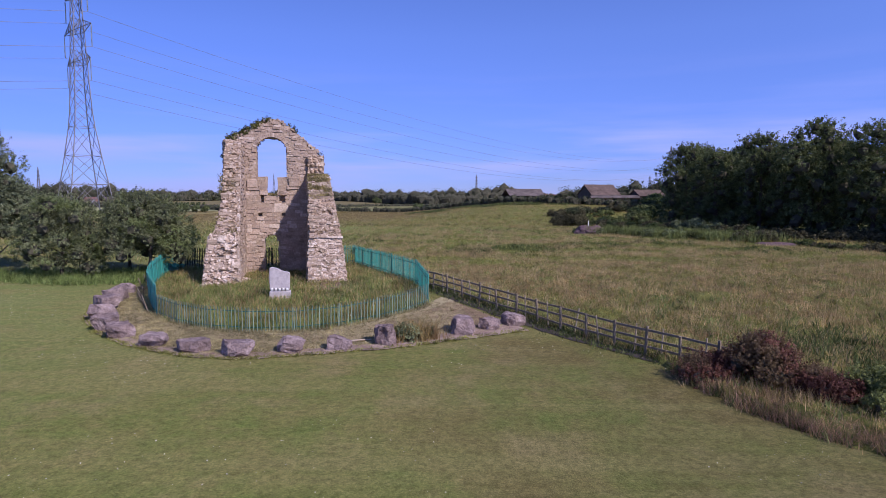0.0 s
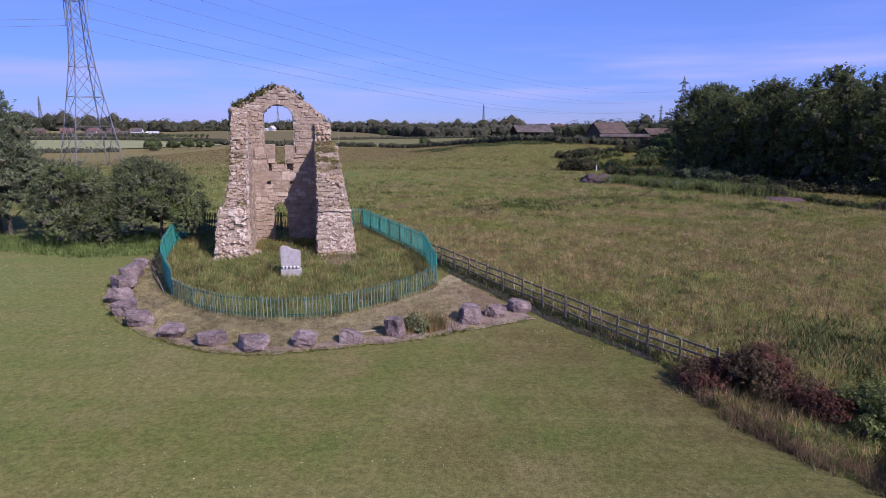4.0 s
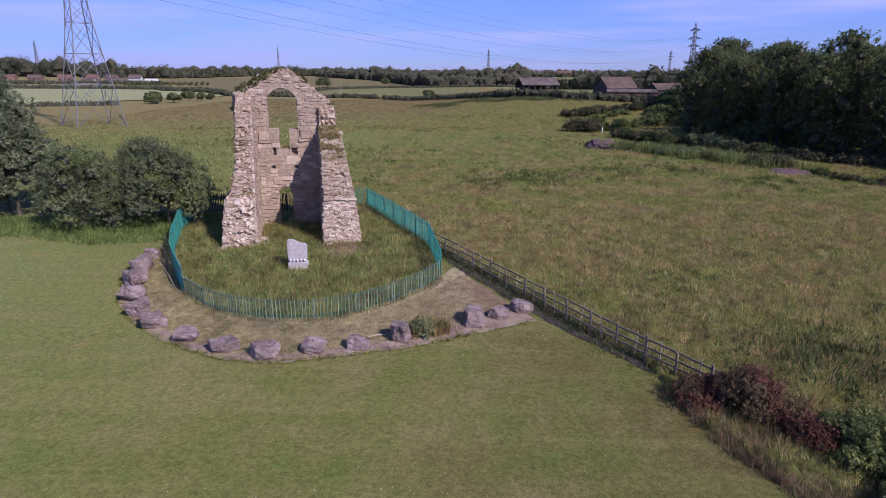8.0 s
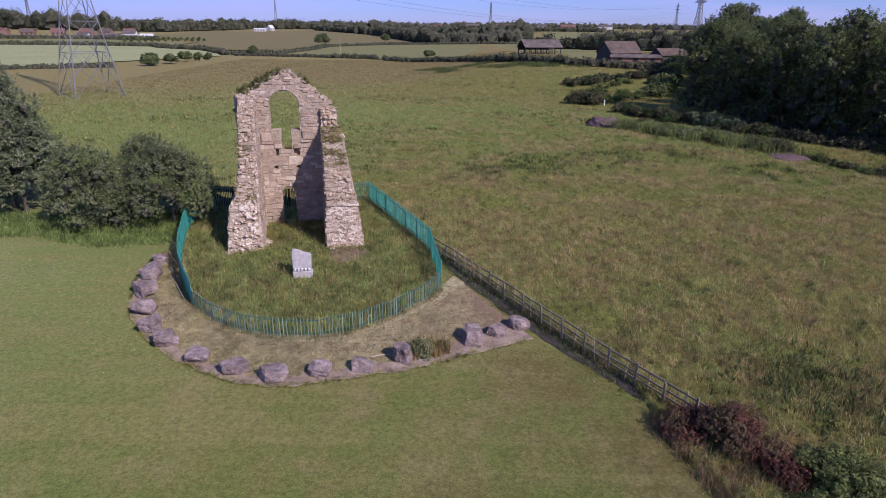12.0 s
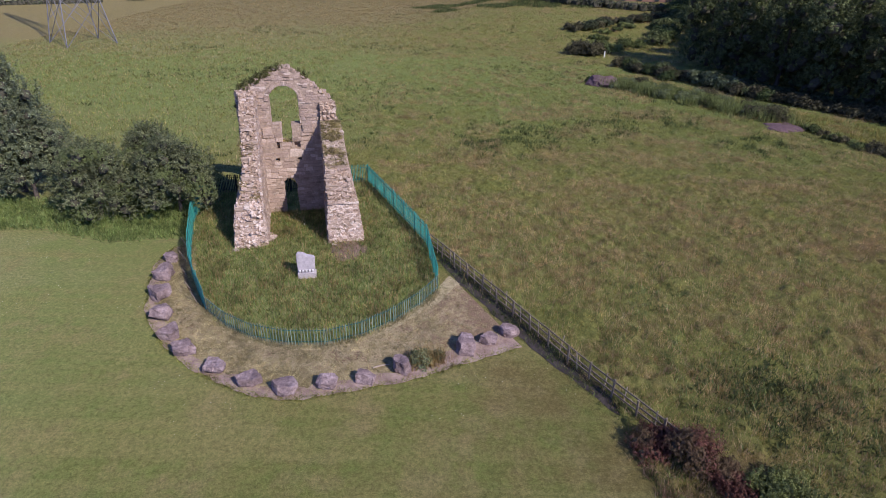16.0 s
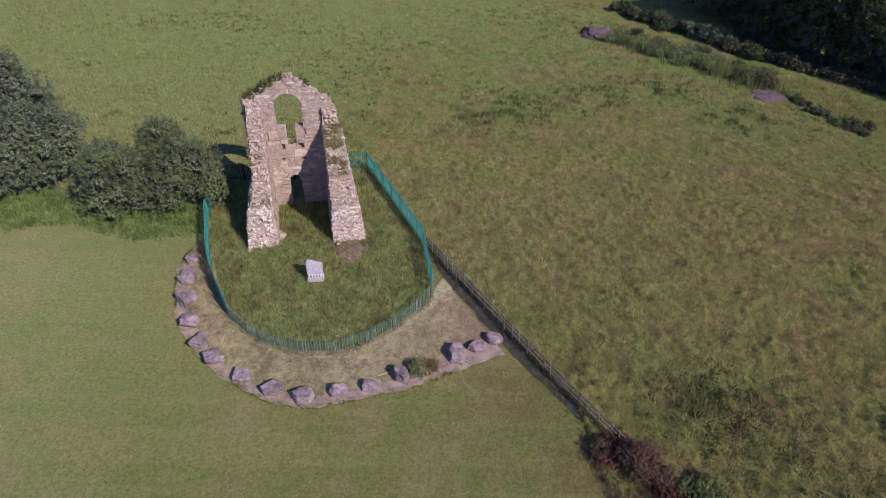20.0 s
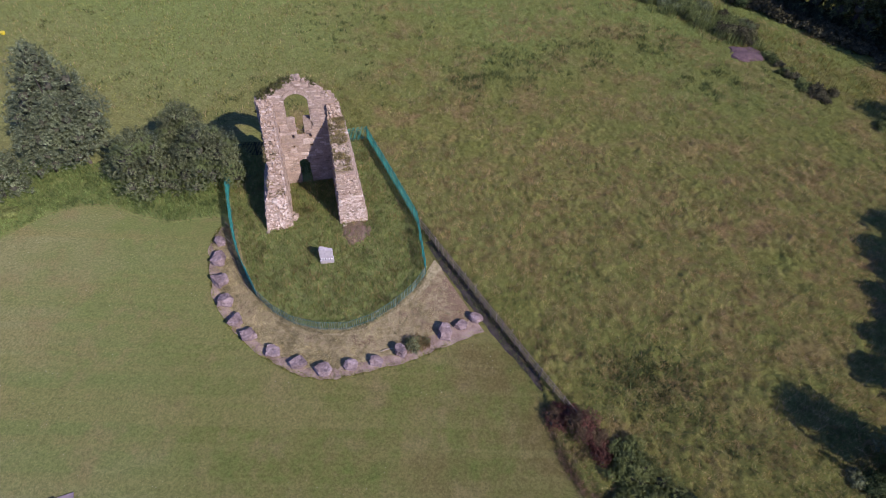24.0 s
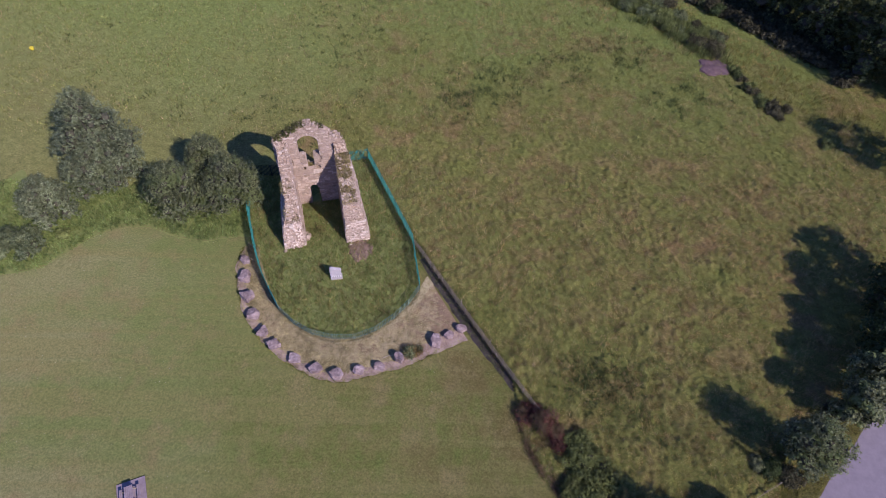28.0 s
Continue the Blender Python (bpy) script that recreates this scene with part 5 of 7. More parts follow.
def boulder(x, y, w, d, h, seed):
    bm = bmesh.new()
    bmesh.ops.create_cube(bm, size=1)
    bmesh.ops.subdivide_edges(bm, edges=bm.edges[:], cuts=10, use_grid_fill=True)
    g = np.random.default_rng(seed)
    cuts = [(Vector((*g.normal(size=2), g.normal(0, 0.35))).normalized(), g.uniform(0.40, 0.52)) for _ in range(6)] + [(Vector((*g.normal(0, 0.22, 2), 1)).normalized(), g.uniform(0.36, 0.44)), (Vector((*g.normal(0, 1, 2), 0.9)).normalized(), g.uniform(0.46, 0.56))]
    off = Vector((seed * 3.7, 0, 0))
    for v in bm.verts:
        p = v.co.copy()
        p = p.lerp(p.normalized() * 0.58, 0.24)
        for n, r in cuts:
            e = p.dot(n) - r
            if e > 0:
                p -= n * e
        p += noise.noise_vector(p * 2.0 + off) * 0.09 + noise.noise_vector(p * 5.5 + off) * 0.045 + noise.noise_vector(p * 14.0 + off) * 0.022
        v.co = Vector((p.x * w, p.y * d, (p.z + 0.40) * h))
    me = bpy.data.meshes.new("boulder")
    bm.to_mesh(me)
    bm.free()
    me.materials.append(BOULDER)
    ob = new("boulder", me)
    ob.matrix_basis = pose(x, y, gz(x, y) + 0.02, 0, 0, g.uniform(0, 360))
    return tagged(ob, "rough purplish-grey limestone boulder edging the dry grass", "boulder", "boulders round the ruin")


for k, (x, y, s, h) in enumerate(((-21.0, 40.2, 1.4, 1.0), (-20.5, 38.0, 1.95, 1.4), (-19.85, 35.5, 2.0, 1.45), (-18.75, 33.3, 1.95, 1.4), (-17.45, 31.2, 1.75, 1.35), (-16.0, 29.75, 1.7, 1.2), (-13.6, 28.3, 1.75, 0.95), (-11.35, 27.2, 1.75, 1.0), (-9.1, 26.6, 1.8, 1.05), (-6.85, 27.1, 1.6, 1.05), (-4.75, 27.65, 1.5, 0.95), (-2.7, 28.5, 1.5, 1.5), (1.0, 30.6, 1.95, 1.25), (2.5, 31.4, 1.4, 0.95), (3.75, 32.2, 1.5, 1.05))):
    boulder(x, y, s * 0.71, s * 0.64, h * 0.74, k + 1)
# a short pale stick left in the strip
bm = bmesh.new()
tube(bm, ((-0.5, 0, 0.06), (0, 0.05, 0.07), (0.55, 0, 0.06)), (0.05, 0.05, 0.03), 6)
me = bpy.data.meshes.new("stick"); bm.to_mesh(me); bm.free(); me.materials.append(STAKE)
o = tagged(new("stick", me), "short pale stick lying between the boulders", "stick")
o.matrix_basis = pose(-4.0, 28.8, gz(-4, 28.8) + 0.06, 0, 0, 20)


def picnic_table(x, y, turn):
    sl = bmesh.new()
    box(sl, (0, 0, 0.0), (2.5, 3.3, 0.16), None, 0.02)
    me = bpy.data.meshes.new("concrete_slab"); sl.to_mesh(me); sl.free(); me.materials.append(SLAB)
    o = tagged(new("concrete_slab", me), "pale concrete slab set in the lawn", "slab", kind="structure")
    o.matrix_basis = pose(x, y, gz(x, y) + 0.05, 0, 0, turn)
    t = thing("picnic_table", (x, y, gz(x, y) + 0.13), "grey weathered wooden picnic table with two benches", "picnic table", turn=turn)
    for k in range(5):
        bm = bmesh.new()
        box(bm, (-0.3 + 0.15 * k, 0, 0.74), (0.14, 1.8, 0.045), None, 0.006)
        part("table_board", bm, SLAB, t)
    for sx in (-1, 1):
        for k in range(2):
            bm = bmesh.new()
            box(bm, (sx * (0.68 + 0.14 * k), 0, 0.44), (0.13, 1.8, 0.045), None, 0.006)
            part("bench_board", bm, SLAB, t)
    for sy in (-0.62, 0.62):
        for sx in (-1, 1):
            bm = bmesh.new()
            tube(bm, ((sx * 0.72, sy, 0), (sx * 0.28, sy, 0.72)), (0.055, 0.055), 4)
            part("leg", bm, TIMBER, t)
        bm = bmesh.new()
        box(bm, (0, sy, 0.39), (1.66, 0.045, 0.1), None, 0.006)
        part("cross_beam", bm, TIMBER, t)


picnic_table(-26.1, 14.2, 22)

# ---- trees and bushes ----
def limbs(h, r, seed, spread, fork=0.3):
    """A tapered trunk with limbs; gives the mesh and the limb ends."""
    g = np.random.default_rng(seed)
    bm = bmesh.new()
    lean = g.normal(0, 0.05, 2)
    top = Vector((lean[0] * h, lean[1] * h, h * 0.85))
    path = [Vector((0, 0, -0.2)), Vector((0.02, 0, h * 0.12)), top * 0.35 + Vector((g.normal(0, 0.1), g.normal(0, 0.1), 0)), top * 0.7, top]
    tube(bm, path, (r * 1.35, r, r * 0.75, r * 0.42, r * 0.1), 8)
    ends = []
    for k in range(9):
        f = fork + (0.9 - fork) * k / 9
        p = top * f
        t = k * 2.4 + g.uniform(-0.4, 0.4)
        l = spread * (1 - 0.45 * f) * g.uniform(0.7, 1.0)
        q = p + Vector((math.cos(t) * l, math.sin(t) * l, l * g.uniform(0.3, 0.8)))
        m = (p + q) / 2 + Vector((0, 0, l * 0.12))
        tube(bm, (p, m, q), (r * 0.45 * (1.1 - f), r * 0.28 * (1.1 - f), 0.02), 5)
        ends.append(q)
    return bm, ends


def tree_clumps(h, spread, base, n, seed, top=1.0):
    """Clumps of an uneven crown between base and h."""
    g = np.random.default_rng(seed)
    out = []
    for k in range(n):
        f = (k + 0.5) / n
        z = base + (h - base) * f
        wide = spread * math.sin(math.pi * (0.18 + 0.74 * f)) ** 0.8
        t = k * 2.399 + g.uniform(-0.5, 0.5)
        rr = wide * (0.35 + 0.5 * g.random())
        r = spread * (0.30 + 0.18 * g.random()) * (1.0 if f < 0.75 else 0.8)
        out.append((math.cos(t) * rr, math.sin(t) * rr, min(z, h - r * 0.75), r))
    return out


def dome_clumps(h, spread, base, n, seed, top=1.0):
    """Clumps of a round, dense crown."""
    g = np.random.default_rng(seed)
    out = [(0, 0, base + (h - base) * 0.45, spread * 0.5)]
    for k in range(n):
        f = (k + 0.5) / n
        t = k * 2.399 + g.uniform(-0.35, 0.35)
        r = spread * g.uniform(0.24, 0.34)
        c = math.sqrt(1 - f * f)
        out.append((math.cos(t) * c * (spread - r), math.sin(t) * c * (spread - r), base + r * 0.6 + f * (h - base - r * 1.5) * g.uniform(0.9, 1.05), r))
    return out


def spire_clumps(h, spread, base, n, seed, top=1.0):
    """Clumps of a loose crown that narrows to a point."""
    g = np.random.default_rng(seed)
    out = []
    for k in range(n):
        f = (k + 0.5) / n
        wide = spread * (1 - f) ** 0.62 * smooth(-0.15, 0.18, f) * g.uniform(0.6, 1.1)
        t = k * 2.399 + g.uniform(-0.5, 0.5)
        r = spread * (0.34 - 0.17 * f) * g.uniform(0.8, 1.15)
        out.append((math.cos(t) * max(0, wide - r * 0.6), math.sin(t) * max(0, wide - r * 0.6), base + r + f * (h - base - r * 1.6), r))
    return out


def tree(name, x, y, h, spread, base, seed, mat, n, size, label, group="", clump=16, trunk_r=0.16, core=0.5, form=tree_clumps):
    t = thing(name, (x, y, gz(x, y)), label, "tree", group)
    bm, ends = limbs(h, trunk_r, seed, spread * 0.8, max(0.15, base / h))
    part("trunk", bm, BARK, t)
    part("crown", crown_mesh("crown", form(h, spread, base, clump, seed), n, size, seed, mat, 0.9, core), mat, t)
    return t


def bush(name, x, y, r, h, seed, mat, n, size, label, category="bush", group="", clump=7):
    t = thing(name, (x, y, gz(x, y)), label, category, group)
    g = np.random.default_rng(seed)
    cl = []
    for k in range(clump):
        a, d = g.uniform(0, 6.28), r * math.sqrt(g.random()) * 0.75
        s = min(r, h) * g.uniform(0.38, 0.6)
        cl.append((math.cos(a) * d, math.sin(a) * d, max(s * 0.35, (h - s * 0.9) * (1 - 0.6 * (d / r) ** 2) * g.uniform(0.5, 1.0)), s))
    bm = bmesh.new()
    for k in range(5):
        a = k * 1.26
        tube(bm, ((0, 0, -0.1), (math.cos(a) * r * 0.3, math.sin(a) * r * 0.3, h * 0.35), (math.cos(a) * r * 0.5, math.sin(a) * r * 0.5, h * 0.7)), (0.05, 0.035, 0.01), 5)
    part("stem", bm, BARK, t)
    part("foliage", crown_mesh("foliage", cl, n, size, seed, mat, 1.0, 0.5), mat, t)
    return t


tree("hawthorn_tree", -23.9, 49.2, 6.9, 4.0, 0.7, 11, LEAF_HAW, 52000, 0.062, "round dense hawthorn tree with grey-green leaves beside the palisade", "trees by the ruin", 26, 0.14, 0.46, dome_clumps)
tree("hawthorn_tree", -30.3, 48.0, 7.1, 3.8, 0.0, 12, LEAF_HAW, 48000, 0.062, "round dense hawthorn tree with grey-green leaves in rough grass", "trees by the ruin", 26, 0.14, 0.46, dome_clumps)
tree("hawthorn_tree", -27.6, 53.2, 6.9, 2.7, 1.0, 16, LEAF_HAW, 30000, 0.065, "round hawthorn tree with grey-green leaves behind two others", "trees by the ruin", 24, 0.14, 0.46, dome_clumps)
tree("alder_tree", -40.3, 53.2, 13.2, 5.4, 1.4, 13, LEAF_ALDER, 50000, 0.075, "tall loose grey-green tree with a pointed uneven crown", "trees by the ruin", 46, 0.2, 0.46, spire_clumps)
tree("alder_tree", -38.2, 51.6, 8.8, 3.4, 1.5, 14, LEAF_ALDER, 30000, 0.075, "grey-green tree leaning against a taller one", "trees by the ruin", 24, 0.16, 0.46, dome_clumps)
tree("alder_tree", -41.2, 50.0, 6.6, 2.8, 0.7, 63, LEAF_ALDER, 18000, 0.075, "grey-green young tree in front of a taller one", "trees by the ruin", 22, 0.14, 0.46, dome_clumps)
tree("hawthorn_tree", -44.6, 45.8, 6.6, 3.0, 0.5, 15, LEAF_ALDER, 24000, 0.085, "broad grey-green tree at the lawn's edge", "trees by the ruin", 26, 0.14, 0.46, dome_clumps)
bush("elder_bush", -42.9, 43.3, 0.8, 1.1, 18, LEAF_FRESH, 3000, 0.08, "bright green young bush at the lawn's edge")
bush("nettle_clump", -45.8, 41.2, 2.3, 1.6, 19, LEAF_GREY, 8000, 0.09, "dull green nettle bed at the lawn's edge")
bush("nettle_clump", -48.4, 41.6, 2.4, 1.7, 20, LEAF_GREY, 8000, 0.09, "dull green nettle bed at the lawn's edge")

# hedge end by the timber fence
bush("bramble_bush", 10.1, 22.8, 1.1, 1.15, 21, LEAF_RED, 12600, 0.032, "dusty brown-red bramble bush at the fence end", clump=9)
bush("copper_bush", 11.9, 21.9, 1.2, 2.1, 22, LEAF_RED, 22400, 0.036, "dense copper-red bush in the hedge", clump=12)
bush("copper_bush", 13.0, 20.9, 0.75, 1.3, 32, LEAF_RED, 12600, 0.036, "small copper-red bush in the hedge", clump=8)
bush("copper_bush", 13.1, 19.6, 0.85, 1.1, 37, LEAF_RED, 11200, 0.036, "low copper-red bush in the hedge", clump=8)
bush("copper_bush", 11.1, 22.8, 0.8, 1.2, 33, LEAF_RED, 11200, 0.036, "small copper-red bush in the hedge", clump=8)
bush("green_bush", 14.9, 20.3, 1.3, 1.35, 23, LEAF_FRESH, 15000, 0.042, "low leafy bright green bush in the hedge", clump=9)
bush("green_bush", 15.5, 18.5, 1.5, 1.9, 24, LEAF_FRESH, 14000, 0.046, "leafy bright green bush in the hedge", clump=9)
bush("green_bush", 14.9, 16.4, 1.1, 1.2, 25, LEAF_FRESH, 12600, 0.046, "leafy bright green bush in the hedge", clump=9)
bush("green_bush", 16.9, 16.4, 1.7, 1.8, 26, LEAF_FRESH, 14000, 0.05, "leafy bright green bush in the hedge", clump=9)
bush("green_bush", 17.4, 13.4, 2.0, 2.2, 27, LEAF_FRESH, 16800, 0.055, "leafy bright green bush in the hedge", clump=9)
bush("green_bush", 14.1, 18.2, 1.0, 1.2, 28, LEAF_FRESH, 11200, 0.04, "low olive green bush in the hedge", clump=8)
bush("green_bush", 15.6, 14.6, 1.5, 1.6, 34, LEAF_FRESH, 12600, 0.05, "leafy bright green bush in the hedge", clump=9)
bush("green_bush", 13.6, 15.6, 0.9, 1.1, 36, LEAF_FRESH, 9800, 0.045, "small bright green bush at the lawn's edge", clump=8)
bush("bramble_bush", 15.2, 13.0, 1.3, 1.3, 35, LEAF_RED, 12600, 0.036, "dusty brown-red bramble bush in the hedge", clump=9)
bush("green_bush", 19.8, 11.8, 2.2, 2.2, 29, LEAF_FRESH, 16800, 0.06, "leafy bright green bush in the hedge", clump=9)
bush("weed_bush", -1.7, 29.3, 0.8, 0.85, 30, LEAF_GREY, 1800, 0.05, "small dark weedy bush between two boulders", clump=7)
bush("weed_bush", -0.75, 29.7, 0.5, 0.6, 31, LEAF_GREY, 900, 0.05, "small dark weedy bush between two boulders", clump=6)

# trees along the road
for k, (x, y, h, s) in enumerate(((35.9, 18.9, 7.2, 3.0), (24.0, 10.0, 7.0, 3.0), (48.2, 30.0, 7.9, 3.0), (51.0, 35.4, 8.8, 3.4), (44.8, 26.2, 6.8, 2.6), (42.2, 23.2, 6.4, 2.2), (46.9, 28.0, 7.2, 2.7), (50.2, 32.6, 8.2, 3.0), (53.6, 38.6, 9.0, 3.3), (66.0, 56.0, 12.0, 4.5), (29.0, 11.6, 4.0, 2.2))):
    tree("roadside_tree", x, y, h, s, 1.2, 40 + k, LEAF_HAW if k in (0, 4, 5) else LEAF, 6000 if k else 26000, 0.15 if k else 0.08, "dark green broadleaf tree standing beside the road", "trees by the road", 18, 0.14)

for k, (x, y, r, h) in enumerate(((33.6, 17.6, 1.3, 1.3), (34.8, 17.2, 1.2, 1.5), (37.6, 19.4, 1.3, 1.6), (38.9, 21.0, 1.4, 1.8), (41.0, 23.0, 1.4, 1.7), (32.4, 18.4, 1.0, 0.9))):
    bush("roadside_scrub", x, y, r, h, 450 + k, (LEAF, LEAF_THORN, LEAF_HAW)[k % 3], 5000, 0.07, "dark green scrub under the roadside trees", "bush", "scrub by the road", 8)

# the wood
kinds = []
for k in range(5):
    t = tree("woodland_tree", 49 + 0.5 * k, 122 - 8 * k if k else 122, 16.5 + 0.6 * k, 5.7, 1.0, 60 + k, LEAF_WOOD, 30000, 0.135, "tall dark broadleaf tree in dense woodland", "woodland trees", 34, 0.3, 0.42)
    kinds.append(t)
edge = [(49, 122), (50.6, 112.3), (53.7, 103.3), (57.6, 95.4), (62.0, 87.6), (67.0, 80), (72.0, 73), (79.5, 68.3), (86, 61.5), (93, 55.5)]
for k, t in enumerate(kinds):
    x, y = edge[2 * k]
    t.matrix_basis = pose(x, y, gz(x, y)) @ Matrix.Diagonal((1, 1, 0.93 + 0.07 * smooth(68, 122, y), 1))
spots = [edge[k] for k in (1, 3, 5, 7, 9)]
for r in range(1, 3):
    spots += [(x + 8.5 * r + rng.uniform(-2, 2), y + 6.5 * r + rng.uniform(-2, 2)) for x, y in edge]
spots += [(66, 160), (72, 172), (79, 186), (88, 200), (84, 168), (94, 182), (62, 146), (72, 150), (98, 212)]
for k, (x, y) in enumerate(spots):
    f = rng.uniform(0.9, 1.06)
    copy_thing(kinds[k % 5], pose(x, y, gz(x, y), 0, 0, rng.uniform(0, 360)) @ Matrix.Diagonal((f, f, f * rng.uniform(0.9, 1.08) * (0.96 + 0.04 * smooth(68, 122, y)), 1)))

HEDGE = [(32.2, 119.6), (34.5, 114.5), (38.6, 108.6), (43.6, 102.3), (48.2, 94.2), (53.4, 89.6), (57.0, 84.4), (62.5, 77.5)]
for k, (x, y) in enumerate(along(HEDGE[3:], 18)):                                        # undergrowth before the wood, added to stand in for its black shadow
    for back in (0.4, 4.0):
        bush("thorn_scrub", x + back * 0.9 + rng.normal(0, 0.5), y + back * 0.7 + rng.normal(0, 0.5), rng.uniform(1.8, 2.5), rng.uniform(1.4, 2.2), 300 + k + int(back * 10), LEAF_THORN if back < 1 else LEAF_FAR, 1500, 0.17, "dark brownish thorn scrub at the wood's edge", "bush", "thorn scrub", 7)

# scrub and hedges in the meadow
for k, (x, y) in enumerate(along(HEDGE[:5], 22)):
    # four taller bushes, their lit look put into paler, greener leaves
    fresh = k in (11, 13, 14, 16)
    bush("hedge_bush", x + rng.normal(0, 0.45), y + rng.normal(0, 0.45), rng.uniform(1.5, 2.1), rng.uniform(1.8, 2.5) + 0.5 * fresh, 100 + k, LEAF_GREY if fresh else (LEAF_THORN, LEAF, LEAF_THORN, LEAF_WOOD)[k % 4], 3000, 0.115, "green lit hawthorn bush in a field hedge" if fresh else "dark brownish hawthorn bush in a field hedge", "bush", "field hedge", 6)
for k in range(9):
    f = k / 8
    bush("nettle_clump", 45.6 + 4.0 * f + rng.normal(0, 0.5), 79.0 - 9.5 * f + rng.normal(0, 0.4), rng.uniform(1.0, 1.5), rng.uniform(0.7, 1.2), 380 + k, (RANK, WEED, LEAF_THORN)[k % 3], 1800, 0.085, "grey-green clump of nettles and brambles in the meadow", "bush", "nettle strip", 6)
for k in range(30):
    f = k / 29
    x, y = 27.5 + 17 * f + rng.normal(0, 0.8), 103.2 - 21 * f + rng.normal(0, 0.9)
    bush("nettle_clump", x, y, 1.7, rng.uniform(1.1, 1.8) * (1.25 if k > 24 else 1), 120 + k, LEAF_THORN if k > 24 else (RANK, LEAF_GREY, RANK)[k % 3], 2000, 0.10, "grey-green clump of nettles and brambles in the meadow", "bush", "nettle strip", 6)
for k in range(14):
    f = k / 13
    x, y = 30.5 + 15.5 * f + rng.normal(0, 0.6), 105.5 - 20 * f + rng.normal(0, 0.7)
    bush("nettle_clump", x, y, rng.uniform(1.1, 1.7), rng.uniform(0.9, 1.7), 340 + k, (LEAF_GREY, LEAF_THORN, RANK)[k % 3], 2000, 0.09, "grey-green clump of nettles and brambles in the meadow", "bush", "nettle strip", 6)
for k in range(12):
    f = k / 11
    bush("thorn_scrub", 47 + 20 * f, 148 + 42 * f + rng.normal(0, 2.0), rng.uniform(2.5, 3.5), rng.uniform(2.5, 4.0), 170 + k, LEAF if k % 3 else LEAF_WOOD, 1500, 0.26, "dark thorn scrub in the wood's shade", "bush", "thorn scrub", 6)
strip = np.array([(x, y, gz(x, y)) for x, y in [(27 + 18 * f + rng.normal(0, 1.3), 103 - 21 * f + rng.normal(0, 1.3)) for f in rng.random(1300)] if noise.noise(Vector((x * 0.45, y * 0.45, 3.0))) > -0.12])
tagged(new("nettles", quick_mesh("nettles", blades(strip, 1.6, 0.045, 73, 9, 0.25, 0.16), 3, RANK)), "tall grey-green nettles in the strip across the meadow", "nettles", kind="stuff")
bush("hedge_bush", 26.2, 134, 2.8, 2.8, 140, LEAF_THORN, 8000, 0.12, "broad dark thorn bush standing in the meadow")
bush("hedge_bush", 29.0, 131.5, 2.6, 2.7, 146, LEAF_THORN, 8000, 0.12, "broad dark thorn bush standing in the meadow")
bush("hedge_bush", 33.5, 137, 4.2, 1.7, 141, RANK, 9000, 0.10, "grassy green bush on a bank in the meadow")
bush("hedge_bush", 38.5, 142, 4.6, 1.8, 147, WEED, 9000, 0.10, "grassy green bush on a bank in the meadow")
for k, (x, y) in enumerate(along([(30.5, 160), (33.5, 160.5), (39, 166), (49, 170), (60, 178), (68, 184)], 15)):
    bush("thorn_scrub", x, y + rng.normal(0, 0.6), rng.uniform(2.2, 3.0), rng.uniform(1.6, 2.6), 410 + k, (LEAF_THORN, LEAF_FAR)[k % 2], 1600, 0.19, "dark thorn bush in an old hedge up to the farm", "bush", "old hedge", 6)
for k, (x, y) in enumerate(((31.5, 140), (33, 146), (34.5, 152), (36.5, 157), (40, 160), (44, 164))):
    bush("bank_scrub", x, y, rng.uniform(2.4, 3.2), rng.uniform(0.9, 1.4), 430 + k, (WEED, RANK)[k % 2], 3600, 0.14, "low grassy scrub on a bank in the meadow", "bush", "bank scrub", 7)
bush("nettle_clump", 50.4, 69.0, 2.2, 1.3, 143, LEAF_THORN, 5000, 0.08, "dark clump of brambles in the meadow")
bush("nettle_clump", 55.0, 62.5, 1.8, 0.9, 144, RANK, 4000, 0.08, "dark clump of brambles in the meadow")
bush("nettle_clump", 23.5, 105.5, 1.6, 1.0, 145, LEAF, 1200, 0.15, "dark weeds beside a soil heap")
bm = bmesh.new()
box(bm, (0, 0, 0.65), (0.22, 0.12, 1.5), None, 0.02)
me = bpy.data.meshes.new("marker_post"); bm.to_mesh(me); bm.free(); me.materials.append(WHITE)
o = tagged(new("marker_post", me), "short white marker post beside a thorn bush", "post")
o.location = (31.0, 129.5, gz(31.0, 129.5))
bm = bmesh.new()
bmesh.ops.create_cone(bm, cap_ends=True, segments=14, radius1=0.27, radius2=0.33, depth=0.4, matrix=Matrix.Translation((0, 0, 0.2)))
bmesh.ops.bevel(bm, geom=bm.edges[:], offset=0.03, segments=1, affect="EDGES")
me = bpy.data.meshes.new("yellow_tub"); bm.to_mesh(me); bm.free(); me.materials.append(YELLOW)
o = tagged(new("yellow_tub", me), "yellow plastic feed tub in the pasture", "tub")
o.location = (-61, 78.5, gz(-61, 78.5))


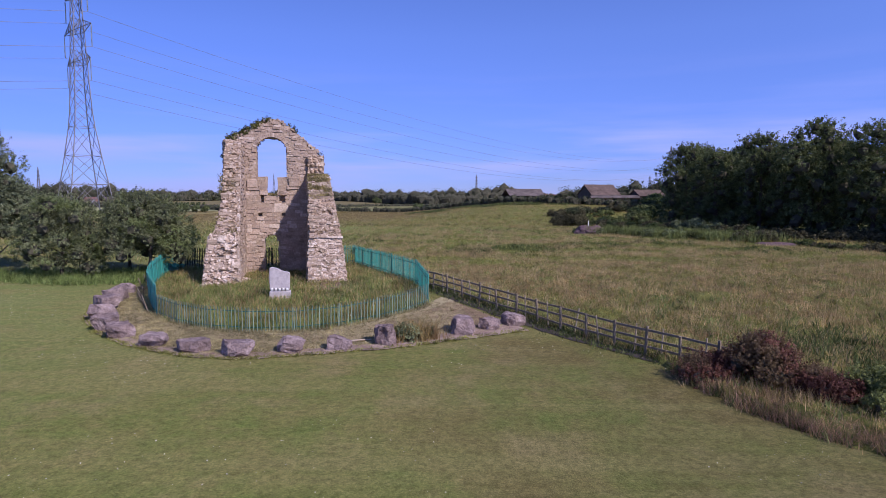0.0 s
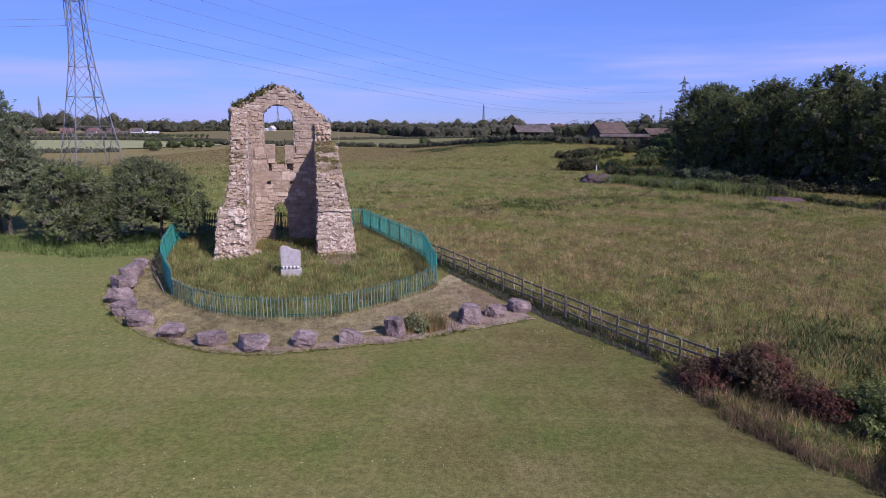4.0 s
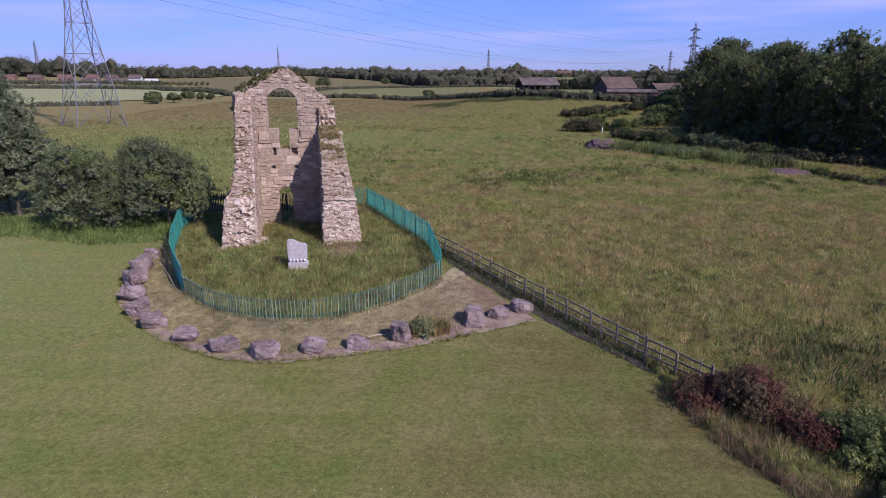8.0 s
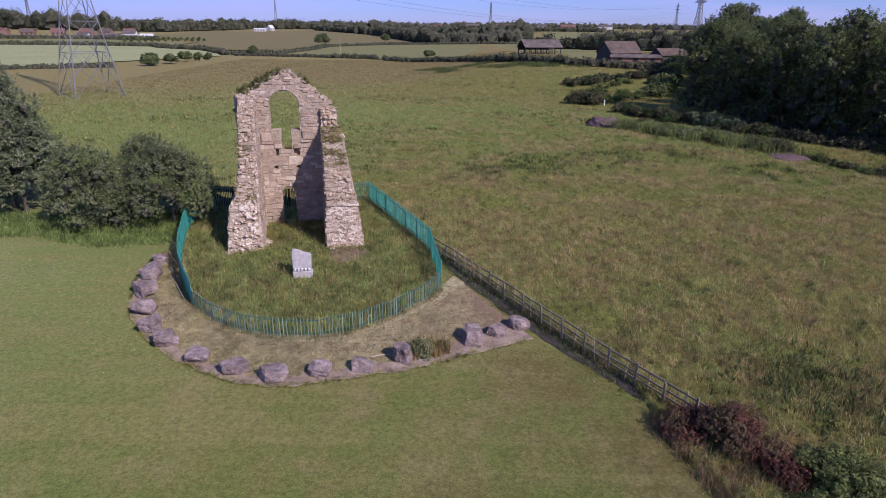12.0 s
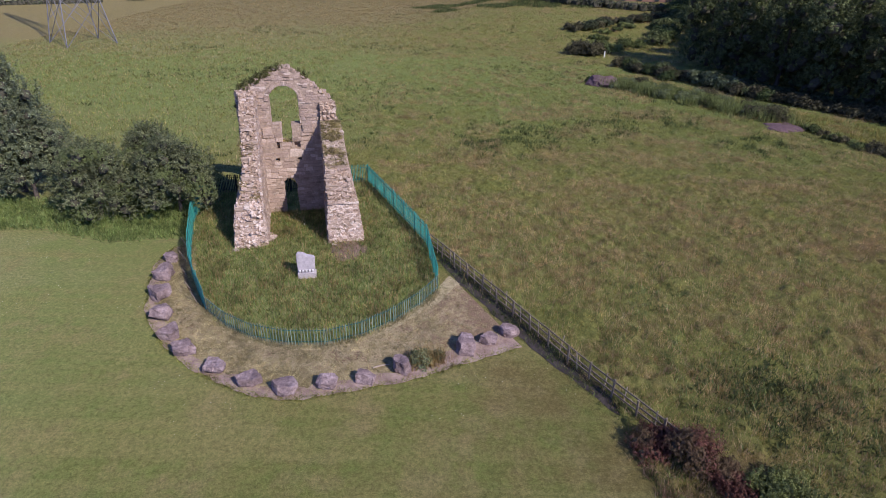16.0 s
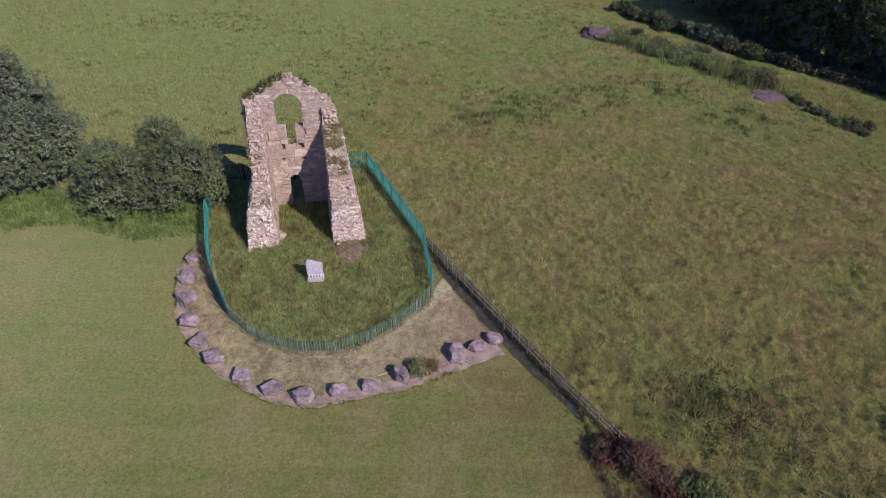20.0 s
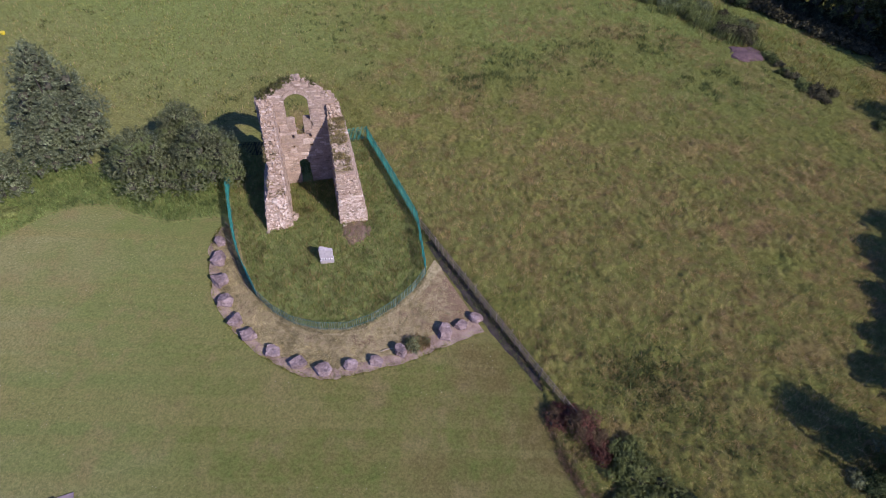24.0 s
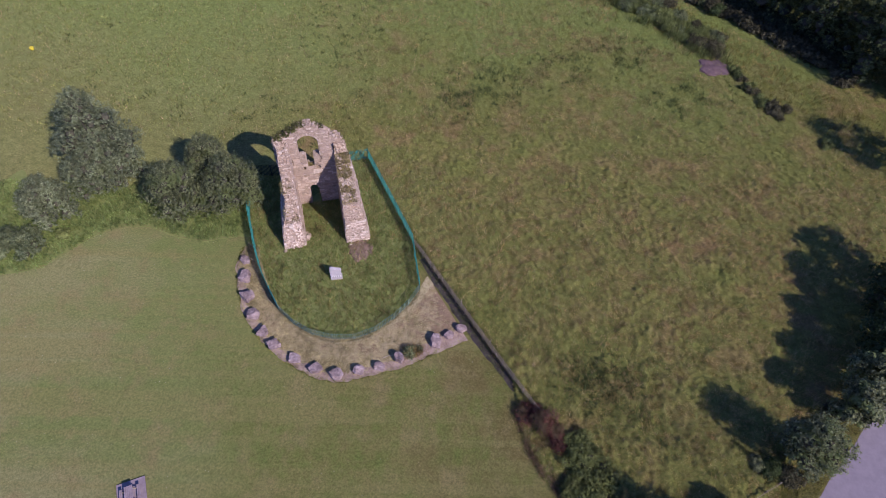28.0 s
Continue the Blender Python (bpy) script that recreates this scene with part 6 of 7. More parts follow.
def hedgerow(path, r, h, n, size, seed, mat, label, name="hedgerow", category="hedge"):
    pts = along(path, max(2, int(sum(math.dist(a, b) for a, b in zip(path, path[1:])) / (r * 1.05))))
    g = np.random.default_rng(seed)
    cl = []
    for x, y in pts:
        k = 0.95 + 0.4 * noise.noise(Vector((x * 0.35 / r, y * 0.35 / r, seed))) + g.uniform(-0.2, 0.2)
        cl.append((x + g.normal(0, r * 0.25), y + g.normal(0, r * 0.25), gz(x, y) + h * k - r * 0.8, r * g.uniform(0.8, 1.2)))
        cl.append((x + g.normal(0, r * 0.4), y + g.normal(0, r * 0.4), gz(x, y) + h * 0.35, r * 1.0))
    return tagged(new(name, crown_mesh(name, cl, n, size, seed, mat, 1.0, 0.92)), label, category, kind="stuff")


hedgerow([(-107, 309), (-83, 306), (-60, 300)], 1.1, 1.3, 2500, 0.3, 200, LEAF_FAR, "low dark hedge along the far pasture")
hedgerow([(-58, 298), (-42, 295), (-36, 290)], 1.2, 1.8, 1500, 0.3, 207, LEAF_FAR, "low dark hedge along the far pasture")
hedgerow([(-31, 283), (-9, 261), (4, 236), (14, 214)], 1.2, 1.7, 5000, 0.30, 208, LEAF_FAR, "dark field hedge before the farm")
hedgerow([(14, 214), (24, 200), (34, 191), (46, 186), (58, 182), (72, 178)], 1.3, 2.2, 7000, 0.26, 205, LEAF_FAR, "dark field hedge before the farm")
hedgerow([(-200, 214), (-150, 210), (-122, 224)], 1.2, 1.4, 1500, 0.4, 201, LEAF_FAR, "low hedge along the crop field")
hedgerow([(-420, 396), (-287, 401), (-239, 407), (-188, 398), (-176, 380), (-140, 355), (-115, 316)], 1.8, 2.4, 7000, 0.5, 202, LEAF_FAR, "dark hedge behind the crop field")
hedgerow([(-113, 314), (-101, 322), (-89, 330), (-84, 372), (-85, 421), (-54, 464), (-25, 481), (45, 470)], 1.5, 1.7, 6000, 0.5, 203, LEAF_FAR, "dark hedge along the far pasture")
hedgerow([(-560, 500), (-470, 475), (-400, 480), (-340, 500), (-300, 515), (-240, 515)], 2.4, 2.8, 6000, 0.6, 206, LEAF_FAR, "dark garden trees before the town houses")
for k, (x, y, r, h) in enumerate(((-114, 235, 3.4, 5.2), (-111, 246, 2.4, 4.4), (-109, 256, 2.8, 4.6), (-107, 264, 1.8, 3.6), (-106, 272, 1.6, 3.2), (-101, 318, 2.6, 4.5), (-89, 427, 4.8, 10), (-56, 512, 3.8, 8), (-12, 300, 2.4, 3.6))):
    bush("field_tree", x, y, r, h, 210 + k, LEAF_WOOD, 3500, 0.34, "dark green thorn tree standing in far pasture", "tree", "far field trees", 9)
young = bush("young_tree", -235, 453, 1.3, 3.4, 240, LEAF_WOOD, 500, 0.4, "small young tree in a planted row", "tree", "planted young trees", 5)
for row in range(2):
    for k in range(13):
        if row + k:
            x, y = -235 + 3.6 * k - 14 * row, 453 + 2.9 * k + 26 * row
            copy_thing(young, pose(x, y, gz(x, y), 0, 0, rng.uniform(0, 360)))
hedgerow([(-194, 894), (-123, 785), (-88, 715), (-39, 562), (-16, 496), (10, 490), (46, 486)], 5.0, 9.5, 26000, 0.42, 220, LEAF_FAR, "dark belt of trees behind the pasture", "tree_belt", "woodland")
hedgerow([(-180, 930), (-90, 760), (-20, 620), (20, 560), (60, 540)], 7.0, 13, 20000, 0.55, 227, LEAF_FAR, "dark wood behind the pasture", "tree_belt", "woodland")
hedgerow([(70, 345), (90, 330), (110, 310), (130, 300), (160, 290)], 5.0, 9, 14000, 0.5, 221, LEAF_FAR, "dark trees behind the farm", "tree_belt", "woodland")
hedgerow([(46, 400), (60, 385), (78, 370)], 4.0, 6.5, 5000, 0.6, 225, LEAF_FAR, "dark trees behind the open barn", "tree_belt", "woodland")
hedgerow([(-900, 860), (-640, 790), (-537, 754), (-471, 746), (-397, 745)], 9, 19, 40000, 0.7, 222, LEAF_FAR, "long dark wood along the skyline", "tree_belt", "woodland")
hedgerow([(-397, 745), (-339, 735), (-314, 794), (-297, 930), (-200, 1000)], 7, 12, 14000, 0.9, 228, LEAF_FAR, "dark trees along the skyline", "tree_belt", "woodland")
hedgerow([(-200, 1000), (-120, 980), (40, 930), (200, 880)], 5, 6, 9000, 0.9, 226, LEAF_FAR, "low belt of trees along the skyline", "tree_belt", "woodland")
hedgerow([(-1500, 1500), (-600, 1400), (0, 1350), (700, 1300), (1500, 1200)], 9, 9, 18000, 1.5, 224, LEAF_FAR, "dark trees on the far skyline", "tree_belt", "woodland")
# wooden pole in the pasture
bm = bmesh.new()
tube(bm, ((0, 0, -0.2), (0, 0, 7.5)), (0.16, 0.11), 8)
box(bm, (0, 0, 7.1), (1.4, 0.12, 0.12))
me = bpy.data.meshes.new("utility_pole"); bm.to_mesh(me); bm.free(); me.materials.append(STAKE)
o = tagged(new("utility_pole", me), "pale wooden utility pole standing in far pasture", "pole")
o.location = (-62, 345, gz(-62, 345))

# ---- farm and far houses ----
def house(name, x, y, turn, w, d, eave, ridge, wall, roof, label, windows=0, opened=False, category="house", group=""):
    t = thing(name, (x, y, gz(x, y)), label, category, group, turn=turn)
    bm = bmesh.new()
    if opened:
        for k in range(7):
            for s in (-1, 1):
                pm = bmesh.new()
                box(pm, (-w / 2 + 0.3 + k * (w - 0.6) / 6, s * (d / 2 - 0.3), eave / 2), (0.35, 0.35, eave))
                part("post", pm, wall, t)
        box(bm, (0, d / 2 - 0.1, eave * 0.75), (w, 0.15, eave * 0.5))
    else:
        box(bm, (0, 0, eave / 2), (w, d, eave))
        for s in (-1, 1):
            a = [bm.verts.new(c) for c in ((s * (w / 2 - 0.01), -d / 2, eave), (s * (w / 2 - 0.01), d / 2, eave), (s * (w / 2 - 0.01), 0, ridge))]
            bm.faces.new(a)
    part("wall", bm, wall, t)
    sl = math.hypot(d / 2 + 0.4, (ridge - eave))
    ang = math.atan2(ridge - eave, d / 2)
    for s in (-1, 1):
        bm = bmesh.new()
        box(bm, (0, 0, 0), (w + 0.7, sl + 0.3, 0.16), Matrix.Translation((0, s * (d / 4 + 0.15), (eave + ridge) / 2)) @ Matrix.Rotation(-s * ang, 4, "X"))
        part("roof", bm, roof, t)
    for k in range(windows):
        bm = bmesh.new()
        box(bm, (-w / 2 + (k + 0.5) * w / windows, -d / 2 - 0.03, eave * 0.55), (1.3, 0.1, 1.3))
        part("window", bm, PANE, t)
    return t


house("open_barn", 33.4, 253.8, 14, 15, 9, 2.7, 5.2, DARKWALL, ROOF_GREY, "open-sided barn with a patched grey sheet roof", 0, True, "barn")
# the old barn's walls take the dark colour to carry their shade
house("old_barn", 53.4, 209.5, 20, 11, 8.5, 2.7, 5.9, DARKWALL, ROOF, "old dark barn with a mottled brown roof", 0, False, "barn")
house("low_shed", 57.0, 202.5, -10, 15, 4.4, 1.6, 2.3, BRICK, ROOF_GREY, "low brick farm shed with a grey roof", 3, False, "shed")
house("farm_shed", 68.5, 205.0, 15, 9.4, 6.5, 2.3, 4.1, DARKWALL, ROOF, "dark boarded farm shed with a brown roof", 0, False, "shed")
house("white_house", -269, 530, 10, 9, 8, 4.6, 7.0, WHITEWALL, ROOF_GREY, "large white rendered house beyond the crop field", 4)
house("white_house", -258, 535, 10, 10, 7, 2.6, 4.2, WHITEWALL, WHITEWALL, "low white rendered house beside a larger one", 3)
house("white_house", -293, 545, 6, 18, 8, 2.4, 4.0, WHITEWALL, ROOF_GREY, "low white building at the town's edge", 5)
house("white_house", -308, 528, 6, 9, 7, 2.8, 4.6, WHITEWALL, ROOF, "low white building at the town's edge", 3)
house("white_house", -243, 802, 5, 14, 8, 3.4, 4.2, WHITEWALL, WHITEWALL, "long low white building on the skyline", 4)
house("white_house", -249, 868, 60, 7, 8, 3, 6.5, WHITEWALL, WHITEWALL, "white gabled house on the skyline", 2)
for k in range(11):
    x, y = -480 + 16 * k + rng.uniform(-6, 6), 530 + 9 * k + rng.uniform(-16, 16)
    house("brick_house", x, y, rng.uniform(-25, 25), 11, 8, 3.2, 6.0, BRICK, RED_TILE if k % 3 else ROOF, "brick house with a red tiled roof at the town's edge", 3, group="town houses")
for k in range(14):
    house("far_house", -500 + 60 * k + rng.uniform(-25, 25), 1180 + rng.uniform(-45, 45), rng.uniform(-20, 20), rng.uniform(14, 30), 9, 5, 8, WHITEWALL if k % 3 else BRICK, ROOF_GREY if k % 2 else RED_TILE, "pale far house on the skyline", 0, group="far houses")

# ---- pylons and their wires ----
def lattice(bm, a, b, r):
    a, b = Vector(a), Vector(b)
    d = (b - a)
    m = Matrix.Translation((a + b) / 2) @ d.to_track_quat("Z", "Y").to_matrix().to_4x4() @ Matrix.Diagonal((r * 2, r * 2, d.length, 1))
    bmesh.ops.create_cube(bm, size=1, matrix=m)


def pylon(name, x, y, turn, height, base, label, thick=0.1, detail=True):
    """A steel lattice tower with three pairs of arms; turn: the way the arms point."""
    t = thing(name, (x, y, gz(x, y)), label, "pylon", turn=turn)
    levels = [(0, base), (0.16, base * 0.74), (0.27, base * 0.56), (0.38, base * 0.40), (0.44, base * 0.34), (0.50, base * 0.31), (0.56, base * 0.28), (0.62, base * 0.26), (0.68, base * 0.235), (0.74, base * 0.21), (0.80, base * 0.19), (0.87, base * 0.16), (0.93, base * 0.11), (1.0, base * 0.03)]
    q = lambda f, w, k: Vector(((w / 2) * (1, 1, -1, -1)[k % 4], (w / 2) * (1, -1, -1, 1)[k % 4], f * height))
    for k in range(4):
        bm = bmesh.new()
        tube(bm, [q(f, w, k) for f, w in levels], [thick * (1.3 if f < 0.6 else 1.0) for f, w in levels], 4)
        part("leg", bm, STEEL, t)
    for k in range(4):
        braces = []
        for n, ((f0, w0), (f1, w1)) in enumerate(zip(levels, levels[1:])):
            braces += [(q(f0, w0, k), q(f1, w1, k + 1), 0.5), (q(f0, w0, k + 1), q(f1, w1, k), 0.5)]
            if 0 < n < 4 or n in (7, 9, 11):
                braces.append((q(f0, w0, k), q(f0, w0, k + 1), 0.6))
            if n == 0:
                m = (q(f1, w1, k) + q(f1, w1, k + 1)) / 2
                braces += [(q(f0, w0, k + i).lerp(q(f1, w1, k + i), 0.5), m, 0.4) for i in (0, 1)]
        for run in ([[b] for b in braces] if detail else [braces]):
            bm = bmesh.new()
            for a, b, f in run:
                lattice(bm, a, b, thick * f)
            part("brace" if detail else "bracing", bm, STEEL, t)
    for f, reach in ((0.62, 7.0), (0.74, 8.2), (0.87, 6.6)):
        w = [v for g, v in levels if abs(g - f) < 0.001][0]
        for s in (-1, 1):
            bm = bmesh.new()
            tip = Vector((0, s * reach, f * height + 0.4))
            for e in (-1, 1):
                lo, hi = Vector((e * w / 2, s * w / 2, f * height)), Vector((e * w / 2.4, s * w / 2.4, (f + 0.045) * height))
                lattice(bm, lo, tip, thick * 0.6)
                lattice(bm, hi, tip, thick * 0.5)
                for g in (0.3, 0.6):
                    lattice(bm, lo.lerp(tip, g), hi.lerp(tip, g), thick * 0.4)
                    lattice(bm, lo.lerp(tip, g), hi.lerp(tip, g - 0.3), thick * 0.35)
            arm = part("crossarm", bm, STEEL, t)
            if detail:
                bm = bmesh.new()
                for k in range(24):
                    bmesh.ops.create_cone(bm, cap_ends=True, segments=7, radius1=0.16, radius2=0.05, depth=0.16, matrix=Matrix.Translation(tip - Vector((0, 0, 0.35 + 0.19 * k))))
                part("insulator", bm, GLASSY, arm, "long hanging string of glass discs")
    return t


PY = Vector((-81.0, 138.0))
ARM = 139.0
pylon("electricity_pylon", PY.x, PY.y, ARM - 90, 58.0, 10.2, "tall galvanised steel lattice pylon with three pairs of arms", 0.095)
P2 = Vector((199.0, 535.0))
for x, y, h in ((199, 535, 50), (-543, 820, 44), (-310, 1120, 48), (70, 1280, 50), (440, 1300, 50)):
    pylon("far_pylon", x, y, 20, h, 9.0, "far grey steel lattice pylon on the skyline", 0.22, False)


def wire(a, b, sag, r, parent):
    bm = bmesh.new()
    n = 40
    pts = [Vector(a).lerp(Vector(b), k / n) - Vector((0, 0, 4 * sag * (k / n) * (1 - k / n))) for k in range(n + 1)]
    tube(bm, pts, [r] * (n + 1), 5)
    part("wire", bm, CABLE, parent)


line = thing("power_line", (0, 0, 0), "thin overhead power wires slung between the pylons", "power line")
armv = Vector((math.cos(radians(ARM)), math.sin(radians(ARM)))) 
left_end = PY - Vector((math.cos(radians(28)), math.sin(radians(28)))) * 330
for f, reach in ((0.62, 7.0), (0.74, 8.2), (0.87, 6.6)):
    for s in (-1, 1):
        z = f * 58 + 0.4 - 4.9
        p = PY + armv * s * reach
        e = P2 + armv * s * reach
        l = left_end + armv * s * reach
        wire((p.x, p.y, z), (e.x, e.y, z * 50 / 58 + 2.5), 13.5, 0.045, line)
        wire((p.x, p.y, z), (l.x, l.y, z + 1), 9.0, 0.045, line)

# ---- long grass ----
LATTICE = np.random.default_rng(17).random((256, 256))


def swell(x, y, size):
    """Smooth random heights from 0 to 1 with hummocks of that size."""
    u, v = x / size + 400.0, y / size + 400.0
    i, j = np.floor(u).astype(int), np.floor(v).astype(int)
    f, g = u - i, v - j
    f, g = f * f * (3 - 2 * f), g * g * (3 - 2 * g)
    at = lambda a, b: LATTICE[a % 256, b % 256]
    return (at(i, j) * (1 - f) + at(i + 1, j) * f) * (1 - g) + (at(i, j + 1) * (1 - f) + at(i + 1, j + 1) * f) * g


def rise(a, b, x):
    k = np.clip((x - a) / (b - a), 0, 1)
    return k * k * (3 - 2 * k)


def tussock(x, y):
    """Height of the meadow's tussocks over the ground; none on lawn, enclosure and verge."""
    p, q = 0.8 * x + 0.6 * y, 0.8 * y - 0.6 * x
    u, v = 0.35 * x - 0.94 * y, 0.94 * x + 0.35 * y
    a = 0.55 + 0.9 * swell(x + 9, y, 2.3)
    h = a * (0.26 * swell(p, 0.7 * q, 0.44) ** 1.6 + 0.20 * swell(u + 31, v, 0.30) + 0.08 * swell(p, q + 70, 1.1)) + 0.10 * (swell(x, y + 57, 3.1) - 0.4)
    h = h * (1 - 0.45 * rise(48, 75, y)) * (1 - 0.5 * rise(5, -22, x))
    free = rise(0.1, 1.6, y - np.interp(x, [p[0] for p in LAWN_TOP], [p[1] for p in LAWN_TOP]))
    ring = rise(0.2, 1.4, (x + 1.0) * 0.9 + (y - 40.5) * 0.42) * (x > -14) + rise(60.5, 62, y) * (x <= -14)
    side = rise(-24, -20, x) * rise(78, 72, x) * rise(146, 130, y) * rise(-0.5, -2.5, (x - 36.6) * rn.x + (y - 15) * rn.y + 1.6)
    return h, np.clip(free * np.clip(ring, 0, 1) * side, 0, 1)


hx, hy = np.arange(-24, 78.1, 0.18), np.concatenate((np.arange(13, 66, 0.18), np.arange(66, 146.1, 0.5)))
mx, my = np.meshgrid(hx, hy, indexing="ij")
mh, mk = tussock(mx, my)
base = np.array([[gz(x, y) for y in hy[::4]] for x in hx[::4]])
base = np.array([np.interp(hy, hy[::4], row) for row in base])
base = np.array([np.interp(hx, hx[::4], base[:, k]) for k in range(len(hy))]).T
mz = base + 0.02 + mh * mk - 0.08 * (1 - mk)
ids = np.arange(mx.size).reshape(mx.shape)
quads = np.stack((ids[:-1, :-1], ids[1:, :-1], ids[1:, 1:], ids[:-1, 1:]), -1)[(mk[:-1, :-1] + mk[1:, 1:]) > 0.02]
me = bpy.data.meshes.new("meadow_sward")
me.vertices.add(mx.size)
me.vertices.foreach_set("co", np.stack((mx, my, mz), -1).astype(np.float32).ravel())
me.loops.add(quads.size)
me.loops.foreach_set("vertex_index", quads.ravel().astype(np.int32))
me.polygons.add(len(quads))
me.polygons.foreach_set("loop_start", np.arange(0, quads.size, 4, dtype=np.int32))
me.materials.append(MEADOW)
me.update(calc_edges=True)
me.validate()
me.shade_smooth()
tagged(new("meadow_sward", me), "tussocky sward of rough olive and brown meadow grass", "grass", kind="stuff")


def on_tussocks(pts):
    """The places lifted onto the sward."""
    pts = np.array(pts, float)
    h, k = tussock(pts[:, 0], pts[:, 1])
    pts[:, 2] += 0.9 * h * k
    return pts


def hedge_side(x, y):
    """True on the meadow's side of fence and hedge."""
    return y > interp(LAWN_TOP, x)


RP = [p for p in RING]
ru, rv = Vector((math.cos(radians(13)), math.sin(radians(13)))), Vector((-math.sin(radians(13)), math.cos(radians(13))))


def off_ruin(x, y):
    d = Vector((x - RUIN[0], y - RUIN[1]))
    u, v = d.dot(ru), d.dot(rv)
    if -5.0 < u < -2.4 and -3.0 < v < 4.6:
        return False
    if 2.2 < u < 5.0 and -3.6 < v < 4.6:
        return False
    return not (-4.2 < u < 3.8 and 3.5 < v < 4.7)


def grass(name, pts, height, width, seed, per, spread, lean, mat, label):
    tagged(new(name, quick_mesh(name, blades(pts, height, width, seed, per, spread, lean), 3, mat)), label, "grass", kind="stuff")


ring_in = scatter(26000, -24, -0.5, 31, 60.5, 31, lambda x, y: inside(RP, x, y) and off_ruin(x, y))
grass("enclosure_grass", ring_in[::2], 0.40, 0.018, 32, 2, 0.12, 0.45, GRASS_MID, "uncut green grass inside the palisade")
grass("enclosure_lush_grass", ring_in, 0.32, 0.022, 53, 3, 0.12, 0.45, GRASS_LUSH, "fresh green grass inside the palisade")
seedy = np.array([p for p in ring_in[::5] if noise.noise(Vector((p[0] * 0.3, p[1] * 0.3, 2.0))) > -0.02])
grass("enclosure_seed_grass", seedy, 0.5, 0.018, 33, 4, 0.15, 0.3, GRASS_SEED, "tall seeding grass inside the palisade")
heads = [(x, y, z + 0.42, 0.07) for x, y, z in ring_in[::1100]]
tagged(new("enclosure_flowers", quick_mesh("enclosure_flowers", leaves(len(heads) * 6, heads, 0.03, 39), 4, FLOWER)), "pale flower heads in the uncut grass", "flowers", kind="stuff")
verge = scatter(9000, -58, -20.5, 36, 54, 34, lambda x, y: hedge_side(x, y) and y < 51.5 + 3 * noise.noise(Vector((x * 0.3, y * 0.3, 1.0))) and not inside(RP, x, y))
grass("verge_grass", verge, 0.5, 0.03, 35, 7, 0.25, 0.4, GRASS_LUSH, "rough green grass under the trees")
near = scatter(105000, -26, 80, 14, 150, 36, lambda x, y: hedge_side(x, y) and not inside(RP, x, y) and (x - 36.6) * rn.x + (y - 15) * rn.y < -1.5 and not (x < -19 and y < 60))
fade = np.array([(1 - smooth(75, 150, y)) * smooth(-26, 0, x) * (1 - smooth(62, 80, x)) for x, y, z in near])
near = near[np.random.default_rng(8).random(len(near)) < fade]
clump = np.array([noise.noise(Vector((x * 0.16, y * 0.16, 3.0))) + 0.6 * noise.noise(Vector((x * 0.5, y * 0.5, 1.0))) for x, y, z in near])
band = np.array([smooth(44, 62, y + 7 * noise.noise(Vector((x * 0.1, y * 0.1, 6.0)))) for x, y, z in near])
green = (np.random.default_rng(9).random(len(near)) < band) & (clump < 0.3)
clump = clump - 0.45 * band
near = on_tussocks(near)
low = near - np.array((0, 0, 0.08))
grass("meadow_green_grass", low[green], 0.32, 0.024, 63, 7, 0.15, 0.6, GRASS_MID, "green meadow grass in tussocks")
grass("meadow_grass", low[(clump < 0.2) & ~green], 0.34, 0.024, 37, 7, 0.15, 0.6, GRASS, "long olive meadow grass in tussocks")
grass("meadow_seed_grass", low[(clump > 0.1) & ~green], 0.38, 0.022, 38, 7, 0.16, 0.55, GRASS_SEED, "brown seeding meadow grass in tussocks")
grass("meadow_seed_heads", low[clump > -0.4], 0.54, 0.009, 54, 9, 0.24, 0.3, SEED_HEAD, "pale seed heads standing over the meadow")
wide = scatter(52000, -95, 95, 50, 281, 56, lambda x, y: hedge_side(x, y) and not inside(RP, x, y) and not (x < -19 and y < 60) and x < 36 + 0.2 * y and (y > 75 or x < 0))
west = np.array([smooth(-8, 34, y - 163 - 0.45 * x + 22 * noise.noise(Vector((x * 0.03, y * 0.07, 3.0)))) for x, y, z in wide])
brown = np.random.default_rng(12).random(len(wide)) < 0.95 * west
grass("brown_pasture_grass", wide[brown], 0.34, 0.04, 64, 5, 0.45, 0.7, GRASS_BROWN, "brown seeding grass in the rough pasture")
wide = wide[~brown]
grass("far_meadow_grass", wide, 0.34, 0.04, 57, 5, 0.45, 0.7, GRASS_MID, "rough olive grass farther across the meadow")
grass("far_meadow_seed_grass", np.array([p for p in wide[1::6] if p[0] > -5 or p[1] > 95]), 0.36, 0.035, 58, 5, 0.45, 0.6, GRASS_SEED, "brown rough grass farther across the meadow")
grass("far_meadow_seed_heads", wide[::2], 0.54, 0.018, 61, 5, 0.9, 0.25, SEED_HEAD, "brown seed heads standing over the far meadow")
grass("enclosure_seed_heads", ring_in[::2], 0.52, 0.007, 62, 3, 0.2, 0.2, SEED_HEAD, "pale seed heads standing in the enclosure")
g = np.random.default_rng(44)
belt = np.array([(x, y, gz(x, y)) for x, y in np.stack((g.uniform(-14, 40, 5200), g.uniform(0, 1, 5200)), 1) * (1, 30) + (0, 186) if noise.noise(Vector((x * 0.1, y * 0.1, 4.0))) + 0.25 > 0.03 * abs(y - (216 - 0.75 * x))])
grass("weed_belt", belt, 0.6, 0.08, 80, 6, 0.5, 0.5, WEED, "grey-green belt of rough weeds before the farm hedge")
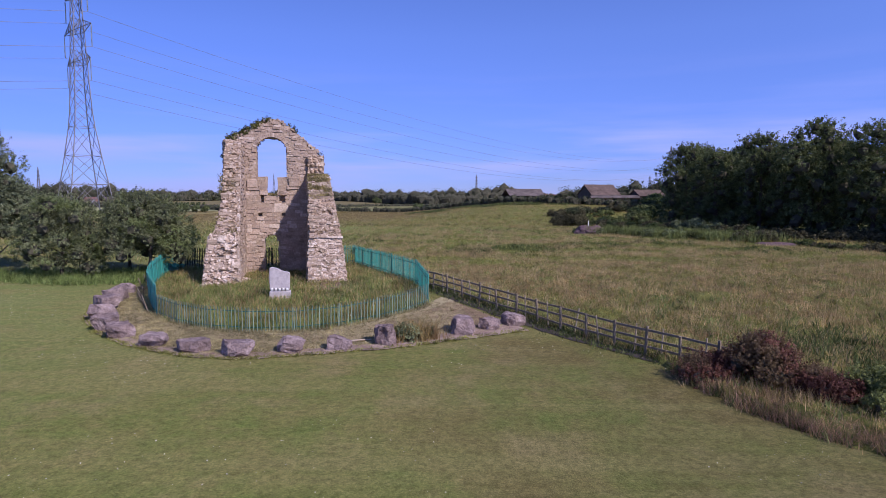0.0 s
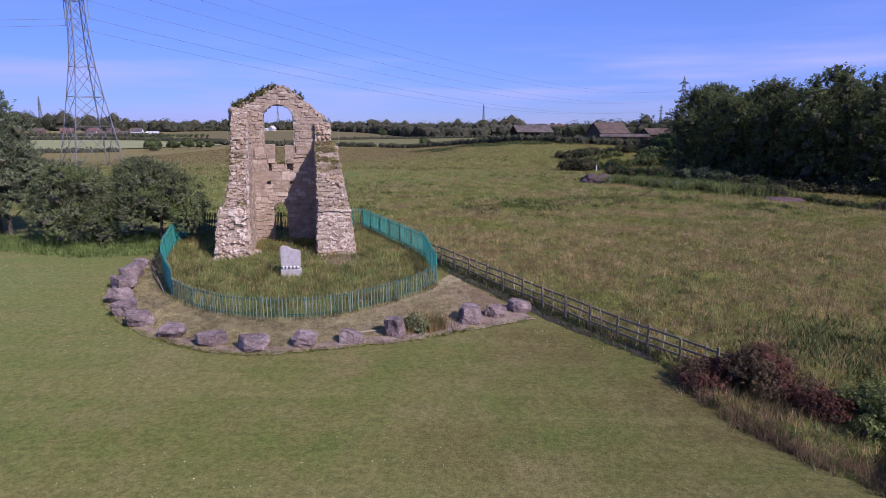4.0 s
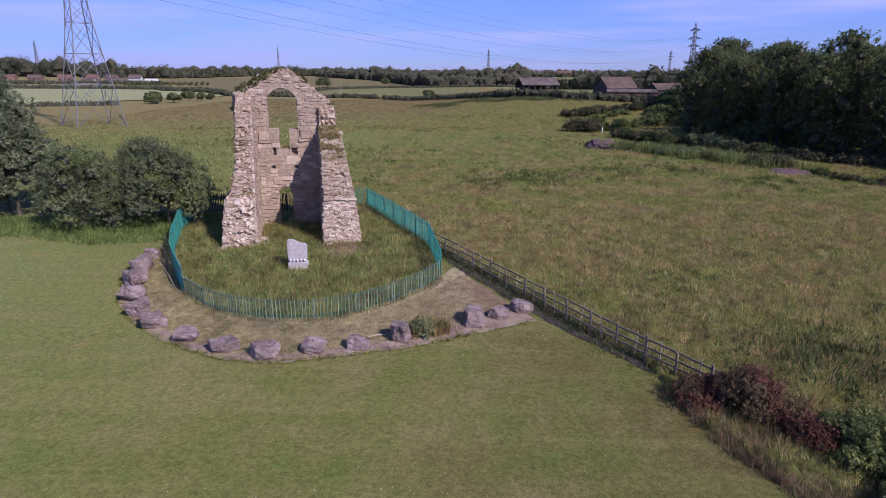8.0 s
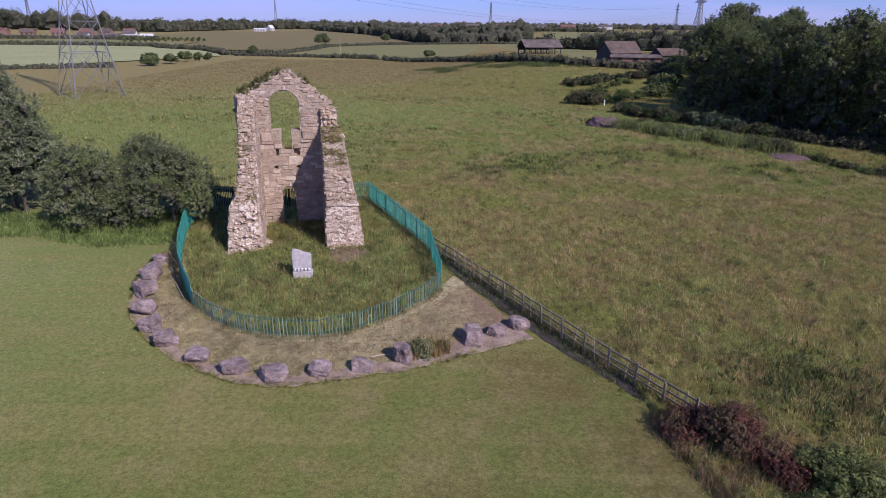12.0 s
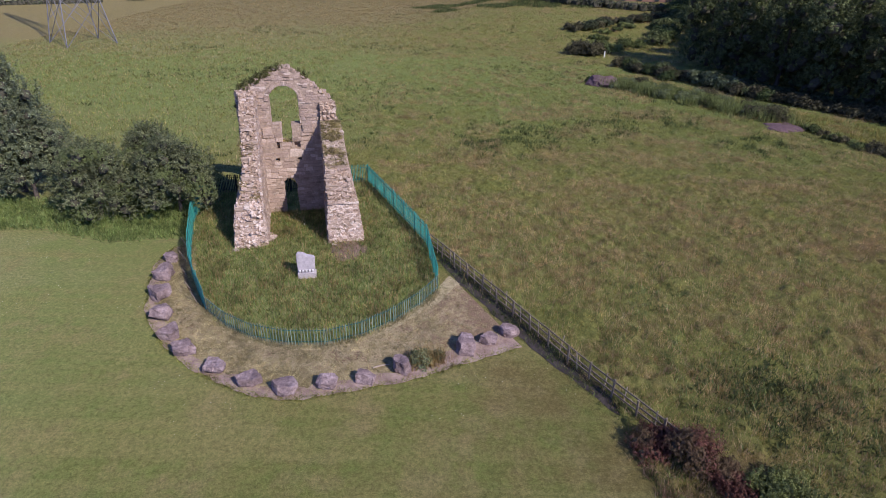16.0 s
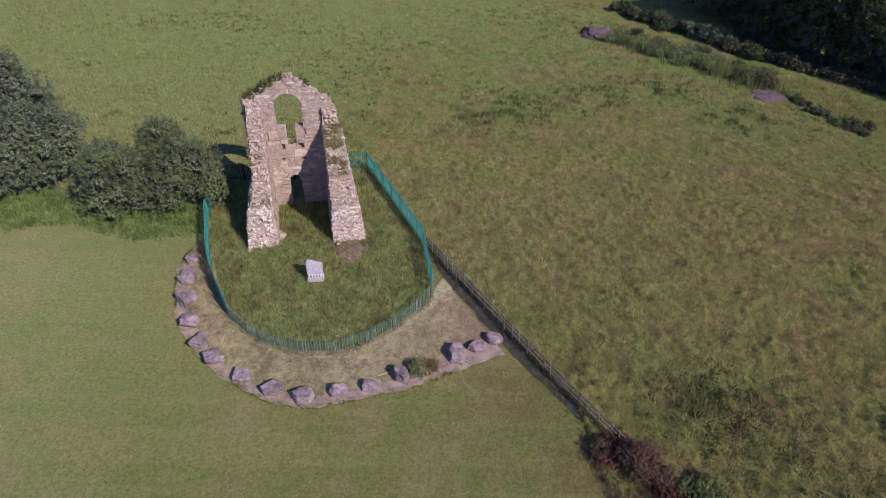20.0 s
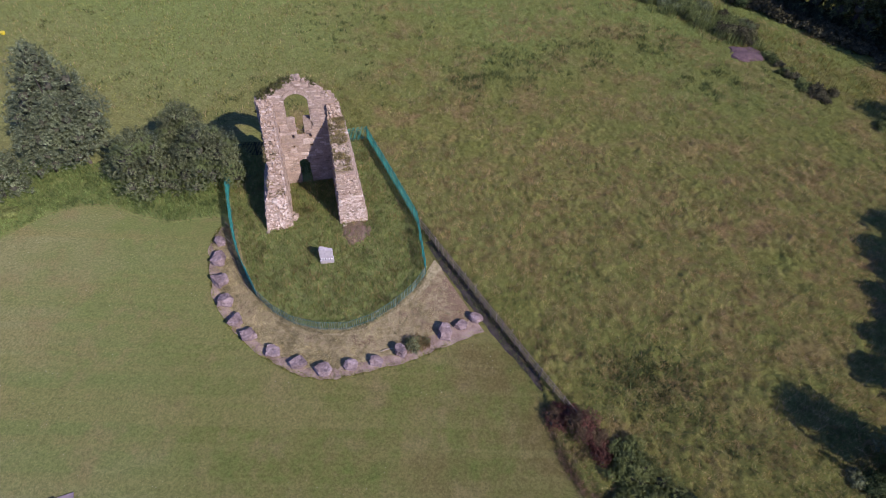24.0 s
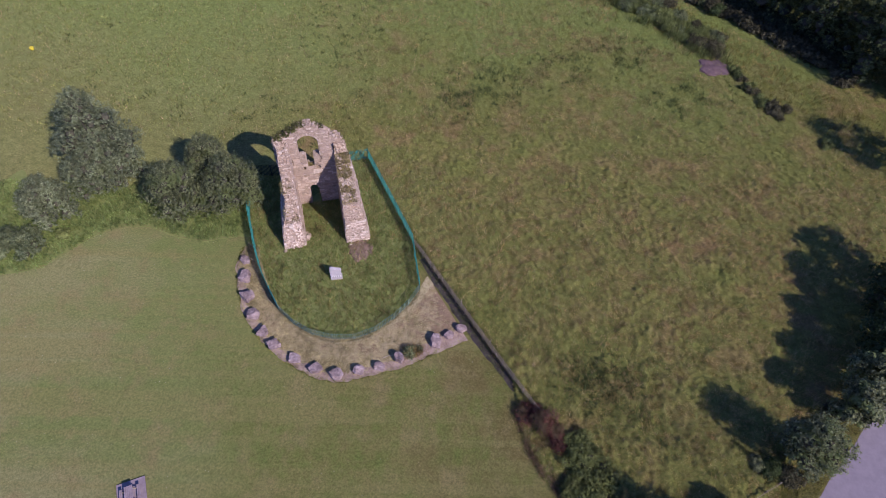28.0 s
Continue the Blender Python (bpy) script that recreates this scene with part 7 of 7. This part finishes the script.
rank = np.array([(x, y, gz(x, y)) for x, y in np.concatenate((g.normal((17.0, 27.2), (1.7, 1.3), (150, 2)), g.normal((20.3, 27.2), (1.8, 1.5), (80, 2)), g.normal((17.5, 24.6), (2.0, 1.1), (70, 2)), g.normal((22.0, 22.0), (1.6, 2.2), (60, 2)))) if hedge_side(x, y)])
rough = scatter(3600, 9, 36, 17, 42, 78, lambda x, y: hedge_side(x, y) and (x - 36.6) * rn.x + (y - 15) * rn.y < -3 and noise.noise(Vector((x * 0.6, y * 0.6, 2.5))) > 0.24)
rough = on_tussocks(rough)
rank = on_tussocks(rank)
grass("rough_weeds", rough, 0.32, 0.04, 79, 5, 0.2, 0.5, RANK, "small green weeds in the meadow by the hedge")
grass("rank_grass", rank, 0.38, 0.05, 45, 7, 0.22, 0.45, WEED, "darker rank weeds in the meadow")
rus = scatter(9000, 8, 17, 12, 24, 46, lambda x, y: hedge_side(x, y) and y < interp(LAWN_TOP, x) + 3.4)
rus = np.array([p for p in rus if noise.noise(Vector((p[0] * 0.9, p[1] * 0.9, 5.0))) > -0.25])
grass("russet_grass", rus, 0.44, 0.007, 47, 10, 0.14, 0.6, GRASS_RED, "tall russet seeding grass at the hedge's foot")
grass("hedge_foot_grass", rus[::2], 0.42, 0.014, 48, 6, 0.15, 0.4, WEED, "green grass at the hedge's foot")
tall = np.array([(x, y, gz(x, y)) for x, y in rng.normal((12.4, 20.6), (1.5, 1.0), (220, 2)) if hedge_side(x, y)])
grass("hedge_stems", tall[::2], 0.8, 0.009, 74, 5, 0.15, 0.35, GRASS_RED, "tall pinkish dry stems round the copper bushes")
edgeg = []
for k in range(1500):
    p = FENCE_A.lerp(FENCE_B, rng.random()) + Vector((0.36 + rng.normal(0, 0.22), 0.22 + rng.normal(0, 0.2)))
    edgeg.append((p.x, p.y, gz(p.x, p.y)))
grass("fence_grass", np.array(edgeg), 0.36, 0.02, 49, 5, 0.12, 0.35, WEED, "long grass along the timber fence")
soil_tufts = np.array([(p.x, p.y, gz(p.x, p.y) + 0.04) for p in [FENCE_A.lerp(FENCE_B, f) + Vector((-0.35 + o, -0.22 + o * 0.5)) for f, o in zip(rng.random(420), rng.normal(0, 0.3, 420))]])
grass("fence_weeds", soil_tufts, 0.22, 0.02, 82, 6, 0.12, 0.6, WEED, "dark weeds on the bare verge under the fence")
foot = []
for p in rounded(RING[1:17], 2600):
    foot.append((p[0] + rng.normal(0, 0.11), p[1] - 0.06 + rng.normal(0, 0.11), gz(p[0], p[1])))
grass("railing_grass", np.array(foot), 0.18, 0.014, 50, 5, 0.10, 0.6, STRAW, "dry grass at the foot of the railings")
wood_edge = scatter(6000, 28, 78, 56, 112, 51, lambda x, y: abs((x - 50) * 0.78 + (y - 78) * 0.62) < 4.5)
grass("wood_edge_grass", wood_edge, 0.8, 0.05, 52, 4, 0.3, 0.3, GRASS, "tall rough grass along the wood")
straw = []
for k in range(9000):
    i = int(rng.integers(len(oa) - 1))
    p = oa[i] + (ia[i] - oa[i]) * rng.uniform(0.1, 1.0) + rng.normal(0, 0.15, 2)
    straw.append((p[0], p[1], gz(p[0], p[1]) + 0.05))
grass("cut_straw", np.array(straw), 0.10, 0.012, 55, 4, 0.12, 1.6, STRAW, "short dry straw on the cut strip")
edge_tufts = []
for k in range(1500):
    i = int(rng.integers(len(oa) - 1))
    p = oa[i] + (oa[i + 1] - oa[i]) * rng.random() + (ia[i] - oa[i]) * rng.normal(0.012, 0.022)
    edge_tufts.append((p[0], p[1], gz(p[0], p[1]) + 0.04))
grass("border_tufts", np.array(edge_tufts), 0.10, 0.016, 75, 5, 0.09, 0.7, GRASS_MID, "short grass creeping over the border's edge")
daisy = scatter(5200, -50, 14, 2, 44, 76, lambda x, y: y < interp(LAWN_TOP, x) - 0.5 and not inside(OUTER + INNER[::-1], x, y) and not inside(RP, x, y) and noise.noise(Vector((x * 0.12, y * 0.12, 8.0))) > -0.05)
heads = [(x, y, z + 0.05, 0.012) for x, y, z in daisy]
tagged(new("daisies", quick_mesh("daisies", leaves(len(heads) * 2, heads, 0.016, 77), 4, FLOWER)), "tiny pale daisies scattered over the lawn", "flowers", kind="stuff")
kerb = np.array([(p.x, p.y, gz(p.x, p.y) + 0.05) for p in [ra + rd * a - rn * b for a, b in zip(rng.uniform(-12, 22, 5200), rng.uniform(0.0, 2.6, 5200))]])
grass("road_verge_grass", kerb, 0.2, 0.018, 81, 5, 0.12, 0.5, GRASS_MID, "short green grass on the road's verge")
# low timber rail at the roadside
rail_t = thing("roadside_rail", (28.9, 14.1, gz(28.9, 14.1)), "low weathered timber rail beside the road", "rail", turn=27)
for k in range(4):
    bm = bmesh.new()
    box(bm, (0.1 + 1.7 * k, 0, 0.35), (0.1, 0.1, 0.8), None, 0.01)
    part("post", bm, TIMBER, rail_t)
bm = bmesh.new()
box(bm, (2.65, -0.07, 0.68), (5.4, 0.05, 0.14), None, 0.01)
part("rail", bm, TIMBER, rail_t)
specks = scatter(7000, -60, 70, 50, 200, 71, lambda x, y: hedge_side(x, y) and not inside(RP, x, y) and not (x < -19 and y < 60) and noise.noise(Vector((x * 0.035, y * 0.07, 11.0))) + 0.4 * noise.noise(Vector((x * 0.25, y * 0.25, 5.0))) > 0.26)
patches = g.normal(size=(1200, 2)) * (3.2, 2.6) + np.array(((5.5, 69.0), (8.5, 74.0), (29.0, 81.5), (37.0, 70.3), (19.0, 77.0)))[g.integers(0, 5, 1200)]
specks = on_tussocks(np.concatenate((specks, [(x, y, gz(x, y)) for x, y in patches if swell(np.array(x), np.array(y), 1.6) > 0.5])))
grass("meadow_weeds", specks, 0.42, 0.05, 72, 8, 0.25, 0.5, WEED, "small dark weeds scattered over the meadow")
weeds = np.array([(x, y, gz(x, y)) for x, y in rng.normal((-1.3, 29.4), (0.6, 0.35), (160, 2))])
grass("boulder_weeds", weeds, 0.9, 0.014, 59, 6, 0.1, 0.25, GRASS_SEED, "dry brown weed stems between two boulders")
